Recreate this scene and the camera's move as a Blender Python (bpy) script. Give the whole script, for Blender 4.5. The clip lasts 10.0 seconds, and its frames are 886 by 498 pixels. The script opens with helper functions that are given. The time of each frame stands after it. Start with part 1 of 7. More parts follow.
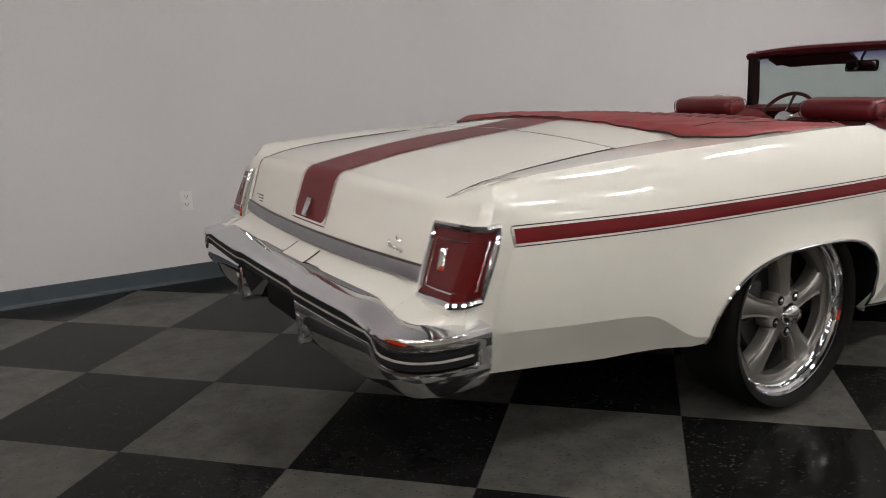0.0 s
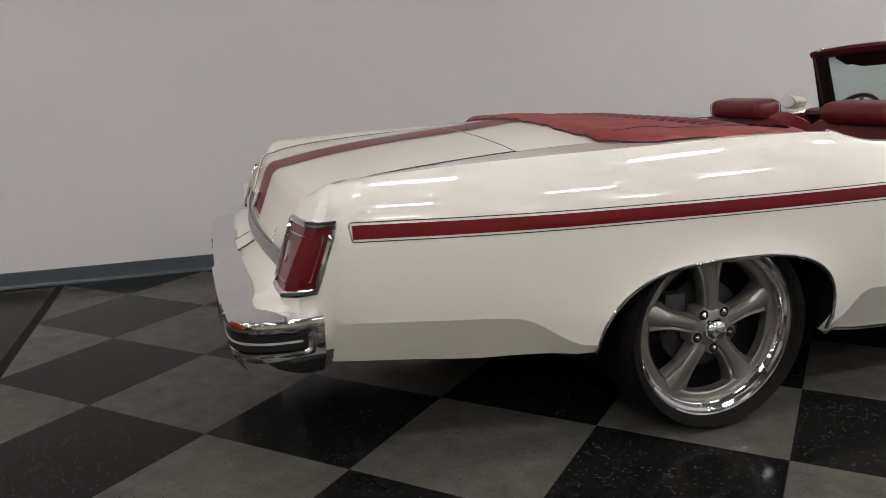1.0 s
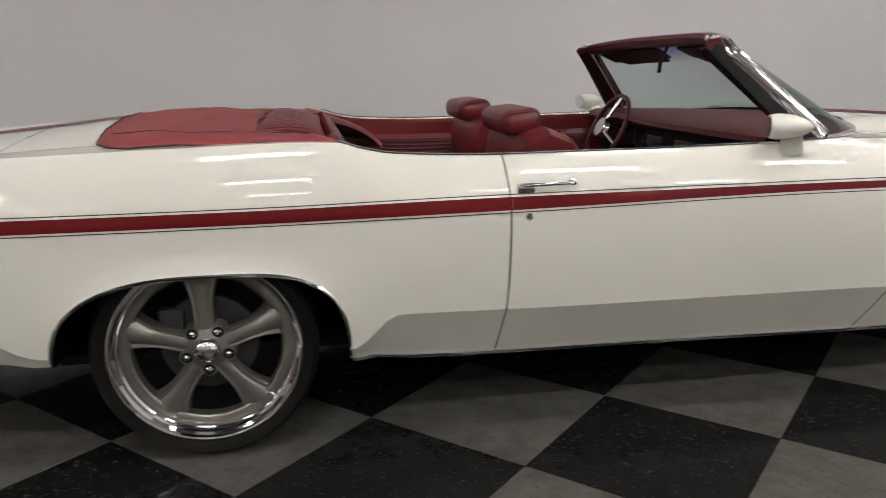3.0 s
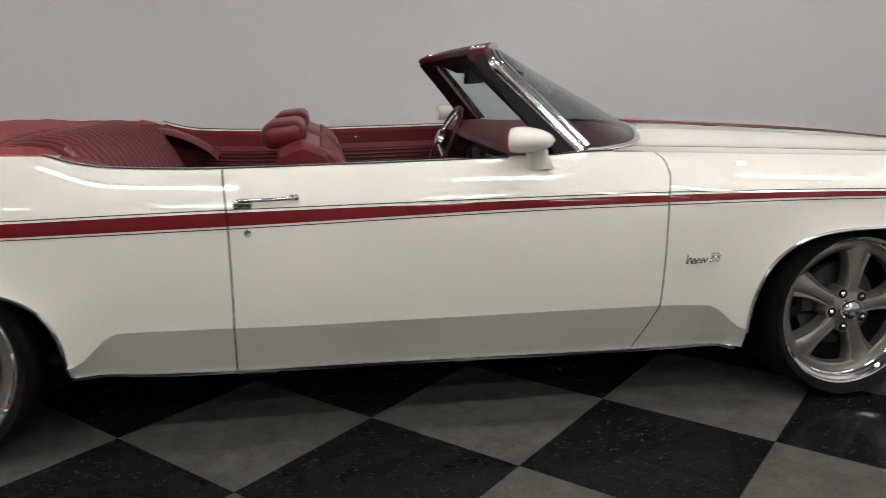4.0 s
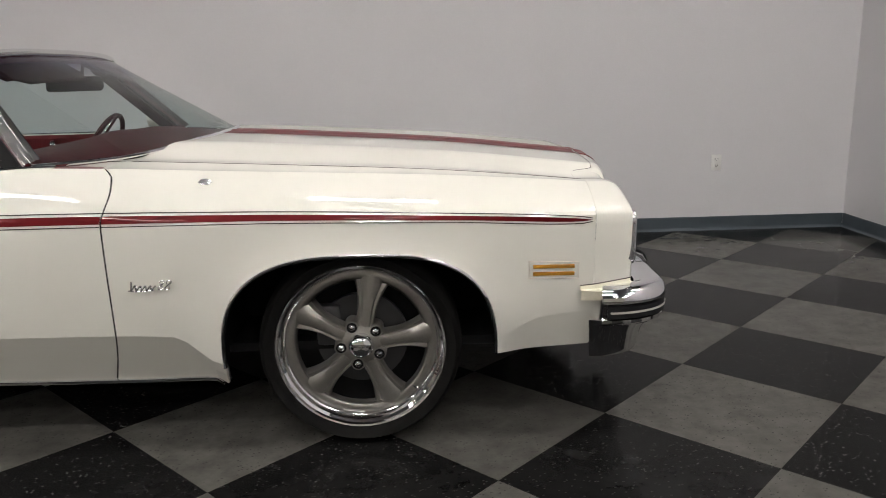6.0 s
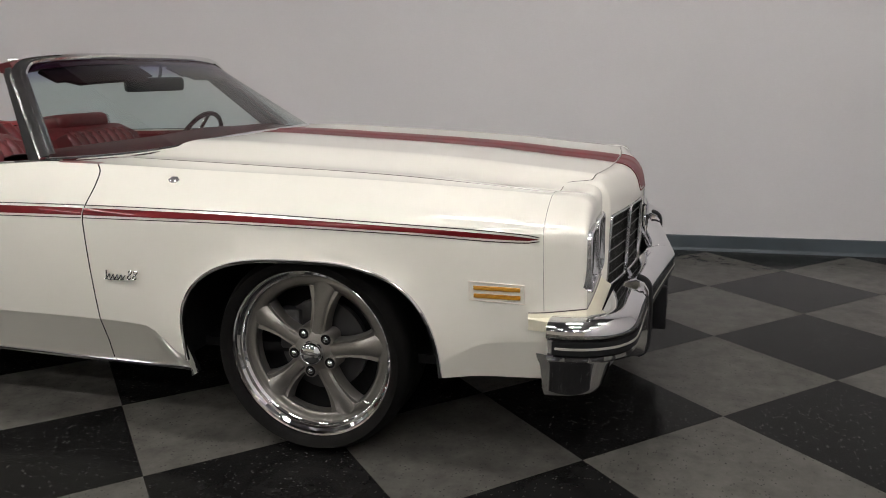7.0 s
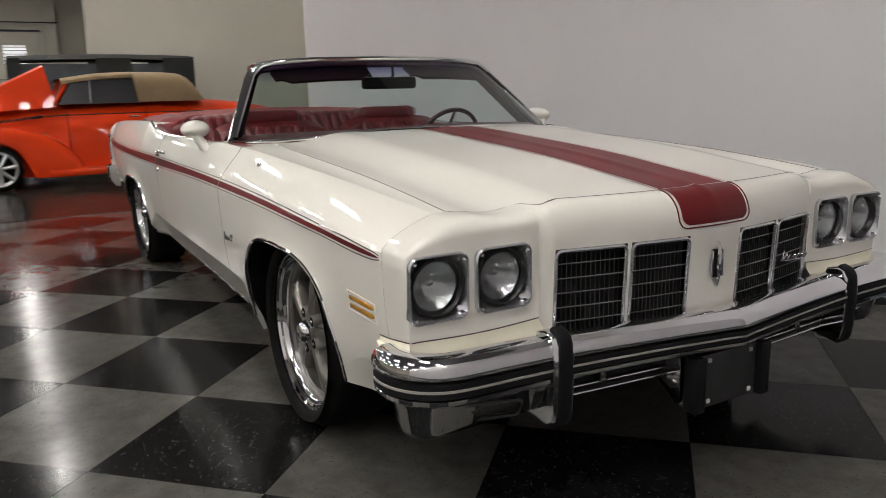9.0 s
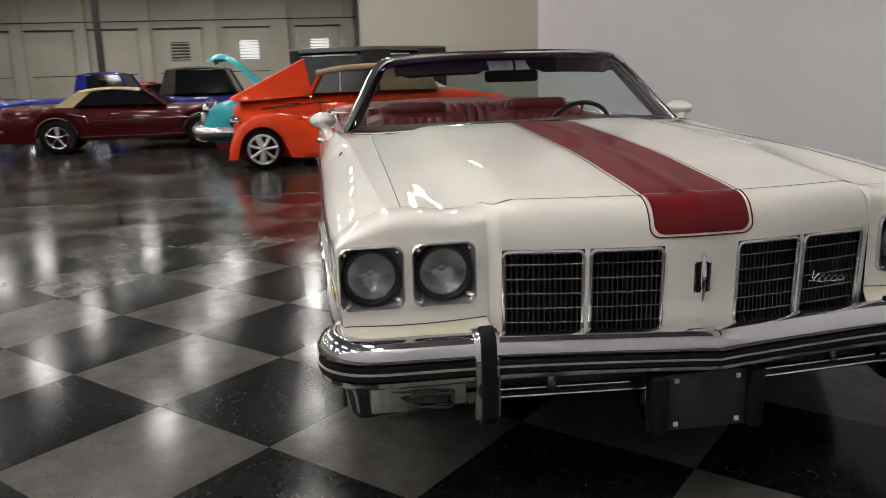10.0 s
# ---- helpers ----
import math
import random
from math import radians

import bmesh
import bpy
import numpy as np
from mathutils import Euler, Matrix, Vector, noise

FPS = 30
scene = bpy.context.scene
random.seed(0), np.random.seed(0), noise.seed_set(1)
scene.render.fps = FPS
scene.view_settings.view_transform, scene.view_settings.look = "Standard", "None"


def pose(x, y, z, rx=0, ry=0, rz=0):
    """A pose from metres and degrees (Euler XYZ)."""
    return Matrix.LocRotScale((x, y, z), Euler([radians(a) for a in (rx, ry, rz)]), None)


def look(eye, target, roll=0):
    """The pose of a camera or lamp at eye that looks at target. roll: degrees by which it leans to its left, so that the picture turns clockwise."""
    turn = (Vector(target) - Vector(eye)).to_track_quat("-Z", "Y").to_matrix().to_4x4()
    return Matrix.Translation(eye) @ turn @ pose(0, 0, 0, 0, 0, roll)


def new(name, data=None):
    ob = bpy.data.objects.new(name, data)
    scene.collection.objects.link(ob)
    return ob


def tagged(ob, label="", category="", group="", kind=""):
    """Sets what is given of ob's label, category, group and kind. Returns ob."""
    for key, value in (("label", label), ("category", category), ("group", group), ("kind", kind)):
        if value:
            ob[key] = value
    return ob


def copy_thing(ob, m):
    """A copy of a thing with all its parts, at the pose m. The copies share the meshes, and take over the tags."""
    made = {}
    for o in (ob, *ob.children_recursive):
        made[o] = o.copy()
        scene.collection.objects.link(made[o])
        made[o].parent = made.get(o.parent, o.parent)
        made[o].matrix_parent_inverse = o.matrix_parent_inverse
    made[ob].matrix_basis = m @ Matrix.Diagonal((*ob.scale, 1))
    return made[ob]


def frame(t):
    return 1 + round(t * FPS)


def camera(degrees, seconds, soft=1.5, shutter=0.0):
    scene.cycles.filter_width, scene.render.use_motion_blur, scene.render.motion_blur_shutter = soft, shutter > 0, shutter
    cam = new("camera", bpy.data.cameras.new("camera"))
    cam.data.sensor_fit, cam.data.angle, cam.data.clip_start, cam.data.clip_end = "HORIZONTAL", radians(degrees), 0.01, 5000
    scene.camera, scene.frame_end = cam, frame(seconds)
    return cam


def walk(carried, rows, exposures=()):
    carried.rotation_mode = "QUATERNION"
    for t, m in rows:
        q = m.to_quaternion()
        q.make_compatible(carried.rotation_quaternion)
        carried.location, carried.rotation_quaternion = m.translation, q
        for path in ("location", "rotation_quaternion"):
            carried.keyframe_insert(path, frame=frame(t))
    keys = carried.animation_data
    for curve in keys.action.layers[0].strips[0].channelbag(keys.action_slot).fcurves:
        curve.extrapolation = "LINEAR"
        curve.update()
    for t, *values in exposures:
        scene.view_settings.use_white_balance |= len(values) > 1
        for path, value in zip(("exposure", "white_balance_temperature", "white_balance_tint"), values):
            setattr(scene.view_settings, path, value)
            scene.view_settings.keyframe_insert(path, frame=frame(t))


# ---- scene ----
cam = camera(60.1, 10.0, soft=0.9, shutter=0.3)
PATH = [
    (0, (-2.343, -2.536, 1.198), (-1.347, -0.858, 0.761), -1.8),
    (0.5, (-1.949, -2.802, 1.191), (-1.128, -1.03, 0.758), -2.1),
    (1, (-1.55, -3.012, 1.185), (-0.987, -1.14, 0.76), -2.0),
    (1.5, (-1.104, -3.181, 1.191), (-0.694, -1.272, 0.763), -2.0),
    (2, (-0.643, -3.255, 1.214), (-0.319, -1.333, 0.763), -1.3),
    (2.5, (-0.126, -3.285, 1.202), (0.159, -1.358, 0.748), -1.0),
    (3, (0.341, -3.294, 1.209), (0.684, -1.38, 0.74), -0.8),
    (4.3, (1.575, -3.371, 1.197), (1.812, -1.435, 0.757), -1.0),
    (4.5, (1.784, -3.362, 1.195), (1.967, -1.42, 0.752), -0.9),
    (5, (2.292, -3.376, 1.194), (2.5, -1.436, 0.757), -0.9),
    (5.5, (2.815, -3.358, 1.205), (3.013, -1.418, 0.762), -1.0),
    (6, (3.332, -3.322, 1.203), (3.411, -1.374, 0.755), -1.2),
    (6.2, (3.524, -3.295, 1.194), (3.489, -1.344, 0.755), -1.4),
    (7.3, (4.509, -2.886, 1.186), (3.721, -1.098, 0.757), -1.5),
    (7.5, (4.663, -2.787, 1.171), (3.744, -1.06, 0.756), -1.4),
    (8, (5.024, -2.482, 1.164), (3.801, -0.953, 0.755), -1.4),
    (8.5, (5.351, -2.148, 1.169), (3.855, -0.886, 0.758), -1.3),
    (9, (5.633, -1.792, 1.172), (3.939, -0.815, 0.754), -1.2),
    (9.5, (5.873, -1.392, 1.194), (4.025, -0.768, 0.753), -1.6),
    (10, (6.005, -0.999, 1.193), (4.076, -0.698, 0.756), -1.8),
]
walk(cam, [(t, look(eye, target, roll)) for t, eye, target, roll in PATH], [(0.0, 0.0), (7.3, 0.0), (8.3, -0.09), (9.2, -0.09), (10.0, -0.05)])


# ---------------------------------------------------------------- light
scene.view_settings.exposure = 0.0
world = bpy.data.worlds.new("world")
scene.world = world
world.use_nodes = True
world.node_tree.nodes["Background"].inputs[0].default_value = (0.55, 0.56, 0.6, 1)
world.node_tree.nodes["Background"].inputs[1].default_value = 0.05
LAMP_POWER = 45.5        # emission of the fluorescent tubes
LAMP_Z = 5.2


# ---------------------------------------------------------------- materials
def mat(name, col, rough=0.5, metal=0.0, coat=0.0, coat_rough=0.03, var=0.0, scale=8.0, fine=0.0, fine_scale=300.0,
        bump=0.0, bump_scale=200.0, rough_var=0.0, spec=0.5, sheen=0.0):
    m = bpy.data.materials.new(name)
    m.use_nodes = True
    nt = m.node_tree
    b = nt.nodes["Principled BSDF"]
    b.inputs["Base Color"].default_value = (*col, 1)
    b.inputs["Roughness"].default_value = rough
    b.inputs["Metallic"].default_value = metal
    b.inputs["Coat Weight"].default_value = coat
    b.inputs["Coat Roughness"].default_value = coat_rough
    b.inputs["Specular IOR Level"].default_value = spec
    b.inputs["Sheen Weight"].default_value = sheen
    tc = nt.nodes.new("ShaderNodeTexCoord")
    if var or fine:
        n1 = nt.nodes.new("ShaderNodeTexNoise")
        n1.inputs["Scale"].default_value = scale
        n1.inputs["Detail"].default_value = 5
        n2 = nt.nodes.new("ShaderNodeTexNoise")
        n2.inputs["Scale"].default_value = fine_scale
        n2.inputs["Detail"].default_value = 3
        nt.links.new(tc.outputs["Object"], n1.inputs["Vector"])
        nt.links.new(tc.outputs["Object"], n2.inputs["Vector"])
        r1 = nt.nodes.new("ShaderNodeMapRange")
        r1.inputs["From Min"].default_value, r1.inputs["From Max"].default_value = 0.3, 0.7
        r1.inputs["To Min"].default_value, r1.inputs["To Max"].default_value = 1 - var, 1 + var
        nt.links.new(n1.outputs["Fac"], r1.inputs["Value"])
        r2 = nt.nodes.new("ShaderNodeMapRange")
        r2.inputs["From Min"].default_value, r2.inputs["From Max"].default_value = 0.3, 0.7
        r2.inputs["To Min"].default_value, r2.inputs["To Max"].default_value = 1 - fine, 1 + fine
        nt.links.new(n2.outputs["Fac"], r2.inputs["Value"])
        mul = nt.nodes.new("ShaderNodeMath")
        mul.operation = "MULTIPLY"
        nt.links.new(r1.outputs["Result"], mul.inputs[0])
        nt.links.new(r2.outputs["Result"], mul.inputs[1])
        sc = nt.nodes.new("ShaderNodeVectorMath")
        sc.operation = "SCALE"
        sc.inputs[0].default_value = col
        nt.links.new(mul.outputs[0], sc.inputs["Scale"])
        nt.links.new(sc.outputs[0], b.inputs["Base Color"])
        if rough_var:
            r3 = nt.nodes.new("ShaderNodeMapRange")
            r3.inputs["From Min"].default_value, r3.inputs["From Max"].default_value = 0.3, 0.7
            r3.inputs["To Min"].default_value, r3.inputs["To Max"].default_value = rough - rough_var, rough + rough_var
            nt.links.new(n1.outputs["Fac"], r3.inputs["Value"])
            nt.links.new(r3.outputs["Result"], b.inputs["Roughness"])
    if bump:
        n3 = nt.nodes.new("ShaderNodeTexNoise")
        n3.inputs["Scale"].default_value = bump_scale
        n3.inputs["Detail"].default_value = 3
        nt.links.new(tc.outputs["Object"], n3.inputs["Vector"])
        bp = nt.nodes.new("ShaderNodeBump")
        bp.inputs["Strength"].default_value = bump
        bp.inputs["Distance"].default_value = 0.002
        nt.links.new(n3.outputs["Fac"], bp.inputs["Height"])
        nt.links.new(bp.outputs["Normal"], b.inputs["Normal"])
    return m


def glass_mat(name, col, rough=0.0):
    m = bpy.data.materials.new(name)
    m.use_nodes = True
    nt = m.node_tree
    nt.nodes.remove(nt.nodes["Principled BSDF"])
    tr = nt.nodes.new("ShaderNodeBsdfTransparent")
    tr.inputs["Color"].default_value = (*col, 1)
    gl = nt.nodes.new("ShaderNodeBsdfGlossy")
    gl.inputs["Roughness"].default_value = 0.02 + rough
    lw = nt.nodes.new("ShaderNodeLayerWeight")
    lw.inputs["Blend"].default_value = 0.5
    pw = nt.nodes.new("ShaderNodeMath")
    pw.operation, pw.inputs[1].default_value = "POWER", 5.0
    nt.links.new(lw.outputs["Facing"], pw.inputs[0])
    ad = nt.nodes.new("ShaderNodeMath")
    ad.operation, ad.inputs[1].default_value, ad.inputs[2].default_value = "MULTIPLY_ADD", 0.9, 0.06
    nt.links.new(pw.outputs[0], ad.inputs[0])
    mx = nt.nodes.new("ShaderNodeMixShader")
    nt.links.new(ad.outputs[0], mx.inputs[0])
    nt.links.new(tr.outputs[0], mx.inputs[1])
    nt.links.new(gl.outputs[0], mx.inputs[2])
    nt.links.new(mx.outputs[0], nt.nodes["Material Output"].inputs["Surface"])
    return m


def emit_mat(name, col, strength):
    m = bpy.data.materials.new(name)
    m.use_nodes = True
    b = m.node_tree.nodes["Principled BSDF"]
    b.inputs["Base Color"].default_value = (0.8, 0.8, 0.8, 1)
    b.inputs["Emission Color"].default_value = (*col, 1)
    b.inputs["Emission Strength"].default_value = strength
    return m


def tile_mat(name, col, fleck, rough):
    """Vinyl floor tile: marbled ground with small chips, a waxed, slightly wavy surface, each tile a little different."""
    m = bpy.data.materials.new(name)
    m.use_nodes = True
    nt = m.node_tree
    b = nt.nodes["Principled BSDF"]
    geo = nt.nodes.new("ShaderNodeNewGeometry")
    info = nt.nodes.new("ShaderNodeObjectInfo")
    marb = nt.nodes.new("ShaderNodeTexNoise")
    marb.inputs["Scale"].default_value = 9
    marb.inputs["Detail"].default_value = 8
    marb.inputs["Roughness"].default_value = 0.7
    chip = nt.nodes.new("ShaderNodeTexVoronoi")
    chip.inputs["Scale"].default_value = 120
    for n in (marb, chip):
        nt.links.new(geo.outputs["Position"], n.inputs["Vector"])
    sep = nt.nodes.new("ShaderNodeSeparateColor")
    nt.links.new(chip.outputs["Color"], sep.inputs[0])
    gt = nt.nodes.new("ShaderNodeMath")
    gt.operation, gt.inputs[1].default_value = "GREATER_THAN", 0.91
    nt.links.new(sep.outputs[0], gt.inputs[0])
    small = nt.nodes.new("ShaderNodeMath")
    small.operation, small.inputs[1].default_value = "LESS_THAN", 0.38
    nt.links.new(chip.outputs["Distance"], small.inputs[0])
    both = nt.nodes.new("ShaderNodeMath")
    both.operation = "MULTIPLY"
    nt.links.new(gt.outputs[0], both.inputs[0])
    nt.links.new(small.outputs[0], both.inputs[1])
    tone = nt.nodes.new("ShaderNodeMapRange")
    tone.inputs["To Min"].default_value, tone.inputs["To Max"].default_value = 0.3, 1.7
    nt.links.new(marb.outputs["Fac"], tone.inputs["Value"])
    per = nt.nodes.new("ShaderNodeMapRange")
    per.inputs["To Min"].default_value, per.inputs["To Max"].default_value = 0.88, 1.12
    nt.links.new(info.outputs["Random"], per.inputs["Value"])
    mul = nt.nodes.new("ShaderNodeMath")
    mul.operation = "MULTIPLY"
    nt.links.new(tone.outputs[0], mul.inputs[0])
    nt.links.new(per.outputs[0], mul.inputs[1])
    sc = nt.nodes.new("ShaderNodeVectorMath")
    sc.operation = "SCALE"
    sc.inputs[0].default_value = col
    nt.links.new(mul.outputs[0], sc.inputs["Scale"])
    mix = nt.nodes.new("ShaderNodeMix")
    mix.data_type = "RGBA"
    nt.links.new(both.outputs[0], mix.inputs["Factor"])
    nt.links.new(sc.outputs[0], mix.inputs["A"])
    mix.inputs["B"].default_value = (*fleck, 1)
    nt.links.new(mix.outputs["Result"], b.inputs["Base Color"])
    wear = nt.nodes.new("ShaderNodeTexNoise")
    wear.inputs["Scale"].default_value = 2.3
    wear.inputs["Detail"].default_value = 6
    nt.links.new(geo.outputs["Position"], wear.inputs["Vector"])
    rr = nt.nodes.new("ShaderNodeMapRange")
    rr.inputs["From Min"].default_value, rr.inputs["From Max"].default_value = 0.3, 0.7
    rr.inputs["To Min"].default_value, rr.inputs["To Max"].default_value = rough - 0.04, rough + 0.05
    nt.links.new(wear.outputs["Fac"], rr.inputs["Value"])
    # long mop streaks in the wax
    mp = nt.nodes.new("ShaderNodeMapping")
    mp.inputs["Scale"].default_value = (1.6, 22.0, 1.0)
    mp.inputs["Rotation"].default_value = (0, 0, radians(28))
    nt.links.new(geo.outputs["Position"], mp.inputs["Vector"])
    mop = nt.nodes.new("ShaderNodeTexNoise")
    mop.inputs["Scale"].default_value = 1.0
    mop.inputs["Detail"].default_value = 4
    nt.links.new(mp.outputs[0], mop.inputs["Vector"])
    mr = nt.nodes.new("ShaderNodeMapRange")
    mr.inputs["From Min"].default_value, mr.inputs["From Max"].default_value = 0.3, 0.7
    mr.inputs["To Min"].default_value, mr.inputs["To Max"].default_value = -0.03, 0.035
    nt.links.new(mop.outputs["Fac"], mr.inputs["Value"])
    add = nt.nodes.new("ShaderNodeMath")
    add.operation = "ADD"
    nt.links.new(rr.outputs[0], add.inputs[0])
    nt.links.new(mr.outputs[0], add.inputs[1])
    nt.links.new(add.outputs[0], b.inputs["Roughness"])
    wav = nt.nodes.new("ShaderNodeTexNoise")
    wav.inputs["Scale"].default_value = 26
    wav.inputs["Detail"].default_value = 2
    nt.links.new(geo.outputs["Position"], wav.inputs["Vector"])
    bp = nt.nodes.new("ShaderNodeBump")
    bp.inputs["Strength"].default_value = 0.03
    bp.inputs["Distance"].default_value = 0.004
    nt.links.new(wav.outputs["Fac"], bp.inputs["Height"])
    nt.links.new(bp.outputs["Normal"], b.inputs["Normal"])
    b.inputs["Specular IOR Level"].default_value = 0.055
    return m


CREAM = mat("cream_paint", (0.80, 0.78, 0.71), 0.5, coat=0.9, coat_rough=0.012, var=0.012, scale=3, spec=0.3)
REDP = mat("red_paint", (0.130, 0.0045, 0.007), 0.5, spec=0.15, coat=0.32, coat_rough=0.02, var=0.05, scale=5)
PINSTRIPE = mat("pinstripe_white", (0.75, 0.68, 0.6), 0.3, coat=0.6)
LINE = mat("rubber_white_line", (0.36, 0.34, 0.31), 0.45, var=0.08, scale=30)
PINDARK = mat("pinstripe_dark", (0.03, 0.012, 0.012), 0.3, coat=0.6)
CHROME = mat("chrome", (0.78, 0.78, 0.8), 0.05, 1.0, var=0.02, scale=12, rough_var=0.02)
TRIM = mat("bright_screen_trim", (0.80, 0.80, 0.81), 0.12, 1.0, var=0.02, scale=12)
TAILTRIM = mat("brushed_tail_trim", (0.30, 0.30, 0.31), 0.32, 0.9, var=0.06, scale=20)
BRIGHT = mat("bright_trim", (0.62, 0.62, 0.63), 0.2, 1.0, var=0.04, scale=20)
STEEL = mat("satin_wheel_grey", (0.27, 0.255, 0.235), 0.40, 0.8, var=0.08, scale=18, fine=0.06)
RUBBER = mat("black_rubber", (0.011, 0.011, 0.012), 0.6, spec=0.15, var=0.15, scale=30, bump=0.1)
TYRE = mat("tyre_rubber", (0.008, 0.0077, 0.0074), 0.7, spec=0.10, var=0.2, scale=14, fine=0.15, bump=0.15, bump_scale=160)
BLACK = mat("black_metal", (0.008, 0.008, 0.0085), 0.6, spec=0.12, var=0.2, scale=12)
SLAT = mat("grey_slat", (0.030, 0.029, 0.028), 0.45, 0.2, var=0.1)
RINGDARK = mat("dark_lamp_ring", (0.018, 0.018, 0.019), 0.25, 0.3, var=0.1, scale=20)
FILLER = mat("aged_filler_plastic", (0.74, 0.70, 0.56), 0.42, spec=0.4, var=0.06, scale=6)
GREYBAR = mat("dull_grille_bar", (0.15, 0.15, 0.145), 0.4, 0.7, var=0.1)
DARKGREY = mat("dark_grey_grille", (0.045, 0.045, 0.047), 0.38, 0.3, var=0.15, scale=20)
VINYL = mat("red_vinyl", (0.125, 0.011, 0.014), 0.36, var=0.1, scale=7, fine=0.08, bump=0.3, bump_scale=420)
VINYL_TOP = mat("red_boot_vinyl", (0.27, 0.047, 0.05), 0.58, var=0.09, scale=6, fine=0.08, bump=0.35, bump_scale=380)
VINYL_DARK = mat("dark_red_vinyl", (0.048, 0.006, 0.008), 0.42, var=0.12, scale=9, bump=0.3, bump_scale=380)
VISOR = mat("visor_vinyl", (0.016, 0.004, 0.005), 0.5, spec=0.2, var=0.1, bump=0.2)
BEZEL = mat("bezel_chrome", (0.62, 0.62, 0.64), 0.22, 0.85, var=0.05, scale=30)
DASH = mat("dash_vinyl", (0.080, 0.009, 0.012), 0.45, spec=0.3, var=0.1, scale=8, bump=0.3, bump_scale=380)
CARPET = mat("red_carpet", (0.10, 0.008, 0.012), 0.95, var=0.2, scale=40, fine=0.3, bump=0.8, bump_scale=500)
PIPING = mat("piping_black", (0.02, 0.012, 0.012), 0.5, var=0.1)
UNDERLAY = mat("boot_lining", (0.20, 0.21, 0.12), 0.8, var=0.2, scale=20)
LENS_RED = mat("red_lens", (0.095, 0.003, 0.005), 0.3, spec=0.2, coat=0.5, coat_rough=0.02, var=0.12, scale=40)
LENS_AMBER = mat("amber_lens", (0.42, 0.20, 0.02), 0.25, coat=1.0, var=0.15, scale=90)
LENS_CLEAR = glass_mat("clear_lens", (0.9, 0.92, 0.92))
LENS_SMOKE = mat("smoked_lens", (0.035, 0.032, 0.030), 0.2, coat=1.0, var=0.2, scale=60)
REFLECTOR = mat("lamp_reflector", (0.55, 0.55, 0.55), 0.26, 0.9, var=0.12, scale=30, bump=0.9, bump_scale=45)
GLASS = glass_mat("windscreen_glass", (0.62, 0.73, 0.715))


def shade_band(m, low, high, dark):
    """A tinted sunshade band along the top of the glass."""
    nt = m.node_tree
    geo = nt.nodes.new("ShaderNodeNewGeometry")
    sep = nt.nodes.new("ShaderNodeSeparateXYZ")
    nt.links.new(geo.outputs["Position"], sep.inputs[0])
    r = nt.nodes.new("ShaderNodeMapRange")
    r.inputs["From Min"].default_value, r.inputs["From Max"].default_value = low, high
    nt.links.new(sep.outputs["Z"], r.inputs["Value"])
    mx = nt.nodes.new("ShaderNodeMix")
    mx.data_type = "RGBA"
    tr = nt.nodes["Transparent BSDF"]
    mx.inputs["A"].default_value = tr.inputs["Color"].default_value
    mx.inputs["B"].default_value = (*dark, 1)
    nt.links.new(r.outputs[0], mx.inputs["Factor"])
    nt.links.new(mx.outputs["Result"], tr.inputs["Color"])


shade_band(GLASS, 1.20, 1.27, (0.16, 0.17, 0.42))
GLASS_DARK = mat("car_window_dark", (0.012, 0.013, 0.016), 0.06, coat=1.0, var=0.1)
MIRROR = mat("mirror_glass", (0.85, 0.87, 0.88), 0.01, 1.0, var=0.01)
WALL = mat("grey_wall_paint", (0.63, 0.615, 0.63), 0.62, var=0.02, scale=1.3, fine=0.02, fine_scale=160, bump=0.12, bump_scale=240)
GLASS_TINT = mat("tinted_car_glass", (0.006, 0.0065, 0.008), 0.07, spec=0.30, var=0.2, scale=3)
WALL_BEIGE = mat("beige_wall_paint", (0.52, 0.49, 0.415), 0.7, var=0.05, scale=0.8, fine=0.03, bump=0.15, bump_scale=120)
BASE = mat("baseboard_vinyl", (0.060, 0.075, 0.088), 0.38, var=0.12, scale=5, fine=0.05)
CONCRETE = mat("sealed_concrete", (0.024, 0.0205, 0.017), 0.19, spec=0.03, var=0.28, scale=1.1, fine=0.12, fine_scale=60, rough_var=0.08, bump=0.05, bump_scale=20)
PLASTIC = mat("white_plastic", (0.72, 0.71, 0.69), 0.35, var=0.02)
CEIL = mat("ceiling_panel", (0.16, 0.16, 0.165), 0.85, var=0.06, scale=1.0)
TUBE = emit_mat("fluorescent_tubes", (1.0, 0.965, 0.925), LAMP_POWER)
TILE_D = tile_mat("dark_tile", (0.0092, 0.0090, 0.0090), (0.045, 0.043, 0.041), 0.145)
TILE_L = tile_mat("grey_tile", (0.076, 0.073, 0.066), (0.040, 0.039, 0.036), 0.145)
STRIP = mat("floor_strip", (0.012, 0.012, 0.013), 0.6, spec=0.05, var=0.2, scale=20)


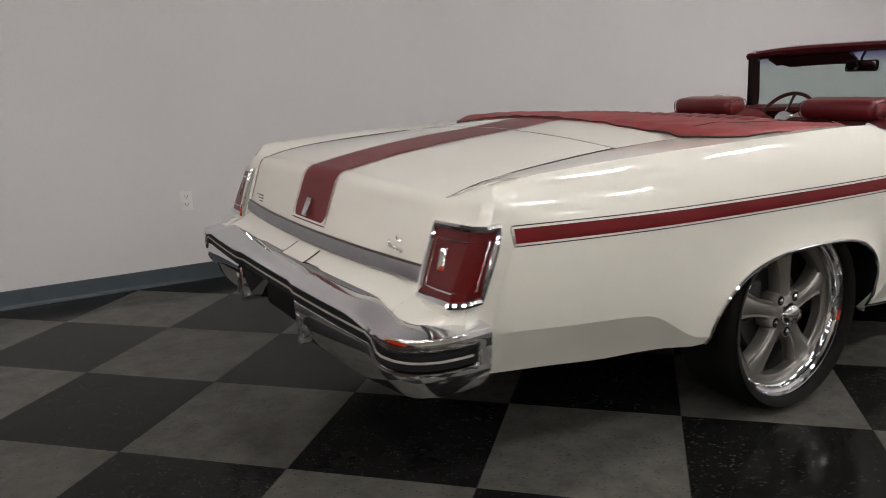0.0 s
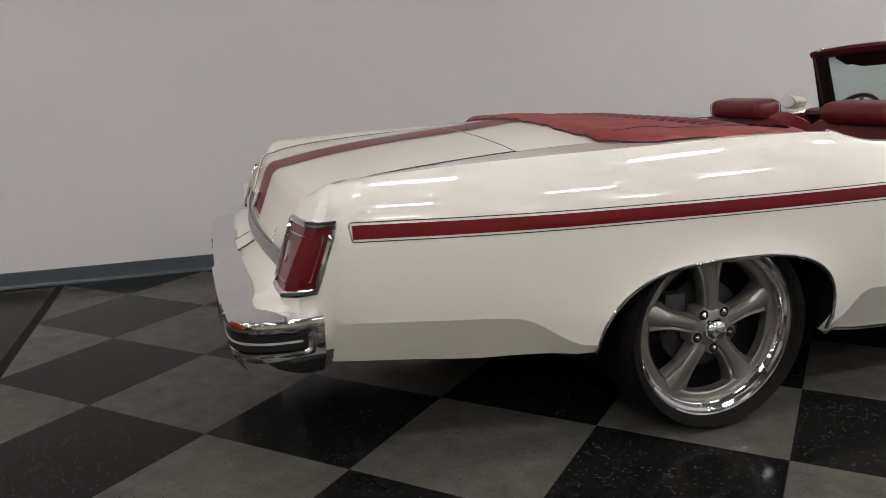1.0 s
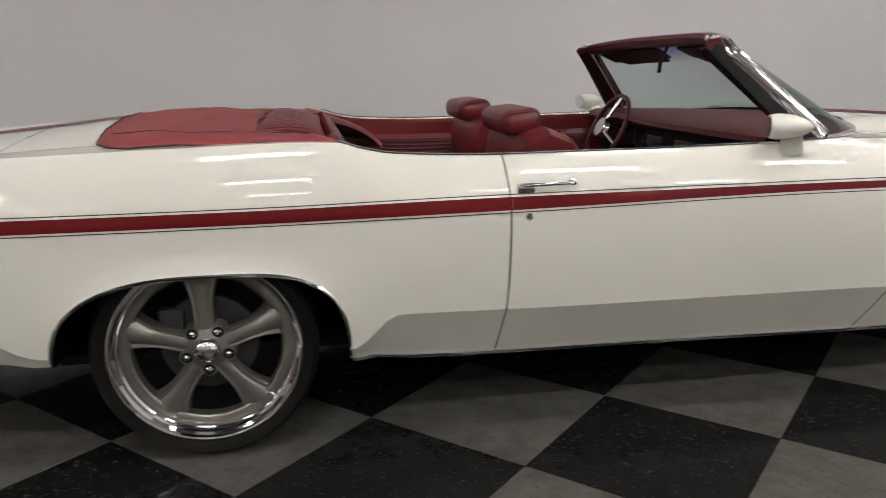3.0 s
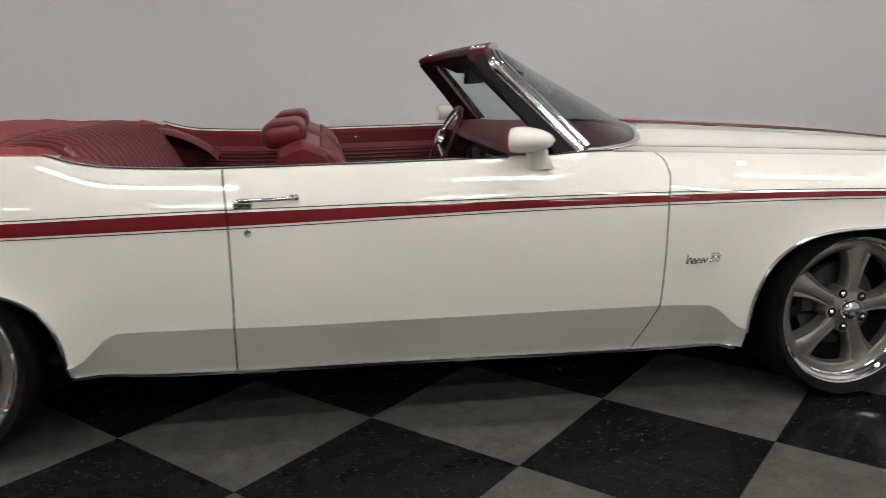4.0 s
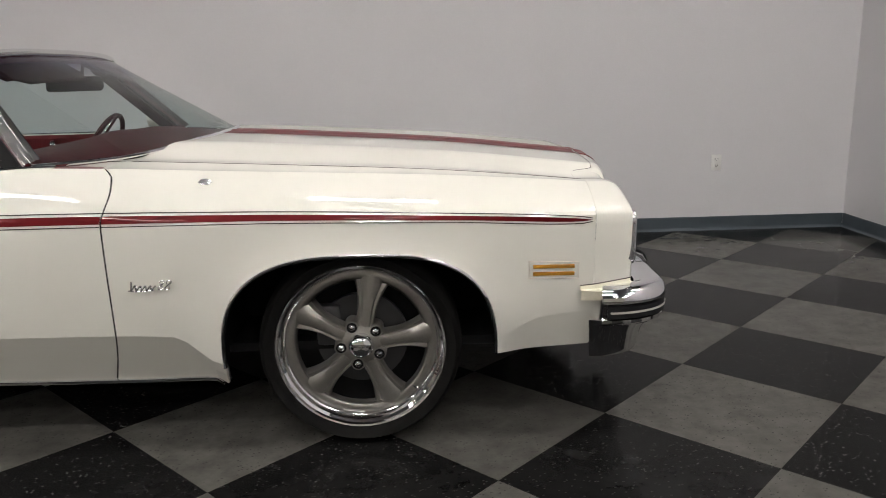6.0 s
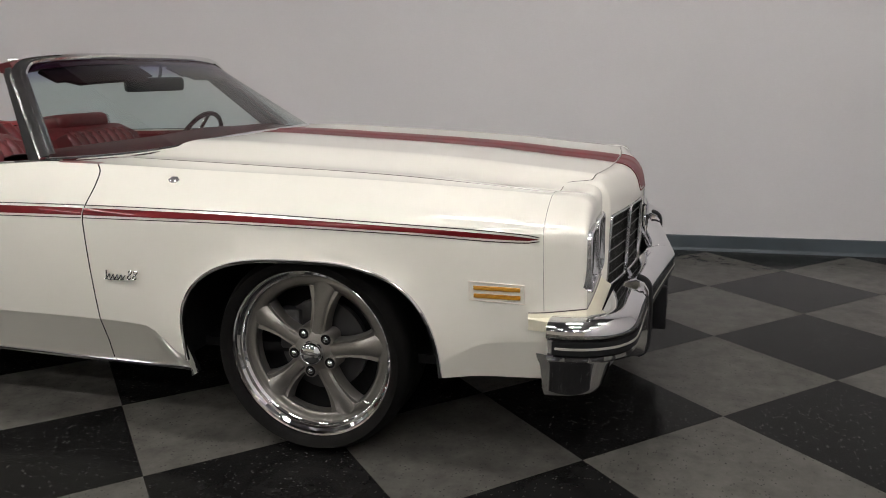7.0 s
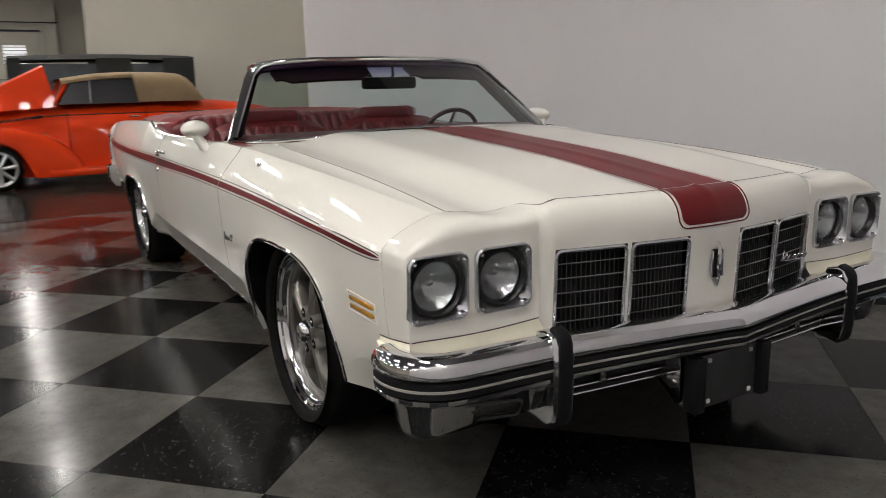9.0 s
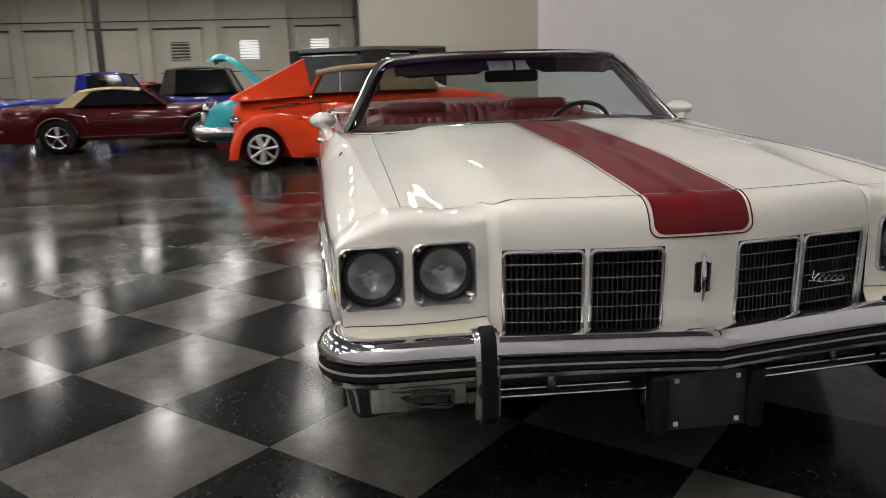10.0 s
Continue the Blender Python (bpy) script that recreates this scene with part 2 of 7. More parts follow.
# ---------------------------------------------------------------- mesh tools
def part(name, bm, material, parent=None, label="", smooth=True, sharp=38):
    """Links a bmesh as one mesh object under a thing or a part."""
    bmesh.ops.remove_doubles(bm, verts=bm.verts, dist=1e-5)
    bmesh.ops.recalc_face_normals(bm, faces=bm.faces) if bm.faces else None
    if smooth:
        lim = radians(sharp)
        for f in bm.faces:
            f.smooth = True
        for e in bm.edges:
            if len(e.link_faces) == 2 and e.calc_face_angle(0) > lim:
                e.smooth = False
    me = bpy.data.meshes.new(name)
    bm.to_mesh(me)
    bm.free()
    for mm in (material if isinstance(material, (list, tuple)) else [material]):
        me.materials.append(mm)
    ob = new(name, me)
    if parent is not None:
        ob.parent = parent
    return tagged(ob, label) if label else ob


def thing(name, label, category, m=None, group="", kind=""):
    e = new(name)
    e.empty_display_size = 0.1
    if m is not None:
        e.matrix_basis = m
    return tagged(e, label, category, group, kind)


def curve_of(pts):
    """Smooth curve through (x, value) pairs that does not overshoot."""
    xs = np.array([p[0] for p in pts], float)
    ys = np.array([p[1] for p in pts], float)
    h = np.diff(xs)
    d = np.diff(ys) / h
    m = np.zeros(len(xs))
    m[0], m[-1] = d[0], d[-1]
    for i in range(1, len(xs) - 1):
        if d[i - 1] * d[i] > 0:
            w1, w2 = 2 * h[i] + h[i - 1], h[i] + 2 * h[i - 1]
            m[i] = (w1 + w2) / (w1 / d[i - 1] + w2 / d[i])

    def f(x):
        x = min(max(x, xs[0]), xs[-1])
        i = min(int(np.searchsorted(xs, x, side="right")) - 1, len(h) - 1)
        t = (x - xs[i]) / h[i]
        return float((2 * t ** 3 - 3 * t ** 2 + 1) * ys[i] + (t ** 3 - 2 * t ** 2 + t) * h[i] * m[i]
                     + (3 * t ** 2 - 2 * t ** 3) * ys[i + 1] + (t ** 3 - t ** 2) * h[i] * m[i + 1])
    return f


def grid(bm, rows, closed=False, cap=False):
    """Faces over rows of points; rows all have one length."""
    vs = [[bm.verts.new(p) for p in r] for r in rows]
    n = len(vs[0])
    for a, b in zip(vs, vs[1:]):
        for i in range(n if closed else n - 1):
            j = (i + 1) % n
            try:
                bm.faces.new((a[i], a[j], b[j], b[i]))
            except ValueError:
                pass
    if cap:
        for r in (vs[0], vs[-1]):
            try:
                bm.faces.new(r)
            except ValueError:
                pass
    return vs


def tube(bm, pts, r, n=8, cap=True, loop=False, flat=1.0):
    """A round bar along points; r may be a list. flat squeezes it in its second direction."""
    pts = [Vector(p) for p in pts]
    rows, up = [], None
    m = len(pts)
    for i, p in enumerate(pts):
        a = pts[(i - 1) % m] if loop or i else p
        b = pts[(i + 1) % m] if loop or i < m - 1 else p
        d = (b - a).normalized()
        if up is None:
            up = Vector((0, 0, 1)) if abs(d.z) < 0.9 else Vector((0, 1, 0))
        s = d.cross(up).normalized()
        up = s.cross(d).normalized()
        rr = r[i] if isinstance(r, (list, tuple)) else r
        rows.append([p + (s * math.cos(k * math.tau / n) + up * flat * math.sin(k * math.tau / n)) * rr for k in range(n)])
    if loop:
        rows.append(rows[0])
    grid(bm, rows, closed=True, cap=cap and not loop)


def box(bm, c, s, r=0.0, seg=2, m=None):
    """A box at c with size s and rounded edges."""
    got = bmesh.ops.create_cube(bm, size=1.0)["verts"]
    for v in got:
        v.co = Vector((v.co.x * s[0], v.co.y * s[1], v.co.z * s[2]))
    if r:
        es = list({e for v in got for e in v.link_edges})
        res = bmesh.ops.bevel(bm, geom=es, offset=r, segments=seg, affect="EDGES", profile=0.5)
        got = list({v for f in res["faces"] for v in f.verts} | {v for v in got if v.is_valid})
    for v in got:
        v.co = (m @ v.co if m is not None else v.co) + Vector(c)
    return got


def revolve(bm, prof, n=48, axis="y", c=(0, 0, 0), a0=0.0, a1=math.tau):
    """prof: (along axis, radius) pairs."""
    full = abs(a1 - a0 - math.tau) < 1e-6
    rows = []
    for k in range(n + (0 if full else 1)):
        a = a0 + (a1 - a0) * k / n
        ca, sa = math.cos(a), math.sin(a)
        if axis == "y":
            rows.append([(c[0] + r * ca, c[1] + h, c[2] + r * sa) for h, r in prof])
        elif axis == "x":
            rows.append([(c[0] + h, c[1] + r * ca, c[2] + r * sa) for h, r in prof])
        else:
            rows.append([(c[0] + r * ca, c[1] + r * sa, c[2] + h) for h, r in prof])
    if full:
        rows.append(rows[0])
    grid(bm, rows)


def sweep(bm, path, prof, closed_prof=True, cap=True):
    """prof: (out, up) pairs carried along a level path of (x, y, z); out is to the right of the way."""
    rows = []
    pts = [Vector(p) for p in path]
    for i, p in enumerate(pts):
        a, b = pts[max(i - 1, 0)], pts[min(i + 1, len(pts) - 1)]
        d = (b - a)
        d.z = 0
        d.normalize()
        o = Vector((d.y, -d.x, 0))
        pr = prof(i) if callable(prof) else prof
        rows.append([p + o * u + Vector((0, 0, v)) for u, v in pr])
    grid(bm, rows, closed=closed_prof, cap=cap and closed_prof)


def rounded_rect(w, h, r, n=5):
    out = []
    for cx, cy, a0 in ((w / 2 - r, h / 2 - r, 0), (-w / 2 + r, h / 2 - r, 90), (-w / 2 + r, -h / 2 + r, 180), (w / 2 - r, -h / 2 + r, 270)):
        for k in range(n + 1):
            a = radians(a0 + 90 * k / n)
            out.append((cx + r * math.cos(a), cy + r * math.sin(a)))
    return out


def smooth_path(pts, n=8):
    """Catmull-Rom through points."""
    P = [Vector(p) for p in pts]
    out = []
    for i in range(len(P) - 1):
        p0, p1, p2, p3 = P[max(i - 1, 0)], P[i], P[i + 1], P[min(i + 2, len(P) - 1)]
        for k in range(n):
            t = k / n
            out.append(0.5 * ((2 * p1) + (p2 - p0) * t + (2 * p0 - 5 * p1 + 4 * p2 - p3) * t * t + (3 * p1 - p0 - 3 * p2 + p3) * t ** 3))
    out.append(P[-1])
    return out


# ---------------------------------------------------------------- the hall
WALL_Y = 2.29


def slab(name, a, b, material, kind="structure", label="", category=""):
    bm = bmesh.new()
    c = [(p + q) / 2 for p, q in zip(a, b)]
    s = [abs(q - p) for p, q in zip(a, b)]
    box(bm, c, s)
    return tagged(part(name, bm, material, smooth=False), label, category, kind=kind)


slab("floor", (-30.0, -17.0, -0.25), (7.5, 9.0, -0.006), CONCRETE, label="dark sealed concrete floor with a worn shine", category="floor")
slab("wall_north", (-5.33, WALL_Y, -0.006), (6.77, WALL_Y + 0.16, 5.7), WALL, label="smooth pale grey painted partition wall", category="wall")
slab("wall_east", (6.62, -16.0, -0.006), (6.78, WALL_Y, 5.7), WALL, label="pale grey painted end wall", category="wall")
slab("wall_south", (-29.2, -16.2, -0.006), (6.78, -16.0, 5.7), WALL_BEIGE, label="beige painted side wall of the hall", category="wall")
slab("wall_back", (-11.75, 0.05, -0.006), (-11.5, 7.0, 5.7), WALL_BEIGE, label="beige painted cross wall in the hall", category="wall")
slab("wall_side", (-29.2, 7.0, -0.006), (6.78, 7.2, 5.7), WALL_BEIGE, label="beige painted outer wall of the hall", category="wall")
# unseen ceiling, kept dark to dim the reflections between the lamps
slab("ceiling", (-29.4, -16.4, 5.7), (6.9, 7.3, 5.9), CEIL, label="dark grey hall ceiling, out of view", category="ceiling")


def baseboard(name, path):
    bm = bmesh.new()
    sweep(bm, path, [(0, 0.104), (0.004, 0.104), (0.006, 0.1), (0.006, 0.02), (0.009, 0.01), (0.02, 0.0), (0.0, 0.0)])
    return tagged(part(name, bm, BASE, smooth=False), "blue-grey vinyl baseboard with a coved foot", "baseboard", kind="structure")


baseboard("baseboard_north", [(-5.33, WALL_Y, 0), (6.613, WALL_Y, 0)])
baseboard("baseboard_east", [(6.62, WALL_Y - 0.006, 0), (6.62, -15.9, 0)])


# ---------------------------------------------------------------- car surfaces
# x runs from the tail to the nose (rear axle at 0, front axle at 3.15), the side that the camera passes is at -y.
ZB = curve_of([(-1.30, 0.400), (-1.0, 0.368), (-0.75, 0.343), (-0.457, 0.338), (0.453, 0.288), (0.68, 0.256), (1.6, 0.237), (2.5, 0.222), (2.74, 0.230), (3.45, 0.296), (3.592, 0.302), (3.834, 0.306), (4.1, 0.315)])
ZC = curve_of([(-1.30, 0.530), (-0.95, 0.506), (-0.70, 0.484), (-0.46, 0.368), (-0.2, 0.36), (0.2, 0.33), (0.46, 0.33), (0.615, 0.434), (1.157, 0.424),
               (2.35, 0.414), (2.57, 0.404), (2.72, 0.305), (3.0, 0.30), (3.55, 0.33), (3.62, 0.37), (3.76, 0.43), (3.92, 0.44), (4.1, 0.44)])
WB = curve_of([(-1.30, 0.872), (-0.75, 0.886), (-0.58, 0.915), (-0.48, 0.955), (0.46, 0.945), (0.54, 0.895), (0.66, 0.876), (2.55, 0.872), (2.66, 0.885), (2.72, 0.95), (3.56, 0.965), (3.72, 0.918), (4.1, 0.895)])
WM = curve_of([(-1.33, 0.940), (-1.2, 0.964), (-0.8, 0.992), (-0.2, 1.003), (1.0, 1.006), (2.5, 1.008), (3.2, 1.003), (3.7, 0.992), (3.91, 0.98), (4.04, 0.966)])
WS = curve_of([(-1.33, 0.88), (-1.2, 0.905), (-0.8, 0.915), (0.0, 0.922), (0.43, 0.925), (0.9, 0.93), (1.9, 0.925), (2.3, 0.90), (2.6, 0.865), (3.5, 0.85), (4.04, 0.82)])
ZS = curve_of([(-1.33, 0.912), (-1.24, 0.925), (-1.15, 0.932), (-1.0, 0.943), (-0.73, 0.957), (-0.387, 0.968), (-0.03, 0.978), (0.30, 0.984), (0.43, 0.981), (0.514, 0.957),
               (0.617, 0.938), (0.976, 0.924), (1.92, 0.930), (2.20, 0.940), (2.4, 0.933), (2.6, 0.920), (3.0, 0.902), (3.4, 0.884), (3.7, 0.863), (3.835, 0.852), (3.95, 0.838), (4.04, 0.79)])
Z1 = 0.76
ARCHES = ((0.026, 0.427, 0.300, 0.603, 3.1), (3.157, 0.4375, 0.29, 0.654, 2.9))     # centre, half length, foot, crown, squareness


def arch_shape(c, h, n, x):
    """The rear arch runs out longer and rounder behind the axle."""
    return (0.466, 2.65) if c < 1 and x < c else (h, n)


def arch_z(x):
    for c, h, z0, zt, n in ARCHES:
        h, n = arch_shape(c, h, n, x)
        u = abs(x - c) / h
        if u < 1:
            return z0 + (zt - z0) * (1 - u ** n) ** (1 / n)
    return 0.0


def side_w(x, z):
    return flat_w(x, z) + flare(x, z)


def flat_w(x, z):
    zb, zc, wb, wm, zs, ws = ZB(x), ZC(x), WB(x), WM(x), ZS(x), WS(x)
    wc = wm - 0.026
    low = (wc - wb) / max(zc - zb, 0.01)
    if z <= zc:
        return wc - low * (zc - z)
    if z < Z1:
        u = (z - zc) / (Z1 - zc)
        return wc + (wm - wc) * (1 - (1 - u) ** 2)
    u = min((z - Z1) / (zs - Z1), 1.0)
    return ws + (wm - ws) * (1 - u ** 1.6) ** 0.90


def flare(x, z):
    """The rolled swelling of the side round a wheel arch."""
    for c, h, z0, zt, n in ARCHES:
        h, n = arch_shape(c, h, n, x)
        rho = ((abs(x - c) / h) ** 2.4 + (max(z - z0, 0.0) / (zt - z0)) ** 2.4) ** (1 / 2.4)
        if 0.9 < rho < 1.32 and z > z0 + 0.08:
            return 0.015 * (1 - max(rho - 1, 0.0) / 0.32) ** 2 * min((z - z0 - 0.08) / 0.12, 1.0)
    return 0.0


GAP_R = curve_of([(0.24, 0.950), (0.312, 0.956), (0.525, 0.969), (0.746, 0.972), (0.93, 0.959)])
GAP_F = curve_of([(0.22, 2.330), (0.30, 2.358), (0.42, 2.388), (0.614, 2.391), (0.775, 2.391), (0.87, 2.412), (0.905, 2.408), (0.945, 2.366)])
NOSE_SEAM = lambda z: 3.908
XR = curve_of([(0.40, -1.256), (0.62, -1.241), (0.75, -1.205), (0.93, -1.146)])


def side_xs(a, b):
    xs = set(np.linspace(a, b, max(int((b - a) / 0.035), 5)))
    for c, h in ((0.026, 0.427), (3.157, 0.4375)):
        for k in np.linspace(-math.pi / 2, math.pi / 2, 45):
            x = c + arch_shape(c, h, 0, c + k)[0] * 1.0005 * math.sin(k)
            if a < x < b:
                xs.add(x)
    return sorted(xs)


def off_arch(x):
    """0 at a wheel arch, 1 well away from it."""
    d = min(abs(x - 0.012) - 0.455, abs(x - 3.157) - 0.44)
    return min(max(d / 0.26, 0.0), 1.0)


def side_panel(L, R, sgn, offset=0.0, top=True, inner=None):
    """A body side panel between two cut lines; sgn -1 is the near side."""
    bm = bmesh.new()
    a, b = L(0.6), R(0.6)
    rows = []
    for x0 in side_xs(a, b):
        u = (x0 - a) / (b - a)
        x = x0
        row = []
        low = max(ZB(x), arch_z(x))
        zc = max(ZC(x), low)
        z1 = max(Z1, low)
        levels = [low, low + (zc - low) * 0.5, zc - 0.004 * (zc > low), zc] + [zc + (z1 - zc) * k / 10 for k in range(1, 11)]
        zs = ZS(x0 + off_arch(x0) * (L(0.92) + (R(0.92) - L(0.92)) * u - x0))
        levels += [z1 + (zs - z1) * math.sin(k * math.pi / 2 / 12) for k in range(1, 13)]
        for z in levels:
            xx = x0 + off_arch(x0) * (L(z) + (R(z) - L(z)) * u - x0)
            row.append((xx, sgn * (side_w(xx, z) - offset), z - (offset * 0.5 if z > 0.9 else 0)))
        if inner is not None:
            xe = row[-1][0]
            w0 = abs(row[-1][1])
            wi, zi = inner(xe)
            for k in range(1, 6):
                t = k / 5
                row.append((row[-1][0], sgn * (w0 + (wi - w0) * t), zs + (zi - zs) * (t ** 1.6)))
        row.insert(0, (row[0][0], row[0][1] - sgn * (0.006 if arch_z(x0) > ZB(x0) else 0.025), row[0][2]))
        rows.append(row)
    grid(bm, rows)
    return bm


# the deck between the quarter panels
LID_C = curve_of([(-1.36, 0.885), (-1.303, 0.897), (-1.10, 0.937), (-0.867, 0.969), (-0.6, 0.995), (-0.336, 1.021), (0.1, 1.03)])
LID_E = curve_of([(-1.36, 0.862), (-1.29, 0.878), (-1.10, 0.916), (-0.9, 0.937), (-0.6, 0.958), (-0.3, 0.972), (0.1, 0.98), (0.5, 0.97)])
LID_W = curve_of([(-1.36, 0.772), (-1.29, 0.770), (-0.9, 0.735), (-0.55, 0.700), (0.0, 0.72), (0.5, 0.78)])


def deck_z(x, y):
    w = LID_W(x)
    u = min(abs(y) / w, 1.0)
    return LID_E(x) + (LID_C(x) - LID_E(x)) * (1 - u ** 2.0)


# the hood: a raised centre, falling to the fenders
HOOD_C = curve_of([(2.35, 0.985), (2.57, 0.983), (3.05, 0.957), (3.54, 0.921), (3.82, 0.889), (4.01, 0.866), (4.06, 0.857)])
HOOD_E = curve_of([(2.2, 0.945), (2.4, 0.940), (2.7, 0.928), (3.0, 0.914), (3.4, 0.892), (3.7, 0.867), (3.87, 0.850), (4.01, 0.836)])
HOOD_W = curve_of([(2.2, 0.74), (2.6, 0.765), (3.6, 0.785), (4.03, 0.79)])


def hood_z(x, y):
    w = HOOD_W(x)
    u = min(abs(y) / w, 1.0)
    s = min(max((u - 0.62) / 0.30, 0.0), 1.0)
    s = s * s * (3 - 2 * s)
    z = HOOD_E(x) + (HOOD_C(x) - HOOD_E(x)) * (1 - s) * (1 - 0.16 * u) + 0.005 * max(0, 1 - abs(y) / 0.03)
    return z - 0.022 * ease((x - 3.30) / 0.58) * ease((abs(y) - 0.49) / 0.10) * (1 - ease((abs(y) - 0.61) / 0.17))


def ease(t):
    t = min(max(t, 0.0), 1.0)
    return t * t * (3 - 2 * t)


def inner_quarter(x):
    return LID_W(x) + 0.001, LID_E(x)


def inner_fender(x):
    return HOOD_W(x) + 0.0012, HOOD_E(x)


def inner_door(x):
    return WS(x) - 0.03, ZS(x) - 0.004


def band(bm, top, bot, a, b, n, sgn, off, L=None, R=None):
    """A strip laid on the body side between two heights."""
    rows = []
    for i in range(n + 1):
        x = a + (b - a) * i / n
        zt, zb = top(x), bot(x)
        r = []
        for k in range(5):
            z = zb + (zt - zb) * k / 4
            xx = x
            if L and i == 0:
                xx = L(z)
            if R and i == n:
                xx = R(z)
            r.append((xx, sgn * (side_w(xx, z) + off), z))
        rows.append(r)
    grid(bm, rows)


STRIPE_T = curve_of([(-1.19, 0.812), (-0.5, 0.799), (0.1, 0.797), (0.963, 0.805), (2.1, 0.807), (2.8, 0.797), (3.5, 0.773), (3.86, 0.752), (3.90, 0.745)])
STRIPE_B = curve_of([(-1.19, 0.768), (-0.5, 0.754), (0.1, 0.752), (0.963, 0.758), (2.1, 0.775), (2.8, 0.772), (3.5, 0.755), (3.86, 0.739), (3.90, 0.744)])


def stripe_gap(x):
    """Cream margin between the red band and its pinstripes, wider towards the nose."""
    return (STRIPE_T(x) - STRIPE_B(x)) * (0.06 + 0.06 * ease((x - 0.6) / 1.8))


car = thing("convertible_car", "cream white vintage convertible with red stripes and red interior, top down", "car")


G = 0.0025
for sgn in (-1, 1):
    q = part("rear_quarter_panel", side_panel(lambda z: XR(z), lambda z: GAP_R(z) - G, sgn, inner=lambda x: inner_quarter(x) if x < 0.46 else inner_door(x)), CREAM, car, sharp=13)
    d = part("door", side_panel(lambda z: GAP_R(z) + G, lambda z: GAP_F(z) - G, sgn, inner=inner_door), CREAM, car, sharp=13)
    f = part("front_fender", side_panel(lambda z: GAP_F(z) + G, lambda z: NOSE_SEAM(z) + 0.002, sgn, inner=inner_fender), CREAM, car, sharp=13)
    # coloured side stripe with its pinstripes, one piece a panel
    for owner, a, b, L, R in ((q, -1.192, 0.968, None, lambda z: GAP_R(z) - G), (d, 0.974, 2.388, lambda z: GAP_R(z) + G, lambda z: GAP_F(z) - G), (f, 2.394, 3.90, lambda z: GAP_F(z) + G, None)):
        n = int((b - a) / 0.03)
        bm = bmesh.new()
        band(bm, lambda x: STRIPE_T(x) - stripe_gap(x), lambda x: STRIPE_B(x) + stripe_gap(x), a, b, n, sgn, 0.0016, L, R)
        part("side_stripe", bm, REDP, owner, "deep red stripe")
        if owner is q:
            bm = bmesh.new()
            tube(bm, [(x, sgn * (side_w(x, z) + 0.0008), z) for x, z in ((a, STRIPE_T(a) + 0.005), (a - 0.006, STRIPE_T(a) + 0.002), (a - 0.0085, STRIPE_T(a) - 0.006), (a - 0.006, (STRIPE_T(a) + STRIPE_B(a)) / 2), (a - 0.003, STRIPE_B(a) + 0.004), (a, STRIPE_B(a) - 0.005))], 0.0014, 6)
            part("pinstripe", bm, PINDARK, owner, "thin dark pinstripe")
        for zf, g0, g1 in ((STRIPE_T, 0.0065, 0.0035), (STRIPE_B, -0.0035, -0.0065)):
            bm = bmesh.new()
            band(bm, lambda x: zf(x) + g0, lambda x: zf(x) + g1, a, b, n, sgn, 0.0016, L, R)
            part("pinstripe", bm, PINDARK, owner, "thin dark pinstripe")
    # door parts
    hx, hz = 1.02, 0.838
    y = sgn * (side_w(hx, hz) + 0.004)
    bm = bmesh.new()
    box(bm, (hx + 0.0, y + sgn * 0.006, hz - 0.012), (0.06, 0.022, 0.034), 0.008)
    tube(bm, [(hx - 0.01, y + sgn * 0.018, hz), (hx + 0.05, y + sgn * 0.024, hz + 0.001), (hx + 0.14, y + sgn * 0.022, hz + 0.002), (hx + 0.155, y + sgn * 0.006, hz + 0.002)], [0.007, 0.006, 0.0055, 0.006], 10)
    box(bm, (hx + 0.155, y, hz + 0.002), (0.03, 0.014, 0.02), 0.005)
    part("door_handle", bm, CHROME, d, "chrome pull handle")
    bm = bmesh.new()
    yl = side_w(1.03, 0.735)
    revolve(bm, [(0, 0.0), (sgn * 0.006, 0.004), (sgn * 0.007, 0.010), (sgn * 0.003, 0.013), (-sgn * 0.002, 0.013)], 20, "y", (1.03, sgn * yl, 0.737))
    part("door_lock", bm, CHROME, d, "round chrome key lock")
    # belt moulding
    bm = bmesh.new()
    xs = np.linspace(0.44, 2.23, 60)
    tube(bm, [(x, sgn * (WS(x) - 0.012), ZS(x) + 0.003) for x in xs], 0.010, 8, flat=0.6)
    part("belt_moulding", bm, CHROME, car, "slim chrome belt moulding")
    # chrome along the sill
    bm = bmesh.new()
    xs = np.linspace(0.462, 2.70, 70)
    rows = []
    for x in xs:
        w, z = WB(x), ZB(x)
        rows.append([(x, sgn * (w - 0.02), z - 0.010), (x, sgn * (w + 0.004), z - 0.011), (x, sgn * (w + 0.007), z - 0.006), (x, sgn * (w + 0.007), z + 0.001), (x, sgn * (w + 0.0035), z + 0.0035)])
    grid(bm, rows)
    part("sill_moulding", bm, CHROME, car, "chrome sill moulding")
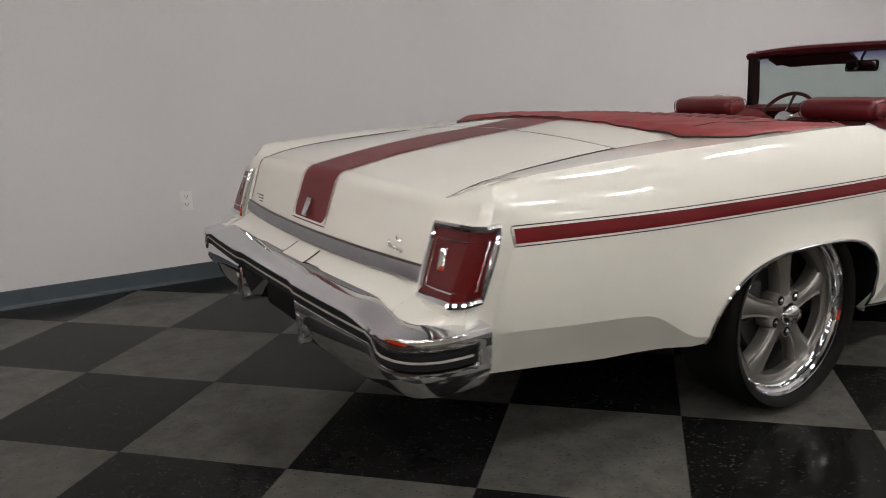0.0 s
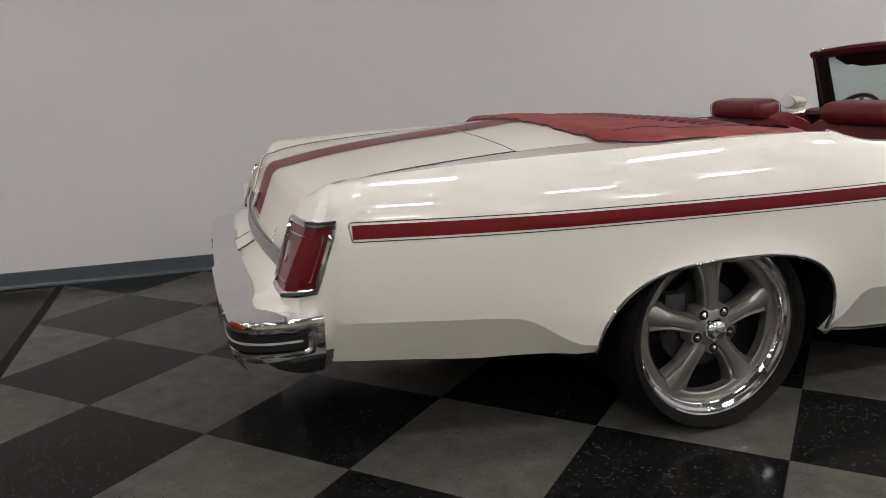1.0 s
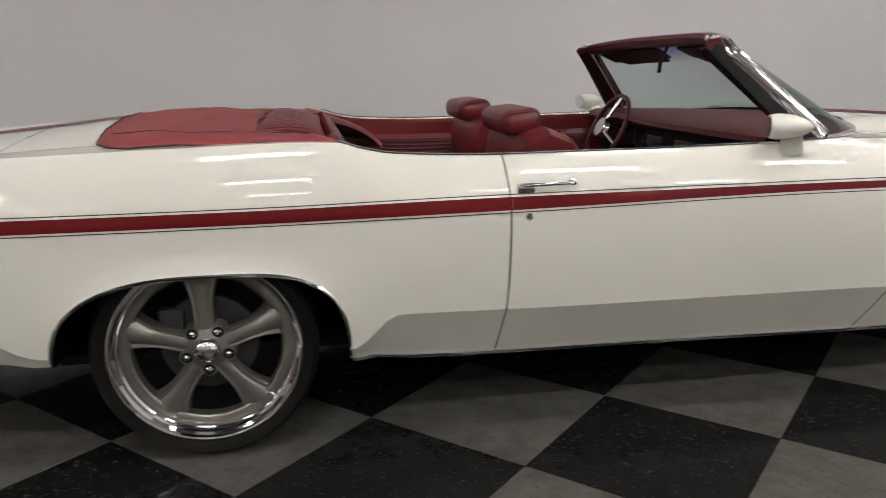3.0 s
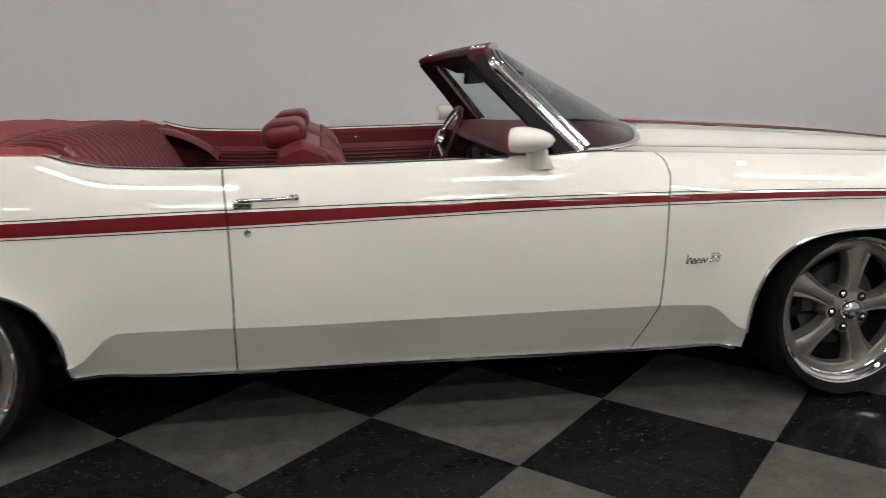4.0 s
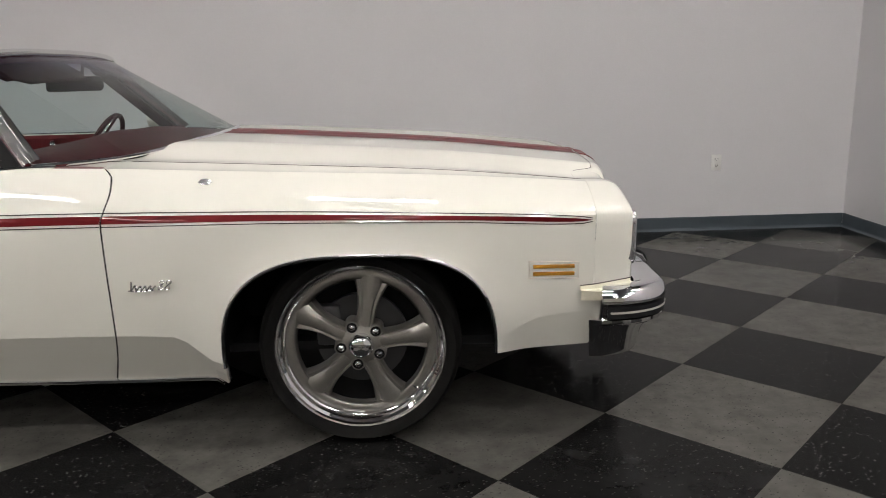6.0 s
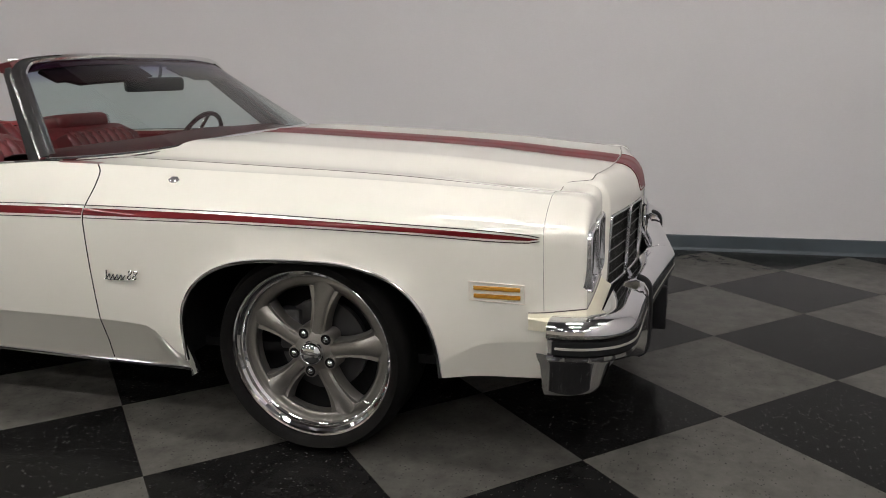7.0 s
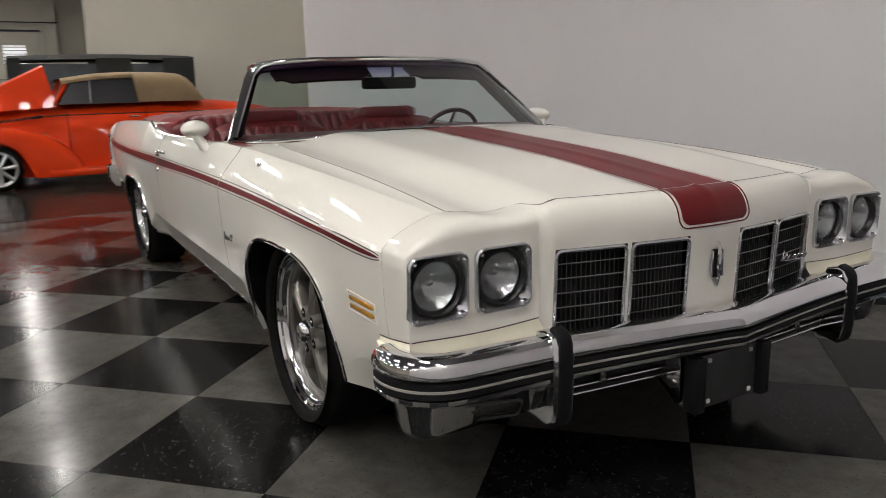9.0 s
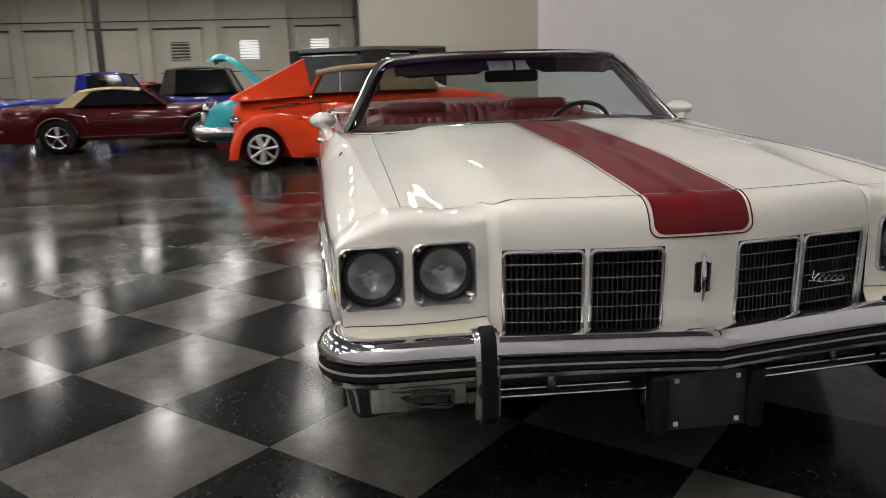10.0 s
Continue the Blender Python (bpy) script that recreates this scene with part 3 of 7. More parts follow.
    # wheel arches: bright lip and dark well
    for c, h, z0, zt, n0 in ARCHES:
        pts, well = [], []
        for k in np.linspace(-math.pi / 2, math.pi / 2, 61):
            hh, n = arch_shape(c, h, n0, c + k)
            x = c + hh * math.sin(k)
            u = min(abs(math.sin(k)), 1.0)
            z = z0 + (zt - z0) * max(1 - u ** n, 0) ** (1 / n)
            if z < ZB(x) - 0.005:
                z = ZB(x)
            w = side_w(x, z + 0.004)
            pts.append((x, sgn * (w + 0.001), z + 0.003))
            zi = z0 + (0.70 - z0) * max(1 - u ** 2.3, 0) ** (1 / 2.3)
            well.append([(x, sgn * (w - 0.004), z + 0.002), (x, sgn * (w - 0.03), z + 0.004), (c + (x - c) * 1.03, sgn * (w - 0.06), zi + 0.01), (c + (x - c) * 1.03, sgn * 0.55, zi + 0.01), (c, sgn * 0.55, 0.33)])
        bm = bmesh.new()
        tube(bm, pts, 0.0065, 8)
        part("wheel_arch_moulding", bm, CHROME, car, "bright wheel arch lip")
        bm = bmesh.new()
        grid(bm, well)
        part("wheel_well", bm, BLACK, car, "black wheel well")

# dark shell added behind the side panels so their gaps read as shade
bm = bmesh.new()
for sgn in (-1, 1):
    src = side_panel(lambda z: -1.04, lambda z: 3.88, sgn, offset=0.016)
    me_tmp = bpy.data.meshes.new("shell_tmp")
    src.to_mesh(me_tmp)
    src.free()
    bm.from_mesh(me_tmp)
    bpy.data.meshes.remove(me_tmp)
part("inner_shell", bm, BLACK, car, "dark inner shell")
bm = bmesh.new()
box(bm, (1.60, 0, 0.315), (4.1, 1.70, 0.03))
box(bm, (-0.83, 0, 0.47), (0.8, 1.66, 0.03))
for x in (-1.0, -0.75):
    box(bm, (x, 0, 0.43), (0.1, 1.4, 0.06))
part("underbody", bm, BLACK, car, "black underbody")
# silencer and tail pipe under the tail
bm = bmesh.new()
tube(bm, [(-0.95, -0.42, 0.31), (-0.55, -0.42, 0.31)], 0.075, 16, flat=0.6)
tube(bm, [(-1.25, -0.5, 0.36), (-0.95, -0.42, 0.33)], 0.024, 12)
part("exhaust", bm, BRIGHT, car, "dull exhaust and silencer")

# trunk lid: top skin rolled over the lip into the rear face
TAIL_BOW = 0.030


def lid_rows(y0, y1, ny, lift=0.0, xa=-0.598, s0=0.0, s1=1.0):
    """Points over the lid from its front seam (s=0) to the foot of its rear face (s=1)."""
    prof = []
    for k in range(22):
        prof.append((xa + (-1.285 - xa) * k / 21, None))
    for k in range(1, 9):
        a = k / 8 * radians(66)
        prof.append((-1.285 - 0.055 * math.sin(a) / math.sin(radians(66)) , -0.045 * (1 - math.cos(a)) / (1 - math.cos(radians(66)))))
    zfoot = 0.700
    for k in range(1, 7):
        prof.append((-1.34 - 0.058 * k / 6, -0.045 - 1e-6 + k / 6 * -1.0))
    rows = []
    for j in range(ny + 1):
        row = []
        for i, (x, dz) in enumerate(prof):
            w = LID_W(max(x, -1.36)) - 0.001
            y = y0 * w / 0.772 + (y1 - y0) * w / 0.772 * j / ny if abs(y1) > 0.3 else y0 + (y1 - y0) * j / ny
            bow = TAIL_BOW * (abs(y) / 0.62) ** 2
            t = max(0.0, (-x - 1.2) / 0.2)
            if dz is None:
                z = deck_z(x, y)
            elif i < 30:
                z = deck_z(-1.285, y) + dz
            else:
                zt = deck_z(-1.285, y) - 0.045
                z = zt + (zfoot - zt) * (i - 29) / 6
            row.append(Vector((x + bow * min(t, 1.0), y, z)))
        rows.append(row)
    if lift:
        lifted = []
        for j, row in enumerate(rows):
            out = []
            for i, p in enumerate(row):
                a, b = row[max(i - 1, 0)], row[min(i + 1, len(row) - 1)]
                d = b - a
                nrm = Vector((-d.z, 0, d.x)).normalized()
                if nrm.z < 0 or (abs(nrm.z) < 0.2 and nrm.x > 0):
                    nrm = -nrm
                out.append(p + nrm * lift)
            lifted.append(out)
        rows = lifted
    return rows


lid = part("trunk_lid", (lambda b: (grid(b, lid_rows(-0.770, 0.770, 44)), b)[1])(bmesh.new()), CREAM, car)
for edge in (lid_rows(-0.7712, 0.7714, 2, 0.0016)[0], lid_rows(-0.7714, 0.7714, 2, 0.0016)[-1]):
    bm = bmesh.new()
    tube(bm, edge, 0.0013, 6)
    part("lid_joint", bm, PINDARK, lid, "dark joint beside the quarter panel")
rows = lid_rows(-0.140, 0.140, 28, 0.0018)
bm = bmesh.new()
grid(bm, [r[:-2] + [r[-2] - (r[-2] - r[-3]) * 0.97 * (1 - math.sqrt(max(0.0, 1 - (max(0.0, abs(r[0].y) - 0.110) / 0.030) ** 2)))] for r in rows])
part("trunk_stripe", bm, REDP, lid, "deep red centre stripe")
for y0, y1 in ((-0.153, -0.149), (0.149, 0.153)):
    bm = bmesh.new()
    grid(bm, [r[:-1] for r in lid_rows(y0, y1, 1, 0.0018)])
    part("pinstripe", bm, REDP, lid, "thin dark red pinstripe")
bm = bmesh.new()
r0 = lid_rows(-0.153, 0.153, 8, 0.0018)
grid(bm, [[r[-2] + (r[-1] - r[-2]) * 0.25, r[-2] + (r[-1] - r[-2]) * 0.40] for r in r0])
part("pinstripe", bm, REDP, lid, "thin dark red pinstripe")

# fixed deck ahead of the lid, under the boot
bm = bmesh.new()
rows = []
for k in range(24):
    x = -0.594 + 0.47 * k / 23
    w = LID_W(x) - 0.002
    rows.append([(x, -w + 2 * w * j / 36, deck_z(x, -w + 2 * w * j / 36)) for j in range(37)])
grid(bm, rows)
deck = part("rear_deck", bm, CREAM, car)
bm = bmesh.new()
grid(bm, [[(-0.592 + 0.45 * k / 23, y, deck_z(-0.592 + 0.45 * k / 23, y) + 0.0018) for y in np.linspace(-0.14, 0.14, 7)] for k in range(24)])
part("deck_stripe", bm, REDP, deck, "deep red centre stripe")
for y0 in (-0.153, 0.1475):
    bm = bmesh.new()
    grid(bm, [[(-0.592 + 0.45 * k / 23, y, deck_z(-0.592 + 0.45 * k / 23, y) + 0.0018) for y in (y0, y0 + 0.0055)] for k in range(24)])
    part("pinstripe", bm, REDP, deck, "thin dark red pinstripe")

# rear corner: lamp housing closing the quarter panel
ZT = [0.440, 0.50, 0.56, 0.60, 0.612, 0.63, 0.68, 0.73, 0.78, 0.815, 0.83, 0.848, 0.862, 0.874, 0.886, 0.896, 0.906, 0.915, 0.922]
X_IN = curve_of([(0.40, -1.355), (0.60, -1.392), (0.622, -1.386), (0.822, -1.320), (0.922, -1.272)])
X_MID = curve_of([(0.40, -1.345), (0.60, -1.385), (0.64, -1.376), (0.82, -1.300), (0.922, -1.258)])
X_OUT = curve_of([(0.40, -1.290), (0.60, -1.298), (0.635, -1.289), (0.821, -1.226), (0.922, -1.192)])


def corner_plan(z, off=0.0):
    """The lamp's flat rear face, its fold and the side, at a height."""
    ys = [(-0.772, X_IN(z) - 0.004), (-0.80, X_IN(z)), (-0.875, (X_IN(z) + X_MID(z)) / 2 - 0.003), (-0.943, X_MID(z)),
          (-0.963, X_MID(z) * 0.62 + X_OUT(z) * 0.38), (-min(side_w(-1.2, min(z, 0.84)) - 0.002, 0.974), X_OUT(z))]
    t = max(0.0, (z - 0.84) / 0.082)
    ys = [(y + 0.052 * t ** 2 * min(max((-y - 0.80) / 0.16, 0.0), 1.0), x + d * t ** 2) for (y, x), d in zip(ys, (0.020, 0.020, 0.020, 0.018, -0.003, -0.025))]
    return [(x - off, y - off * 0.4, z) for y, x in ys]


for sgn in (-1, 1):
    bm = bmesh.new()
    rows = []
    for z in ZT:
        pl = corner_plan(z)
        xr = XR(z)
        pl.append((xr + 0.002, -side_w(xr, z) + 0.001, z))
        pl.insert(0, (-1.16, -0.771, z))
        rows.append([(x, -sgn * y, min(zz, LID_E(x) - 0.001 + 0.040 * max((abs(y) - 0.772) / 0.13, 0.0) ** 1.4)) for i, (x, y, zz) in enumerate(pl)])
    # the fin's roof, rising to the quarter panel
    edge = rows[-1]
    for t in (0.12, 0.35, 0.65, 1.0):
        roof = []
        for x, y, z in edge:
            a = min(max(abs(y), 0.7715), WS(-1.146))
            k = (WS(-1.146) - a) / (WS(-1.146) - 0.7715)
            zt = ZS(-1.146) + (LID_E(-1.146) - ZS(-1.146)) * k ** 1.6
            roof.append((x + (-1.145 - x) * t, y + (sgn * a - y) * t, z + (zt - z) * t + 0.004 * math.sin(math.pi * t)))
        zq = 0.922 + (ZS(-1.146) - 0.924) * t
        roof[-1] = (XR(zq) + 0.002, sgn * (side_w(XR(zq), zq) - 0.001), zq)
        rows.append(roof)
    grid(bm, rows)
    grid(bm, [[(x, sgn * y, LID_E(x) - 0.006) for y in (0.73, 0.78, 0.83, 0.87)] for x in np.linspace(-1.245, -1.04, 9)])
    grid(bm, [[(x, sgn * (LID_W(x) + d), LID_E(x) - 0.005) for d in (-0.02, 0.0, 0.02)] for x in np.linspace(-1.04, -0.60, 16)])
    part("lamp_housing", bm, CREAM, car, sharp=30)
    lamp_rows = []
    for z in np.linspace(0.634, 0.820, 9):
        lamp_rows.append([(x, -sgn * y, zz) for x, y, zz in corner_plan(z, 0.012)[1:]])
    bm = bmesh.new()
    grid(bm, lamp_rows)
    lamp = part("tail_lamp", bm, LENS_RED, car, "red wraparound tail lamp")
    # chrome surround
    ring = [lamp_rows[0][i] for i in range(5)] + [r[-1] for r in lamp_rows[1:]] + [lamp_rows[-1][i] for i in (3, 2, 1, 0)] + [r[0] for r in lamp_rows[-2:0:-1]]
    bm = bmesh.new()
    tube(bm, ring, 0.0105, 8, loop=True)
    part("bezel", bm, CHROME, lamp, "chrome bezel")
    inner_ring = []
    for (fz, fy) in ((0.16, 0), (0.16, 1), (0.16, 2), (0.16, 3), (0.84, 3), (0.84, 2), (0.84, 1), (0.84, 0)):
        z = 0.636 + 0.182 * fz
        p = corner_plan(z, 0.014)[1:]
        a, b = p[0], p[1]
        q = [p[0], p[1], p[2], tuple(0.4 * c + 0.6 * d for c, d in zip(p[3], p[4]))][fy]
        if fy == 0:
            q = tuple(a[i] + (b[i] - a[i]) * 0.3 for i in range(3))
        inner_ring.append((q[0], -sgn * q[1], q[2]))
    bm = bmesh.new()
    tube(bm, inner_ring, 0.0028, 6, loop=True)
    part("lens_line", bm, BRIGHT, lamp, "thin silver line in the lens")
    bm = bmesh.new()
    p = corner_plan(0.735, 0.016)[2]
    box(bm, (p[0] + 0.004, -sgn * (p[1] + 0.005), 0.738), (0.008, 0.022, 0.062), 0.003, m=pose(0, 0, 0, 0, 19, sgn * -20).to_3x3())
    part("emblem", bm, CHROME, lamp, "small upright chrome emblem")

# silver trim under the lid and the sloping tail panel
def tail_x(y, x0):
    return x0 + TAIL_BOW * (abs(y) / 0.62) ** 2


bm = bmesh.new()
rows = []
for j in range(41):
    y = -0.772 + 1.544 * j / 40
    rows.append([(tail_x(y, -1.385), y, 0.700), (tail_x(y, -1.409), y, 0.698), (tail_x(y, -1.416), y, 0.690), (tail_x(y, -1.420), y, 0.658), (tail_x(y, -1.413), y, 0.650), (tail_x(y, -1.39), y, 0.650)])
grid(bm, rows)
trim = part("tail_trim", bm, TAILTRIM, car, "brushed silver trim strip under the trunk lid")
# a dark tube stands for the shade above the trim
bm = bmesh.new()
tube(bm, [(tail_x(y, -1.408), y, 0.7005) for y in np.linspace(-0.765, 0.765, 31)], 0.0042, 6)
part("trim_shade_line", bm, PINDARK, trim, "dark line for the shaded gap above the trim")
bm = bmesh.new()
rows = []
for j in range(41):
    y = -0.771 + 1.542 * j / 40
    rows.append([(tail_x(y, -1.385), y, 0.705), (tail_x(y, -1.395), y, 0.652), (tail_x(y, -1.415), y, 0.640), (tail_x(y, -1.455), y, 0.618), (tail_x(y, -1.50), y, 0.598), (tail_x(y, -1.515), y, 0.58), (tail_x(y, -1.50), y, 0.50)])
grid(bm, rows)
panel = part("tail_panel", bm, CREAM, car)
bm = bmesh.new()
rows = []
for y in np.linspace(-0.165, 0.035, 8):
    rows.append([(tail_x(y, -1.417) - 0.002, y, 0.643), (tail_x(y, -1.455) - 0.002, y, 0.622), (tail_x(y, -1.497) - 0.002, y, 0.603)])
grid(bm, rows)
part("fuel_door", bm, CREAM, panel, "cream fuel filler door")
bm = bmesh.new()
tube(bm, [rows[0][0], rows[0][1], rows[0][2], rows[4][2], rows[-1][2], rows[-1][1], rows[-1][0]], 0.0022, 6)
part("door_seam", bm, PINDARK, panel, "thin seam round the fuel door")

# emblems of the tail
bm = bmesh.new()
box(bm, (-1.386, 0.008, 0.768), (0.012, 0.034, 0.066), 0.005, m=pose(0, 0, 0, 0, 25, 0).to_3x3())
tube(bm, [(-1.395, 0.008, 0.742), (-1.386, 0.008, 0.772), (-1.378, 0.008, 0.795)], [0.004, 0.007, 0.003], 8)
part("emblem", bm, CHROME, lid, "upright chrome emblem")


def script(bm, m, length, height, n=8):
    """A plain wavy flourish with an underline."""
    pts = []
    for k in range(n * 4 + 1):
        u = k / (n * 4)
        h = (0.5 + 0.5 * math.cos(k * math.pi / 2)) * (1.0 - 0.5 * min(u * 4, 1.0))
        pts.append(m @ Vector((u * length + 0.35 * h * height, 0.0, h * height)))
    tube(bm, smooth_path(pts, 4), height * 0.085, 5)
    tube(bm, [m @ Vector((-0.02 * length, 0, 0.02 * height)), m @ Vector((0.3 * length, 0, -0.1 * height)), m @ Vector((0.98 * length, 0, 0.02 * height))], height * 0.05, 5)


bm = bmesh.new()
script(bm, pose(-1.378, -0.590, 0.730, -18, 0, -90 - 8), 0.125, 0.021)
script(bm, pose(-1.371, -0.630, 0.754, -18, 0, -90 - 8), 0.05, 0.017, 3)
part("script_badge", bm, CHROME, lid, "chrome script badge")
bm = bmesh.new()
for k in range(3):
    box(bm, (-1.374, 0.57, 0.746 - 0.013 * k), (0.003, 0.075 - 0.02 * k, 0.005), 0.001)
part("decal", bm, DARKGREY, lid, "small dark lettering in bars")


# ---------------------------------------------------------------- bumpers
def bumper_path(half):
    pts = smooth_path(half, 7)
    other = [Vector((p.x, -p.y, p.z)) for p in pts[::-1]]
    return pts + other[1:]


REAR_HALF = [(-1.294, -0.944, 0), (-1.38, -0.952, 0), (-1.445, -0.943, 0), (-1.484, -0.912, 0), (-1.500, -0.84, 0), (-1.514, -0.60, 0), (-1.522, -0.3, 0), (-1.525, 0, 0)]


rear_path = bumper_path(REAR_HALF)
# going from the near side round the tail to the far side, out is to the left: use negative values
bm = bmesh.new()


def rear_prof(i):
    """Section of the bar: a broad sloping top that steps down at the corners, a strip groove, a tucked lower shell."""
    k = min(max((abs(rear_path[i].y) - 0.66) / 0.20, 0.0), 1.0)
    k = k * k * (3 - 2 * k)
    d = 0.026 * k
    e = min(i, len(rear_path) - 1 - i)
    g = 0.040 if e > 3 else 0.050                # no groove at the chrome ends
    h = 0.044 * (1 - ease((abs(rear_path[i].y) - 0.80) / 0.05))     # the strip sits higher between the corner pieces
    top = [(0.050 - 0.02 * k, 0.612 - d), (0.020, 0.611 - d), (-0.012, 0.606 - d), (-0.034, 0.600 - d), (-0.046, 0.590 - d * 0.7), (-0.052, 0.5835 - 0.024 * k), (-0.050, 0.540 + h * 0.9), (-g, 0.532 + h), (0.002 - g, 0.488 + h)]
    if abs(rear_path[i].y) < 0.29:               # set back round the plate
        return [(u + 0.010, z) for u, z in top] + [(-0.020, 0.526), (0.03, 0.524), (0.052, 0.520), (0.055, 0.50), (0.058, 0.48), (0.060, 0.47)]
    return top + [(-0.045, 0.482 + h), (-0.046, 0.470 + h), (-0.042, 0.452 + h * 0.4), (-0.018, 0.404 + 0.012 * k), (-0.006, 0.390 + 0.012 * k), (0.03, 0.386 + 0.012 * k)]


sweep(bm, rear_path, rear_prof)
rear_bumper = part("rear_bumper", bm, CHROME, car, "chrome rear bumper with a black rubber strip")
bm = bmesh.new()
sweep(bm, rear_path[4:-4], lambda i: [(u + rear_prof(i + 4)[7][0] + 0.040, v) for u, v in ((-0.030, rear_prof(i + 4)[7][1] + 0.001), (-0.047, rear_prof(i + 4)[7][1] - 0.002), (-0.048, rear_prof(i + 4)[7][1] - 0.042), (-0.030, rear_prof(i + 4)[7][1] - 0.045))])
part("rubber_strip", bm, RUBBER, rear_bumper, "black rubber strip")
bm = bmesh.new()
sweep(bm, rear_path[5:-5], lambda i: [(u + rear_prof(i + 5)[7][0] + 0.040, v) for u, v in ((-0.0475, rear_prof(i + 5)[7][1] - 0.0175), (-0.0495, rear_prof(i + 5)[7][1] - 0.0175), (-0.0495, rear_prof(i + 5)[7][1] - 0.0235), (-0.0475, rear_prof(i + 5)[7][1] - 0.0235))])
part("white_line", bm, LINE, rear_bumper, "white line in the rubber")
bm = bmesh.new()
box(bm, (-1.452, 0.0, 0.440), (0.03, 0.60, 0.16), 0.012)
part("plate_recess", bm, BLACK, rear_bumper, "black recess")
for y in (-0.322, 0.322):
    bm = bmesh.new()
    box(bm, (-1.502, math.copysign(0.304, y), 0.455), (0.126, 0.020, 0.150), 0.009, 3)
    box(bm, (-1.553, y, 0.452), (0.030, 0.040, 0.084), 0.010, 3)
    part("bumper_guard", bm, CHROME, rear_bumper, "chrome upright guard")


def along(pts, n):
    """n + 1 points evenly spaced along a line of points."""
    pts = [Vector(p) for p in pts]
    ds = [0.0]
    for a, b in zip(pts, pts[1:]):
        ds.append(ds[-1] + (b - a).length)
    out = []
    for k in range(n + 1):
        d = ds[-1] * k / n
        i = max(j for j in range(len(pts) - 1) if ds[j] <= d + 1e-9)
        out.append(pts[i].lerp(pts[i + 1], (d - ds[i]) / max(ds[i + 1] - ds[i], 1e-9)))
    return out


# cream filler between the lamp housings and the bumper
for sgn in (-1, 1):
    inner_line = along([(p[0] + 0.006, p[1], 0.603) for p in corner_plan(0.600)] + [(XR(0.6), -side_w(XR(0.6), 0.6) + 0.004, 0.60)], 16)
    outer_line = along([(p.x + 0.012, p.y + 0.012, 0.566) for p in rear_path[len(rear_path) // 2::-1] if -0.98 <= p.y <= -0.76], 16)
    bm = bmesh.new()
    rows = []
    for i, (a, b) in enumerate(zip(inner_line, outer_line)):
        row = []
        for t in (0.0, 0.35, 0.7, 1.0):
            p = a.lerp(b, t)
            row.append((p.x, -sgn * p.y, p.z + 0.012 * math.sin(t * math.pi)))
        row.append((b.x + 0.01, -sgn * b.y, 0.50))
        k = ease(1 - i / 4)
        y = -0.771
        flat = [(tail_x(y, -1.40), sgn * 0.771, 0.650), (tail_x(y, -1.44), sgn * 0.771, 0.627), (tail_x(y, -1.47), sgn * 0.771, 0.611), (tail_x(y, -1.50), sgn * 0.771, 0.598), (tail_x(y, -1.50), sgn * 0.771, 0.50)]
        rows.append([tuple(p[c] + (q[c] - p[c]) * k for c in range(3)) for p, q in zip(row, flat)])
    grid(bm, rows)
    part("bumper_filler", bm, CREAM, car)

# ---------------------------------------------------------------- nose
# headlamp surrounds: the fender ends, square at the lamps
LAMP_Z0 = 0.680


def nose_x(y):
    """Front face of the body: level at the lamps, a shallow vee between them."""
    a = abs(y)
    if a > 0.575:
        return 4.022 - 0.02 * ((a - 0.575) / 0.4)
    x = 4.134 - 0.085 * (min(a, 0.537) / 0.56) ** 1.6
    t = min(max((a - 0.537) / 0.033, 0.0), 1.0)
    return x + (4.0305 - x) * t * t * (3 - 2 * t)


def hood_front(y):
    a = abs(y)
    if a > 0.5715:
        return 3.909
    return 4.034 - 0.045 * (a / 0.56) ** 2 - 0.07 * ease((a - 0.535) / 0.0365)


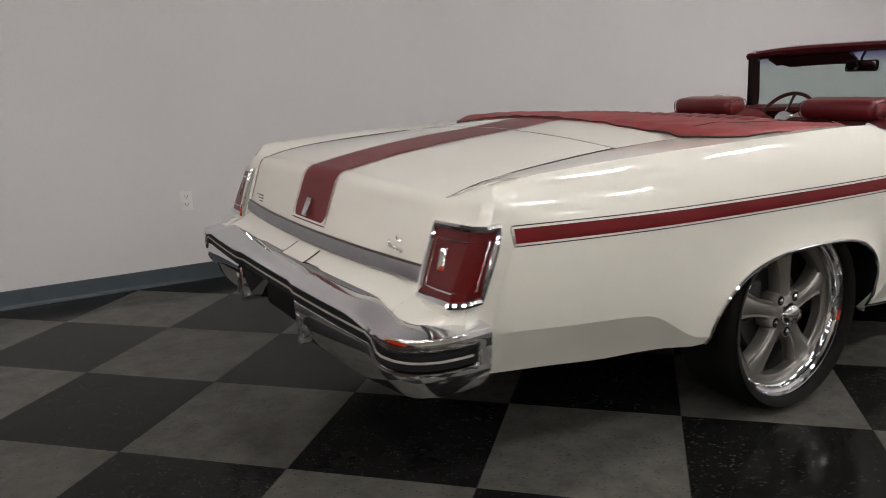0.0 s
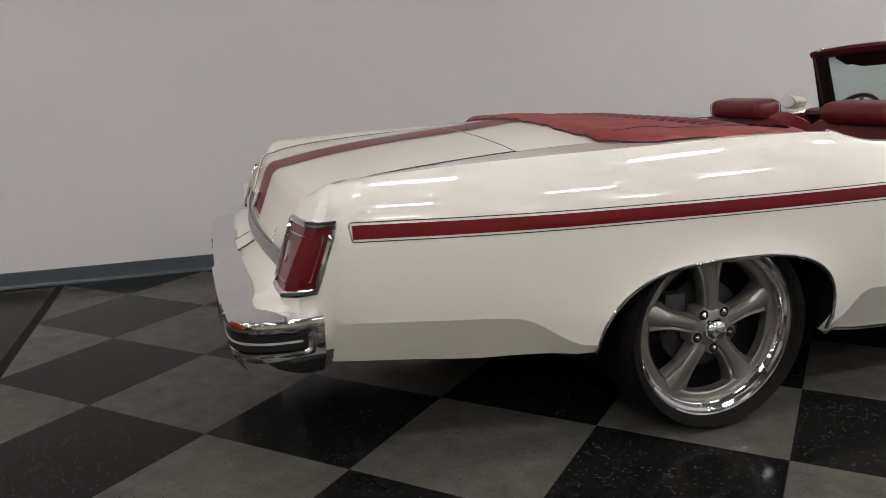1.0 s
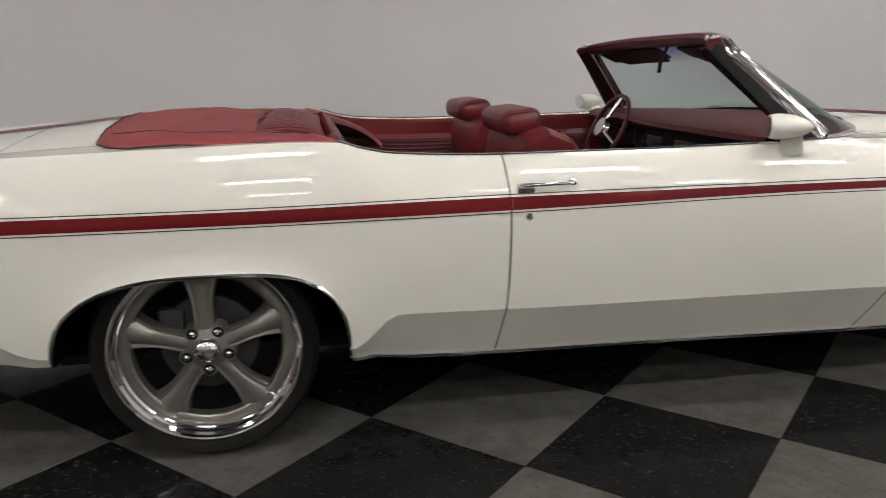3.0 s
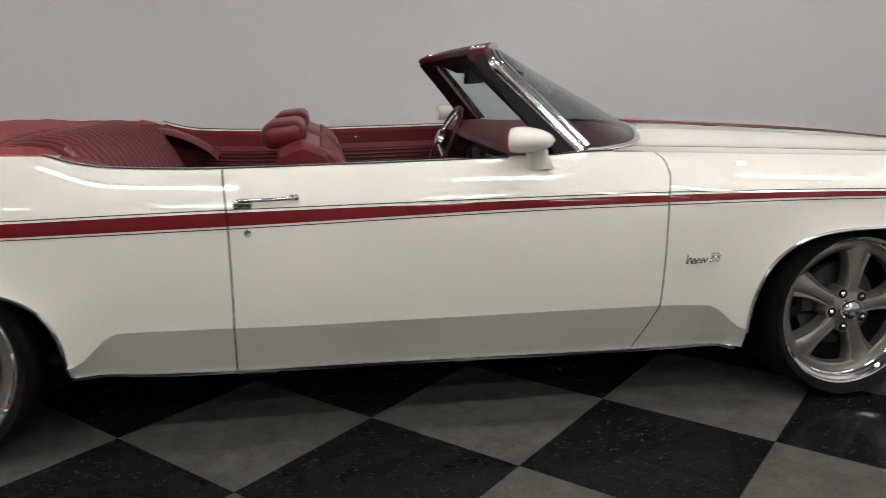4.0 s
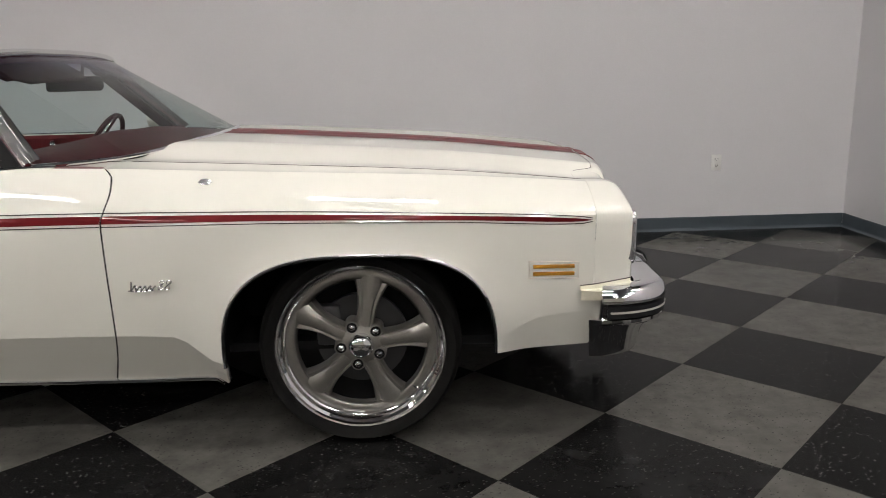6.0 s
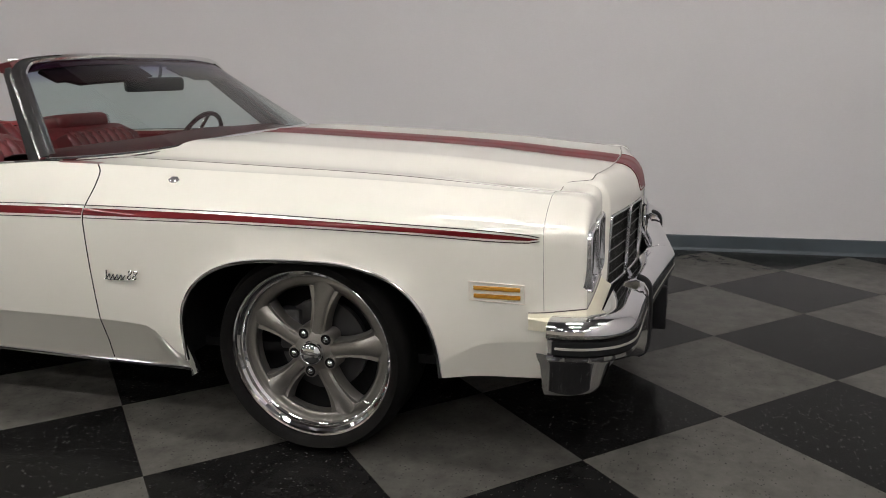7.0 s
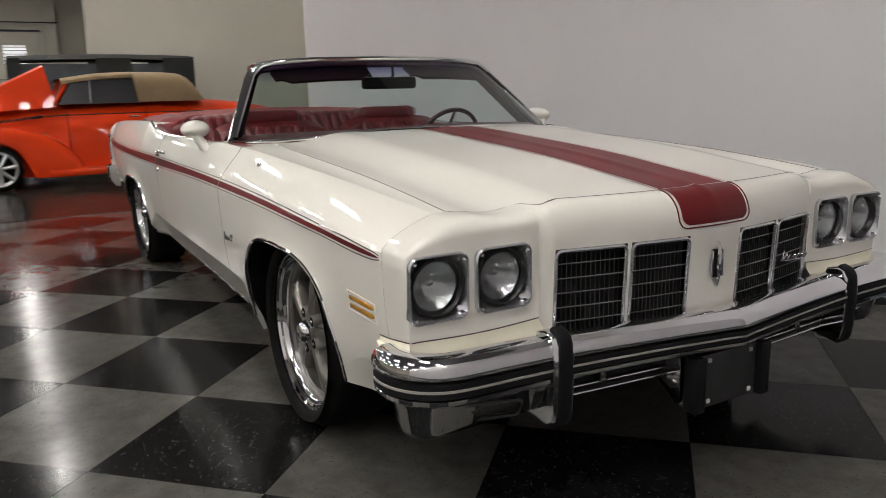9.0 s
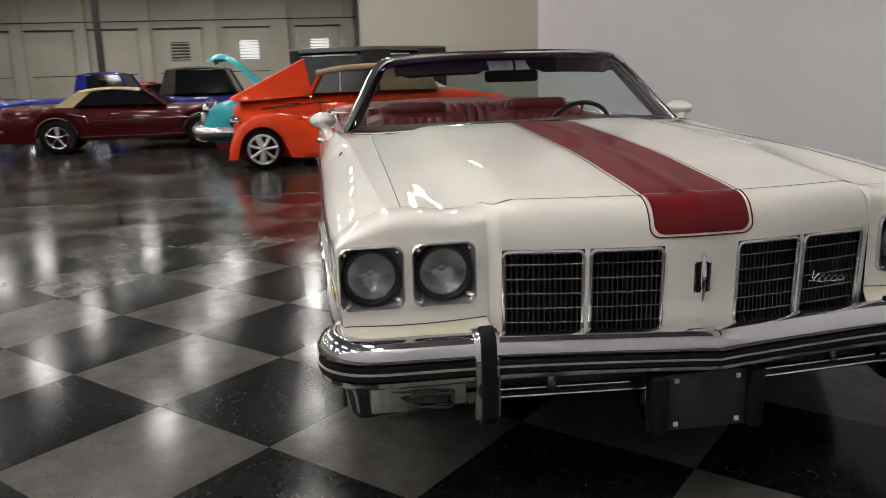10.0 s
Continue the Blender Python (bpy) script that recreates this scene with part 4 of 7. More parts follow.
for sgn in (-1, 1):
    # side and top skin of the fender end, rounded into the lamp face
    bm = bmesh.new()
    XF, ZF = 4.030, 0.784
    z_s, w_s, w_m = ZS(3.911), WS(3.911), WM(3.911)
    cols = [(3.911, side_w(3.911, z), z, 0) for z in np.linspace(0.525, Z1, 8)]
    for i in range(1, 13):
        u = math.sin(i * math.pi / 24)
        cols.append((3.911, w_s + (w_m - w_s) * max(1 - u ** 1.6, 0) ** 0.90, Z1 + (z_s - Z1) * u, u))
    hw = HOOD_W(4.0)
    cols.append((3.911, (w_s + hw) / 2, z_s * 0.55 + HOOD_E(3.911) * 0.45, 1))
    cols.append((3.911, hw + 0.003, HOOD_E(3.911), 1))
    for y in (0.755, 0.72, 0.685, 0.65, 0.62, 0.595, 0.5722):
        cols.append((3.911, y, hood_z(3.911, y), 1))
    rows = []
    for k in range(13):
        a = k / 12 * math.pi / 2
        sn = math.sin(a)
        row = []
        for x0, w0, zz0, u in cols:
            row.append((x0 + (XF - x0) * sn ** 0.5, sgn * (w0 - 0.012 * ease((w0 - 0.78) / 0.08) * (1 - math.cos(a) ** 0.55)), zz0 + (min(zz0, Z1 + (ZF - Z1) * u) - zz0) * (1 - math.cos(a) ** 0.62)))
        rows.append(row)
    grid(bm, rows)
    grid(bm, [[r[-1] for r in rows], [(r[-1][0], r[-1][1], 0.76) for r in rows]])
    last = rows[-1]
    ys = [0.5722, 0.603, 0.776, 0.798, 0.974]
    zs_ = [0.525, 0.592, 0.762]
    ymax = abs(last[7][1])
    for i in range(len(ys) - 1):
        for j in range(len(zs_) - 1):
            if i in (1, 3) and j == 1:
                continue
            q = [(ys[i], zs_[j]), (ys[i + 1], zs_[j]), (ys[i + 1], zs_[j + 1]), (ys[i], zs_[j + 1])]
            bm.faces.new([bm.verts.new((XF, sgn * min(yy, ymax), zz)) for yy, zz in q])
    rim_pts = [(XF, sgn * ymax, 0.762)] + [p for p in last[8:]] + [(XF, sgn * 0.5722, 0.762)]
    bm.faces.new([bm.verts.new(p) for p in rim_pts])
    # rounded corners of the lamp openings
    for i in (1, 3):
        for ky, yy in ((1, ys[i]), (-1, min(ys[i + 1], ymax))):
            for kz, zz in ((1, zs_[1]), (-1, zs_[2])):
                arc = [(yy + ky * 0.026 * (1 - math.cos(a)), zz + kz * 0.026 * (1 - math.sin(a))) for a in np.linspace(0, math.pi / 2, 6)]
                bm.faces.new([bm.verts.new((XF + 0.0006, sgn * p, q)) for p, q in [(yy, zz)] + arc])
    # underside ledge towards the bumper
    grid(bm, [[(3.911, sgn * 0.955, 0.525), (4.030, sgn * 0.935, 0.525)], [(3.911, sgn * 0.57, 0.525), (4.030, sgn * 0.575, 0.525)]])
    surround = part("headlamp_surround", bm, CREAM, car)
    # aged filler below: from a seam round the fender end it slopes out to the bumper
    skin = [(3.866, side_w(3.866, 0.53) + 0.0015, 0), (3.889, side_w(3.889, 0.53) + 0.0015, 0)] + [(r[1][0] + 0.001, abs(r[1][1]) + 0.0012, 0) for r in rows] + [(XF + 0.0012, y, 0) for y in np.linspace(0.90, 0.574, 10)]
    inn = along(skin, 30)
    out = along(smooth_path([(3.868, 0.982, 0), (3.93, 0.998, 0), (4.00, 0.992, 0), (4.040, 0.962, 0), (4.056, 0.92, 0), (4.060, 0.75, 0), (4.062, 0.56, 0)], 6), 30)
    top = [0.528 + 0.020 * ease(i / 10) - 0.007 * math.sin(math.pi * max(i - 10, 0) / 20) for i in range(31)]
    bm = bmesh.new()
    grid(bm, [[(a.x, sgn * a.y, z), (a.x * 0.8 + b.x * 0.2, sgn * (a.y * 0.8 + b.y * 0.2), z - 0.014), ((a.x + b.x) / 2, sgn * (a.y + b.y) / 2, z * 0.4 + 0.516 * 0.6 - 0.004),
               (b.x, sgn * b.y, 0.514), (b.x, sgn * b.y, 0.508), (b.x * 0.5 + a.x * 0.5, sgn * (a.y + b.y) / 2, 0.48)] for a, b, z in zip(inn, out, top)])
    filler = part("bumper_filler", bm, FILLER, car, "yellowed cream filler strip")
    bm = bmesh.new()
    tube(bm, [(a.x, sgn * a.y, z + 0.001) for a, z in zip(inn, top)], 0.0016, 6)
    part("filler_seam", bm, PINDARK, filler, "thin dark seam above the filler")
    bm = bmesh.new()
    rows = []
    for z in (0.312, 0.34, 0.40, 0.46, 0.50, 0.5235):
        w = side_w(3.911, z)
        rows.append([(3.9095, sgn * w, z), (3.925, sgn * (w - 0.001), z), (3.940, sgn * (w - 0.006), z), (3.955, sgn * (w - 0.03), z), (3.96, sgn * 0.6, z)])
    grid(bm, rows)
    part("fender_end", bm, CREAM, car)
    # lamps
    for yc, hw in ((0.6895, 0.0875), (0.8845, 0.0865)):
        bm = bmesh.new()
        hh = 0.087
        # the outline by angle, so that it pairs up with the circle
        def at_angle(a):
            c, s = math.cos(a), math.sin(a)
            k = min(hw / max(abs(c), 1e-6), hh / max(abs(s), 1e-6))
            x, z = c * k, s * k
            rr = 0.024
            if abs(x) > hw - rr and abs(z) > hh - rr:
                ang = math.atan2(abs(z) - (hh - rr), abs(x) - (hw - rr))
                x = math.copysign(hw - rr + rr * math.cos(ang), x)
                z = math.copysign(hh - rr + rr * math.sin(ang), z)
            return x, z
        n = 48
        A = [math.tau * k / n for k in range(n)]
        rings = [[(x * 1.0, z, -0.03) for x, z in map(at_angle, A)], [(x, z, 0.010) for x, z in map(at_angle, A)], [(x * 0.96, z * 0.96, 0.014) for x, z in map(at_angle, A)],
                 [(x * 0.93, z * 0.93, 0.006) for x, z in map(at_angle, A)],
                 [(0.0775 * math.cos(a), 0.0775 * math.sin(a), -0.012) for a in A], [(0.073 * math.cos(a), 0.073 * math.sin(a), -0.030) for a in A]]
        grid(bm, [[(4.030 + d, sgn * (yc + y), LAMP_Z0 - 0.002 + z) for y, z, d in r] for r in rings], closed=True)
        lampo = part("headlamp", bm, BEZEL, car, "round headlamp in a square chrome bezel")
        bm = bmesh.new()
        revolve(bm, [(-0.010, 0.0800), (0.004, 0.0795), (0.010, 0.0765), (0.010, 0.0715), (0.004, 0.066), (-0.008, 0.064)], 40, "x", (4.022, sgn * yc, LAMP_Z0))
        part("rim", bm, RINGDARK, lampo, "dark retaining ring")
        bm = bmesh.new()
        revolve(bm, [(0.012 - 0.016 * (r / 0.066) ** 2, r) for r in np.linspace(0.0001, 0.066, 9)], 40, "x", (4.022, sgn * yc, LAMP_Z0))
        part("lens", bm, LENS_CLEAR, lampo, "clear ribbed glass lens")
        bm = bmesh.new()
        revolve(bm, [(-0.05 + 0.045 * (r / 0.068) ** 2, r) for r in np.linspace(0.0001, 0.068, 9)], 40, "x", (4.008, sgn * yc, LAMP_Z0))
        revolve(bm, [(0.03, 0.0001), (0.029, 0.008), (0.02, 0.012), (0.0, 0.012)], 16, "x", (3.965, sgn * yc, LAMP_Z0 + 0.005))
        part("reflector", bm, REFLECTOR, lampo, "bright reflector bowl")
        for dy, dz in ((0.069, 0.071), (-0.069, 0.071), (0.069, -0.071), (-0.069, -0.071)):
            bm = bmesh.new()
            revolve(bm, [(0.011, 0.0001), (0.013, 0.004), (0.008, 0.0055), (0.0, 0.0055)], 10, "x", (4.030, sgn * yc + dy, LAMP_Z0 - 0.002 + dz))
            part("screw", bm, BRIGHT, lampo, "small bezel screw")

# hood
bm = bmesh.new()
rows = []


# foot of the windscreen glass
WS_BOT_X = curve_of([(0.0, 2.560), (0.25, 2.540), (0.478, 2.475), (0.668, 2.395), (0.80, 2.275), (0.872, 2.135)])


def hood_rear(y):
    return WS_BOT_X(abs(y)) + 0.018


for j in range(61):
    v = -1 + 2 * j / 60
    row = []
    for k in range(40):
        y = v * 0.775
        a, b = hood_rear(y), hood_front(y)
        x = a + (b - a) * k / 39
        y = v * (HOOD_W(x) - 0.0012)
        row.append((x, y, hood_z(x, y)))
    rows.append(row)
grid(bm, rows)
hood = part("hood", bm, CREAM, car)


def hood_strip(y0, y1, n, lift=0.0018):
    return [[(x, y, hood_z(x, y) + lift) for x in np.linspace(hood_rear(y) + 0.004, hood_front(y) - 0.001, 50)] for y in np.linspace(y0, y1, n)]


bm = bmesh.new()
grid(bm, hood_strip(-0.136, 0.136, 15))
part("hood_stripe", bm, REDP, hood, "deep red centre stripe")
for y0, y1 in ((-0.149, -0.145), (0.145, 0.149)):
    bm = bmesh.new()
    grid(bm, hood_strip(y0, y1, 2))
    part("pinstripe", bm, REDP, hood, "thin dark red pinstripe")

for sgn in (-1, 1):
    bm = bmesh.new()
    tube(bm, [(x, sgn * (HOOD_W(x) + 0.0002), HOOD_E(x) + 0.0004) for x in np.linspace(2.42, 3.905, 50)], 0.0010, 6)
    part("side_joint", bm, PINDARK, hood, "dark joint beside the fender")
bm = bmesh.new()
tube(bm, [(hood_front(y) + 0.002, y, hood_z(hood_front(y), y) + 0.0002) for y in np.linspace(-0.5712, 0.5712, 121)], 0.0009, 6)
part("front_joint", bm, PINDARK, hood, "dark joint at the header panel")

# header panel: from the hood seam over the lip down to the grille
def header_pt(y, s, lift=0.0):
    """s from 0 at the seam to 1 at the foot behind the bumper."""
    xs, zs0 = hood_front(y) + 0.004, hood_z(hood_front(y), y)
    xf = nose_x(y)
    ztop = zs0
    e = min(max((abs(y) - 0.537) / 0.033, 0.0), 1.0)
    zl = 0.752 + 0.016 * e * e * (3 - 2 * e)
    if s < 0.55:
        t = s / 0.55
        a = t * math.pi / 2
        x = xs + (xf - xs) * math.sin(a) ** 1.15
        z = ztop - (ztop - zl) * (1 - math.cos(a)) ** 1.25
    else:
        t = (s - 0.55) / 0.45
        x = xf - 0.012 * t
        z = zl - (zl - 0.47) * t
    a = (s / 0.55) * math.pi / 2 if s < 0.55 else math.pi / 2
    return Vector((x + lift * math.sin(a), y, z + lift * math.cos(a)))


GR = [(0.105, 0.305), (0.318, 0.535)]
bm = bmesh.new()
ycut = sorted({-0.572, -0.566, -0.56, -0.553, -0.546, -0.54, 0.54, 0.546, 0.553, 0.56, 0.566, 0.572, 0.0, *[s * v for g in GR for v in g for s in (-1, 1)], *np.linspace(-0.53, 0.53, 29)})
scut = [k / 20 for k in range(0, 12)] + [0.575, 0.70, 0.85, 0.955, 1.0]
for i in range(len(ycut) - 1):
    ym = (ycut[i] + ycut[i + 1]) / 2
    for j in range(len(scut) - 1):
        sm = (scut[j] + scut[j + 1]) / 2
        if 0.575 < sm and any(g[0] < abs(ym) < g[1] for g in GR):
            continue
        bm.faces.new([bm.verts.new(header_pt(ycut[a], scut[b])) for a, b in ((i, j), (i + 1, j), (i + 1, j + 1), (i, j + 1))])
# end walls beside the lamps
for s in (-1, 1):
    pts = [header_pt(s * 0.572, v) for v in scut]
    grid(bm, [pts, [Vector((3.90, s * 0.574, min(p.z, 0.80))) for p in pts]])
header = part("header_panel", bm, CREAM, car)


def stripe_end(y, half, foot):
    """How far down the stripe runs at y: its lower corners are rounded."""
    c = 0.030
    d = max(abs(y) - (half - c), 0.0) / c
    return foot - 0.075 * (1 - math.sqrt(max(1 - d * d, 0.0)))


bm = bmesh.new()
grid(bm, [[header_pt(y, s, 0.0018) for s in np.linspace(0.005, stripe_end(y, 0.136, 0.512), 24)] for y in 0.136 * np.sin(np.linspace(-math.pi / 2, math.pi / 2, 31))])
part("header_stripe", bm, REDP, header, "deep red centre stripe with rounded end")
bm = bmesh.new()
foot = [header_pt(y, stripe_end(y, 0.147, 0.532), 0.001) for y in 0.147 * np.sin(np.linspace(-math.pi / 2, math.pi / 2, 33))]
side = np.linspace(0.005, 0.45, 18)
tube(bm, [header_pt(-0.147, s, 0.001) for s in side] + foot + [header_pt(0.147, s, 0.001) for s in side[::-1]], 0.0022, 6)
part("pinstripe", bm, REDP, header, "thin dark red pinstripe")
# grilles
for s in (-1, 1):
    for g0, g1 in GR:
        bm = bmesh.new()
        def gp(u, v, d=0.0):
            y = s * (g0 + (g1 - g0) * u)
            z = 0.735 - (0.735 - 0.487) * v
            return Vector((nose_x(y) - 0.012 * v + d, y, z))
        ring = []
        for cu, cv, a0 in ((0.91, 0.09, -90), (0.91, 0.91, 0), (0.09, 0.91, 90), (0.09, 0.09, 180)):
            ring += [gp(cu + 0.075 * math.cos(radians(a0 + q)), cv + 0.070 * math.sin(radians(a0 + q))) for q in range(0, 91, 18)]
            if a0 in (-90, 90):
                continue
            ring += [gp(u, 0.98 if a0 == 0 else 0.02) for u in (np.linspace(0.8, 0.2, 4) if a0 == 0 else np.linspace(0.2, 0.8, 4))]
        tube(bm, ring, 0.0055, 8, loop=True)
        gr = part("grille", bm, BEZEL, car, "rectangular grille with a chrome frame")
        for k in range(1, 6):
            bm = bmesh.new()
            tube(bm, [gp(u, k / 6, -0.006) for u in (0.0, 0.5, 1.0)], 0.0018, 6)
            part("grille_bar", bm, GREYBAR, gr, "thin cross bar")
        for k in range(1, 15):
            bm = bmesh.new()
            a, b = gp(k / 15, 0.0, -0.022), gp(k / 15, 1.0, -0.022)
            box(bm, (a + b) / 2, (0.022, 0.003, (a - b).length))
            part("grille_slat", bm, SLAT, gr, "dull grey upright slat")
        bm = bmesh.new()
        grid(bm, [[gp(0, 0, -0.05), gp(1, 0, -0.05)], [gp(0, 1, -0.05), gp(1, 1, -0.05)]])
        part("grille_backing", bm, BLACK, gr, "black backing")
bm = bmesh.new()
script(bm, pose(nose_x(0.35) + 0.006, 0.345, 0.600, 0, 0, 80), 0.100, 0.030, 6)
part("script_badge", bm, CHROME, header, "chrome script badge on the grille")
bm = bmesh.new()
box(bm, (4.136, -0.002, 0.645), (0.012, 0.036, 0.085), 0.004)
part("emblem_shield", bm, BLACK, header, "dark upright emblem")
bm = bmesh.new()
tube(bm, [(4.144, -0.002, 0.578), (4.146, -0.002, 0.60), (4.146, -0.002, 0.64), (4.146, -0.002, 0.69), (4.142, -0.002, 0.712)], [0.002, 0.005, 0.009, 0.006, 0.002], 8)
for dy in (-0.021, 0.021):
    tube(bm, [(4.140, -0.002 + dy, 0.605), (4.140, -0.002 + dy, 0.685)], 0.004, 6)
part("emblem", bm, CHROME, header, "chrome rocket emblem")

# front bumper: upper bar, rubber strip, lower valance
FRONT_HALF = [(3.938, -0.976, 0), (3.985, -0.986, 0), (4.035, -0.983, 0), (4.078, -0.962, 0), (4.106, -0.922, 0), (4.117, -0.86, 0), (4.122, -0.75, 0), (4.13, -0.62, 0), (4.148, -0.45, 0), (4.176, -0.22, 0), (4.200, -0.03, 0), (4.203, 0, 0)]
front_path = bumper_path(FRONT_HALF)
NP = len(front_path)
rise = curve_of([(0, -0.008), (0.15, 0.0), (0.32, 0.0), (0.5, -0.010)])


def drop(i, z):
    """The strip below the bar is narrower towards the middle of the car."""
    t = i / (NP - 1)
    u = min(t, 1 - t)
    k = min(max((u - 0.26) / 0.16, 0.0), 1.0)
    f = 1 - 0.20 * k * k * (3 - 2 * k)
    return (z if z > 0.476 else 0.476 - (0.476 - z) * f) + rise(u)


FRONT_SECTION = [(-0.05, 0.522), (-0.008, 0.536), (0.022, 0.535), (0.042, 0.524), (0.053, 0.504), (0.053, 0.486), (0.042, 0.477), (0.040, 0.437), (0.047, 0.431), (0.047, 0.420),
                 (0.036, 0.411), (0.0, 0.405), (-0.05, 0.405)]
bm = bmesh.new()
sweep(bm, front_path, lambda i: [(o, drop(i, z)) for o, z in FRONT_SECTION])
front_bumper = part("front_bumper", bm, CHROME, car, "chrome front bumper with a black rubber strip")
bm = bmesh.new()
sweep(bm, front_path[3:-3], lambda i: [(o, drop(i + 3, z)) for o, z in ((0.034, 0.479), (0.051, 0.476), (0.052, 0.438), (0.034, 0.435))])
part("rubber_strip", bm, RUBBER, front_bumper, "black rubber strip")
bm = bmesh.new()
sweep(bm, front_path[4:-4], lambda i: [(o, drop(i + 4, z)) for o, z in ((0.0510, 0.4605), (0.0533, 0.4605), (0.0533, 0.4540), (0.0510, 0.4540))])
part("white_line", bm, LINE, front_bumper, "white line in the rubber")
for sgn in (-1, 1):
    # lower corner shell with a parking lamp set in its front
    bm = bmesh.new()
    half = [(3.908, -0.938, 0), (3.96, -0.952, 0), (4.020, -0.948, 0), (4.055, -0.922, 0), (4.066, -0.84, 0), (4.072, -0.74, 0), (4.090, -0.648, 0)]
    pth = smooth_path(half, 5)
    rows = []
    for i, p in enumerate(pth):
        a, c = pth[max(i - 1, 0)], pth[min(i + 1, len(pth) - 1)]
        dv = (c - a).normalized()
        t = i / (len(pth) - 1)
        zb = 0.266 + 0.046 * t
        rows.append([(p.x + dv.y * k, -sgn * (p.y - dv.x * k), z) for k, z in ((0.055, 0.418), (0.050, 0.404), (0.030, 0.375), (0.012, zb + 0.022), (0.002, zb + 0.006), (-0.012, zb), (-0.10, zb))])
    grid(bm, rows)
    shell = part("bumper_corner", bm, CHROME, front_bumper, "chrome lower bumper corner")
    bm = bmesh.new()
    box(bm, (4.080, sgn * 0.785, 0.354), (0.030, 0.190, 0.046), 0.012, 3, m=pose(0, 0, 0, 0, 24, sgn * 9).to_3x3())
    lm = part("parking_lamp", bm, LENS_SMOKE, front_bumper, "smoked parking lamp")
    bm = bmesh.new()
    M = pose(4.085, sgn * 0.785, 0.354, 0, 24, 0) @ pose(0, 0, 0, 0, 0, sgn * 9)
    tube(bm, [M @ Vector((0.009, y, z)) for y, z in rounded_rect(0.200, 0.056, 0.014, 3)], 0.0035, 6, loop=True)
    part("lamp_bezel", bm, DARKGREY, lm, "thin dark lamp bezel")
    # upright guard
    bm = bmesh.new()
    prof = [(4.11, 0.545), (4.145, 0.553), (4.170, 0.543), (4.184, 0.52), (4.187, 0.46), (4.184, 0.35), (4.176, 0.312), (4.155, 0.298), (4.06, 0.312), (4.06, 0.40)]
    rows = []
    for dy, k in ((-0.033, 0.9), (-0.028, 1.0), (0.0, 1.0), (0.028, 1.0), (0.033, 0.9)):
        cx, cz = 4.14, 0.43
        rows.append([(cx + (x - cx) * (0.96 if k < 1 else 1.0), sgn * 0.607 + dy, cz + (z - cz) * (0.97 if k < 1 else 1.0)) for x, z in prof])
    grid(bm, rows, closed=True, cap=True)
    guard = part("bumper_guard", bm, CHROME, front_bumper, "chrome upright guard")
    bm = bmesh.new()
    path = smooth_path([(x, 0, z) for x, z in prof[1:8]], 4)
    rows = []
    for i, p in enumerate(path):
        dv = (path[min(i + 1, len(path) - 1)] - path[max(i - 1, 0)]).normalized()
        nn = Vector((-dv.z, 0, dv.x))
        rows.append([(p.x + nn.x * o, sgn * 0.604 + v, p.z + nn.z * o) for v, o in ((-0.022, -0.004), (-0.020, 0.006), (-0.014, 0.009), (0.014, 0.009), (0.020, 0.006), (0.022, -0.004))])
    grid(bm, rows, cap=True)
    part("rubber_pad", bm, RUBBER, guard, "black rubber pad")
# slotted valance between the guards
bm = bmesh.new()
rows = []
for y in np.linspace(-0.61, 0.61, 31):
    x = 4.135 - 0.045 * (abs(y) / 0.61) ** 1.2
    rows.append([(x + 0.01, y, 0.420), (x + 0.015, y, 0.406), (x - 0.015, y, 0.402), (x - 0.015, y, 0.360), (x + 0.015, y, 0.354), (x + 0.010, y, 0.340), (x - 0.05, y, 0.338)])
grid(bm, rows)
val = part("lower_valance", bm, DARKGREY, front_bumper, "dark lower valance with slots")
bm = bmesh.new()
fx = lambda y: 4.152 - 0.045 * (abs(y) / 0.61) ** 1.2
for y0, y1 in ((-0.565, -0.435), (-0.405, -0.20), (0.20, 0.405), (0.435, 0.565)):
    tube(bm, [(fx(y0), y0, 0.401), (fx(y1), y1, 0.401), (fx(y1), y1, 0.364), (fx(y0), y0, 0.364)], 0.0032, 6, loop=True)
tube(bm, [(fx(y) - 0.003, y, 0.341) for y in np.linspace(-0.6, 0.6, 21)], 0.004, 6)
for y in (-0.42, 0.42):
    box(bm, (fx(y) - 0.012, y, 0.382), (0.03, 0.020, 0.038), 0.003)
part("slot_frames", bm, BRIGHT, val, "thin bright slot frames")
# plate bracket
bm = bmesh.new()
box(bm, (4.212, -0.014, 0.324), (0.006, 0.230, 0.160), 0.002)
plate = part("plate_bracket", bm, DARKGREY, front_bumper, "empty dark plate bracket with four bolts")
for dy, dz in ((-0.088, 0.062), (0.088, 0.062), (-0.088, -0.062), (0.088, -0.062)):
    bm = bmesh.new()
    box(bm, (4.217, dy - 0.014, 0.325 + dz), (0.006, 0.013, 0.013), 0.002)
    part("bolt", bm, PLASTIC, plate, "pale square bolt")
for dy in (-0.138, 0.138):
    bm = bmesh.new()
    box(bm, (4.210, dy - 0.014, 0.322), (0.050, 0.042, 0.165), 0.006)
    pad = part("bumper_pad", bm, RUBBER, front_bumper, "black rubber pad beside the plate")
    bm = bmesh.new()
    vsb = box(bm, (4.12, dy - 0.014, 0.318), (0.10, 0.032, 0.15), 0.004)
    for v in vsb:
        if v.co.x < 4.1:
            v.co.z = 0.36 + (v.co.z - 0.36) * 0.45
    part("pad_bracket", bm, CHROME, pad, "chrome bracket")
# solid black block added for the shade behind grille and bumper
bm = bmesh.new()
box(bm, (4.00, 0, 0.40), (0.16, 1.2, 0.16))
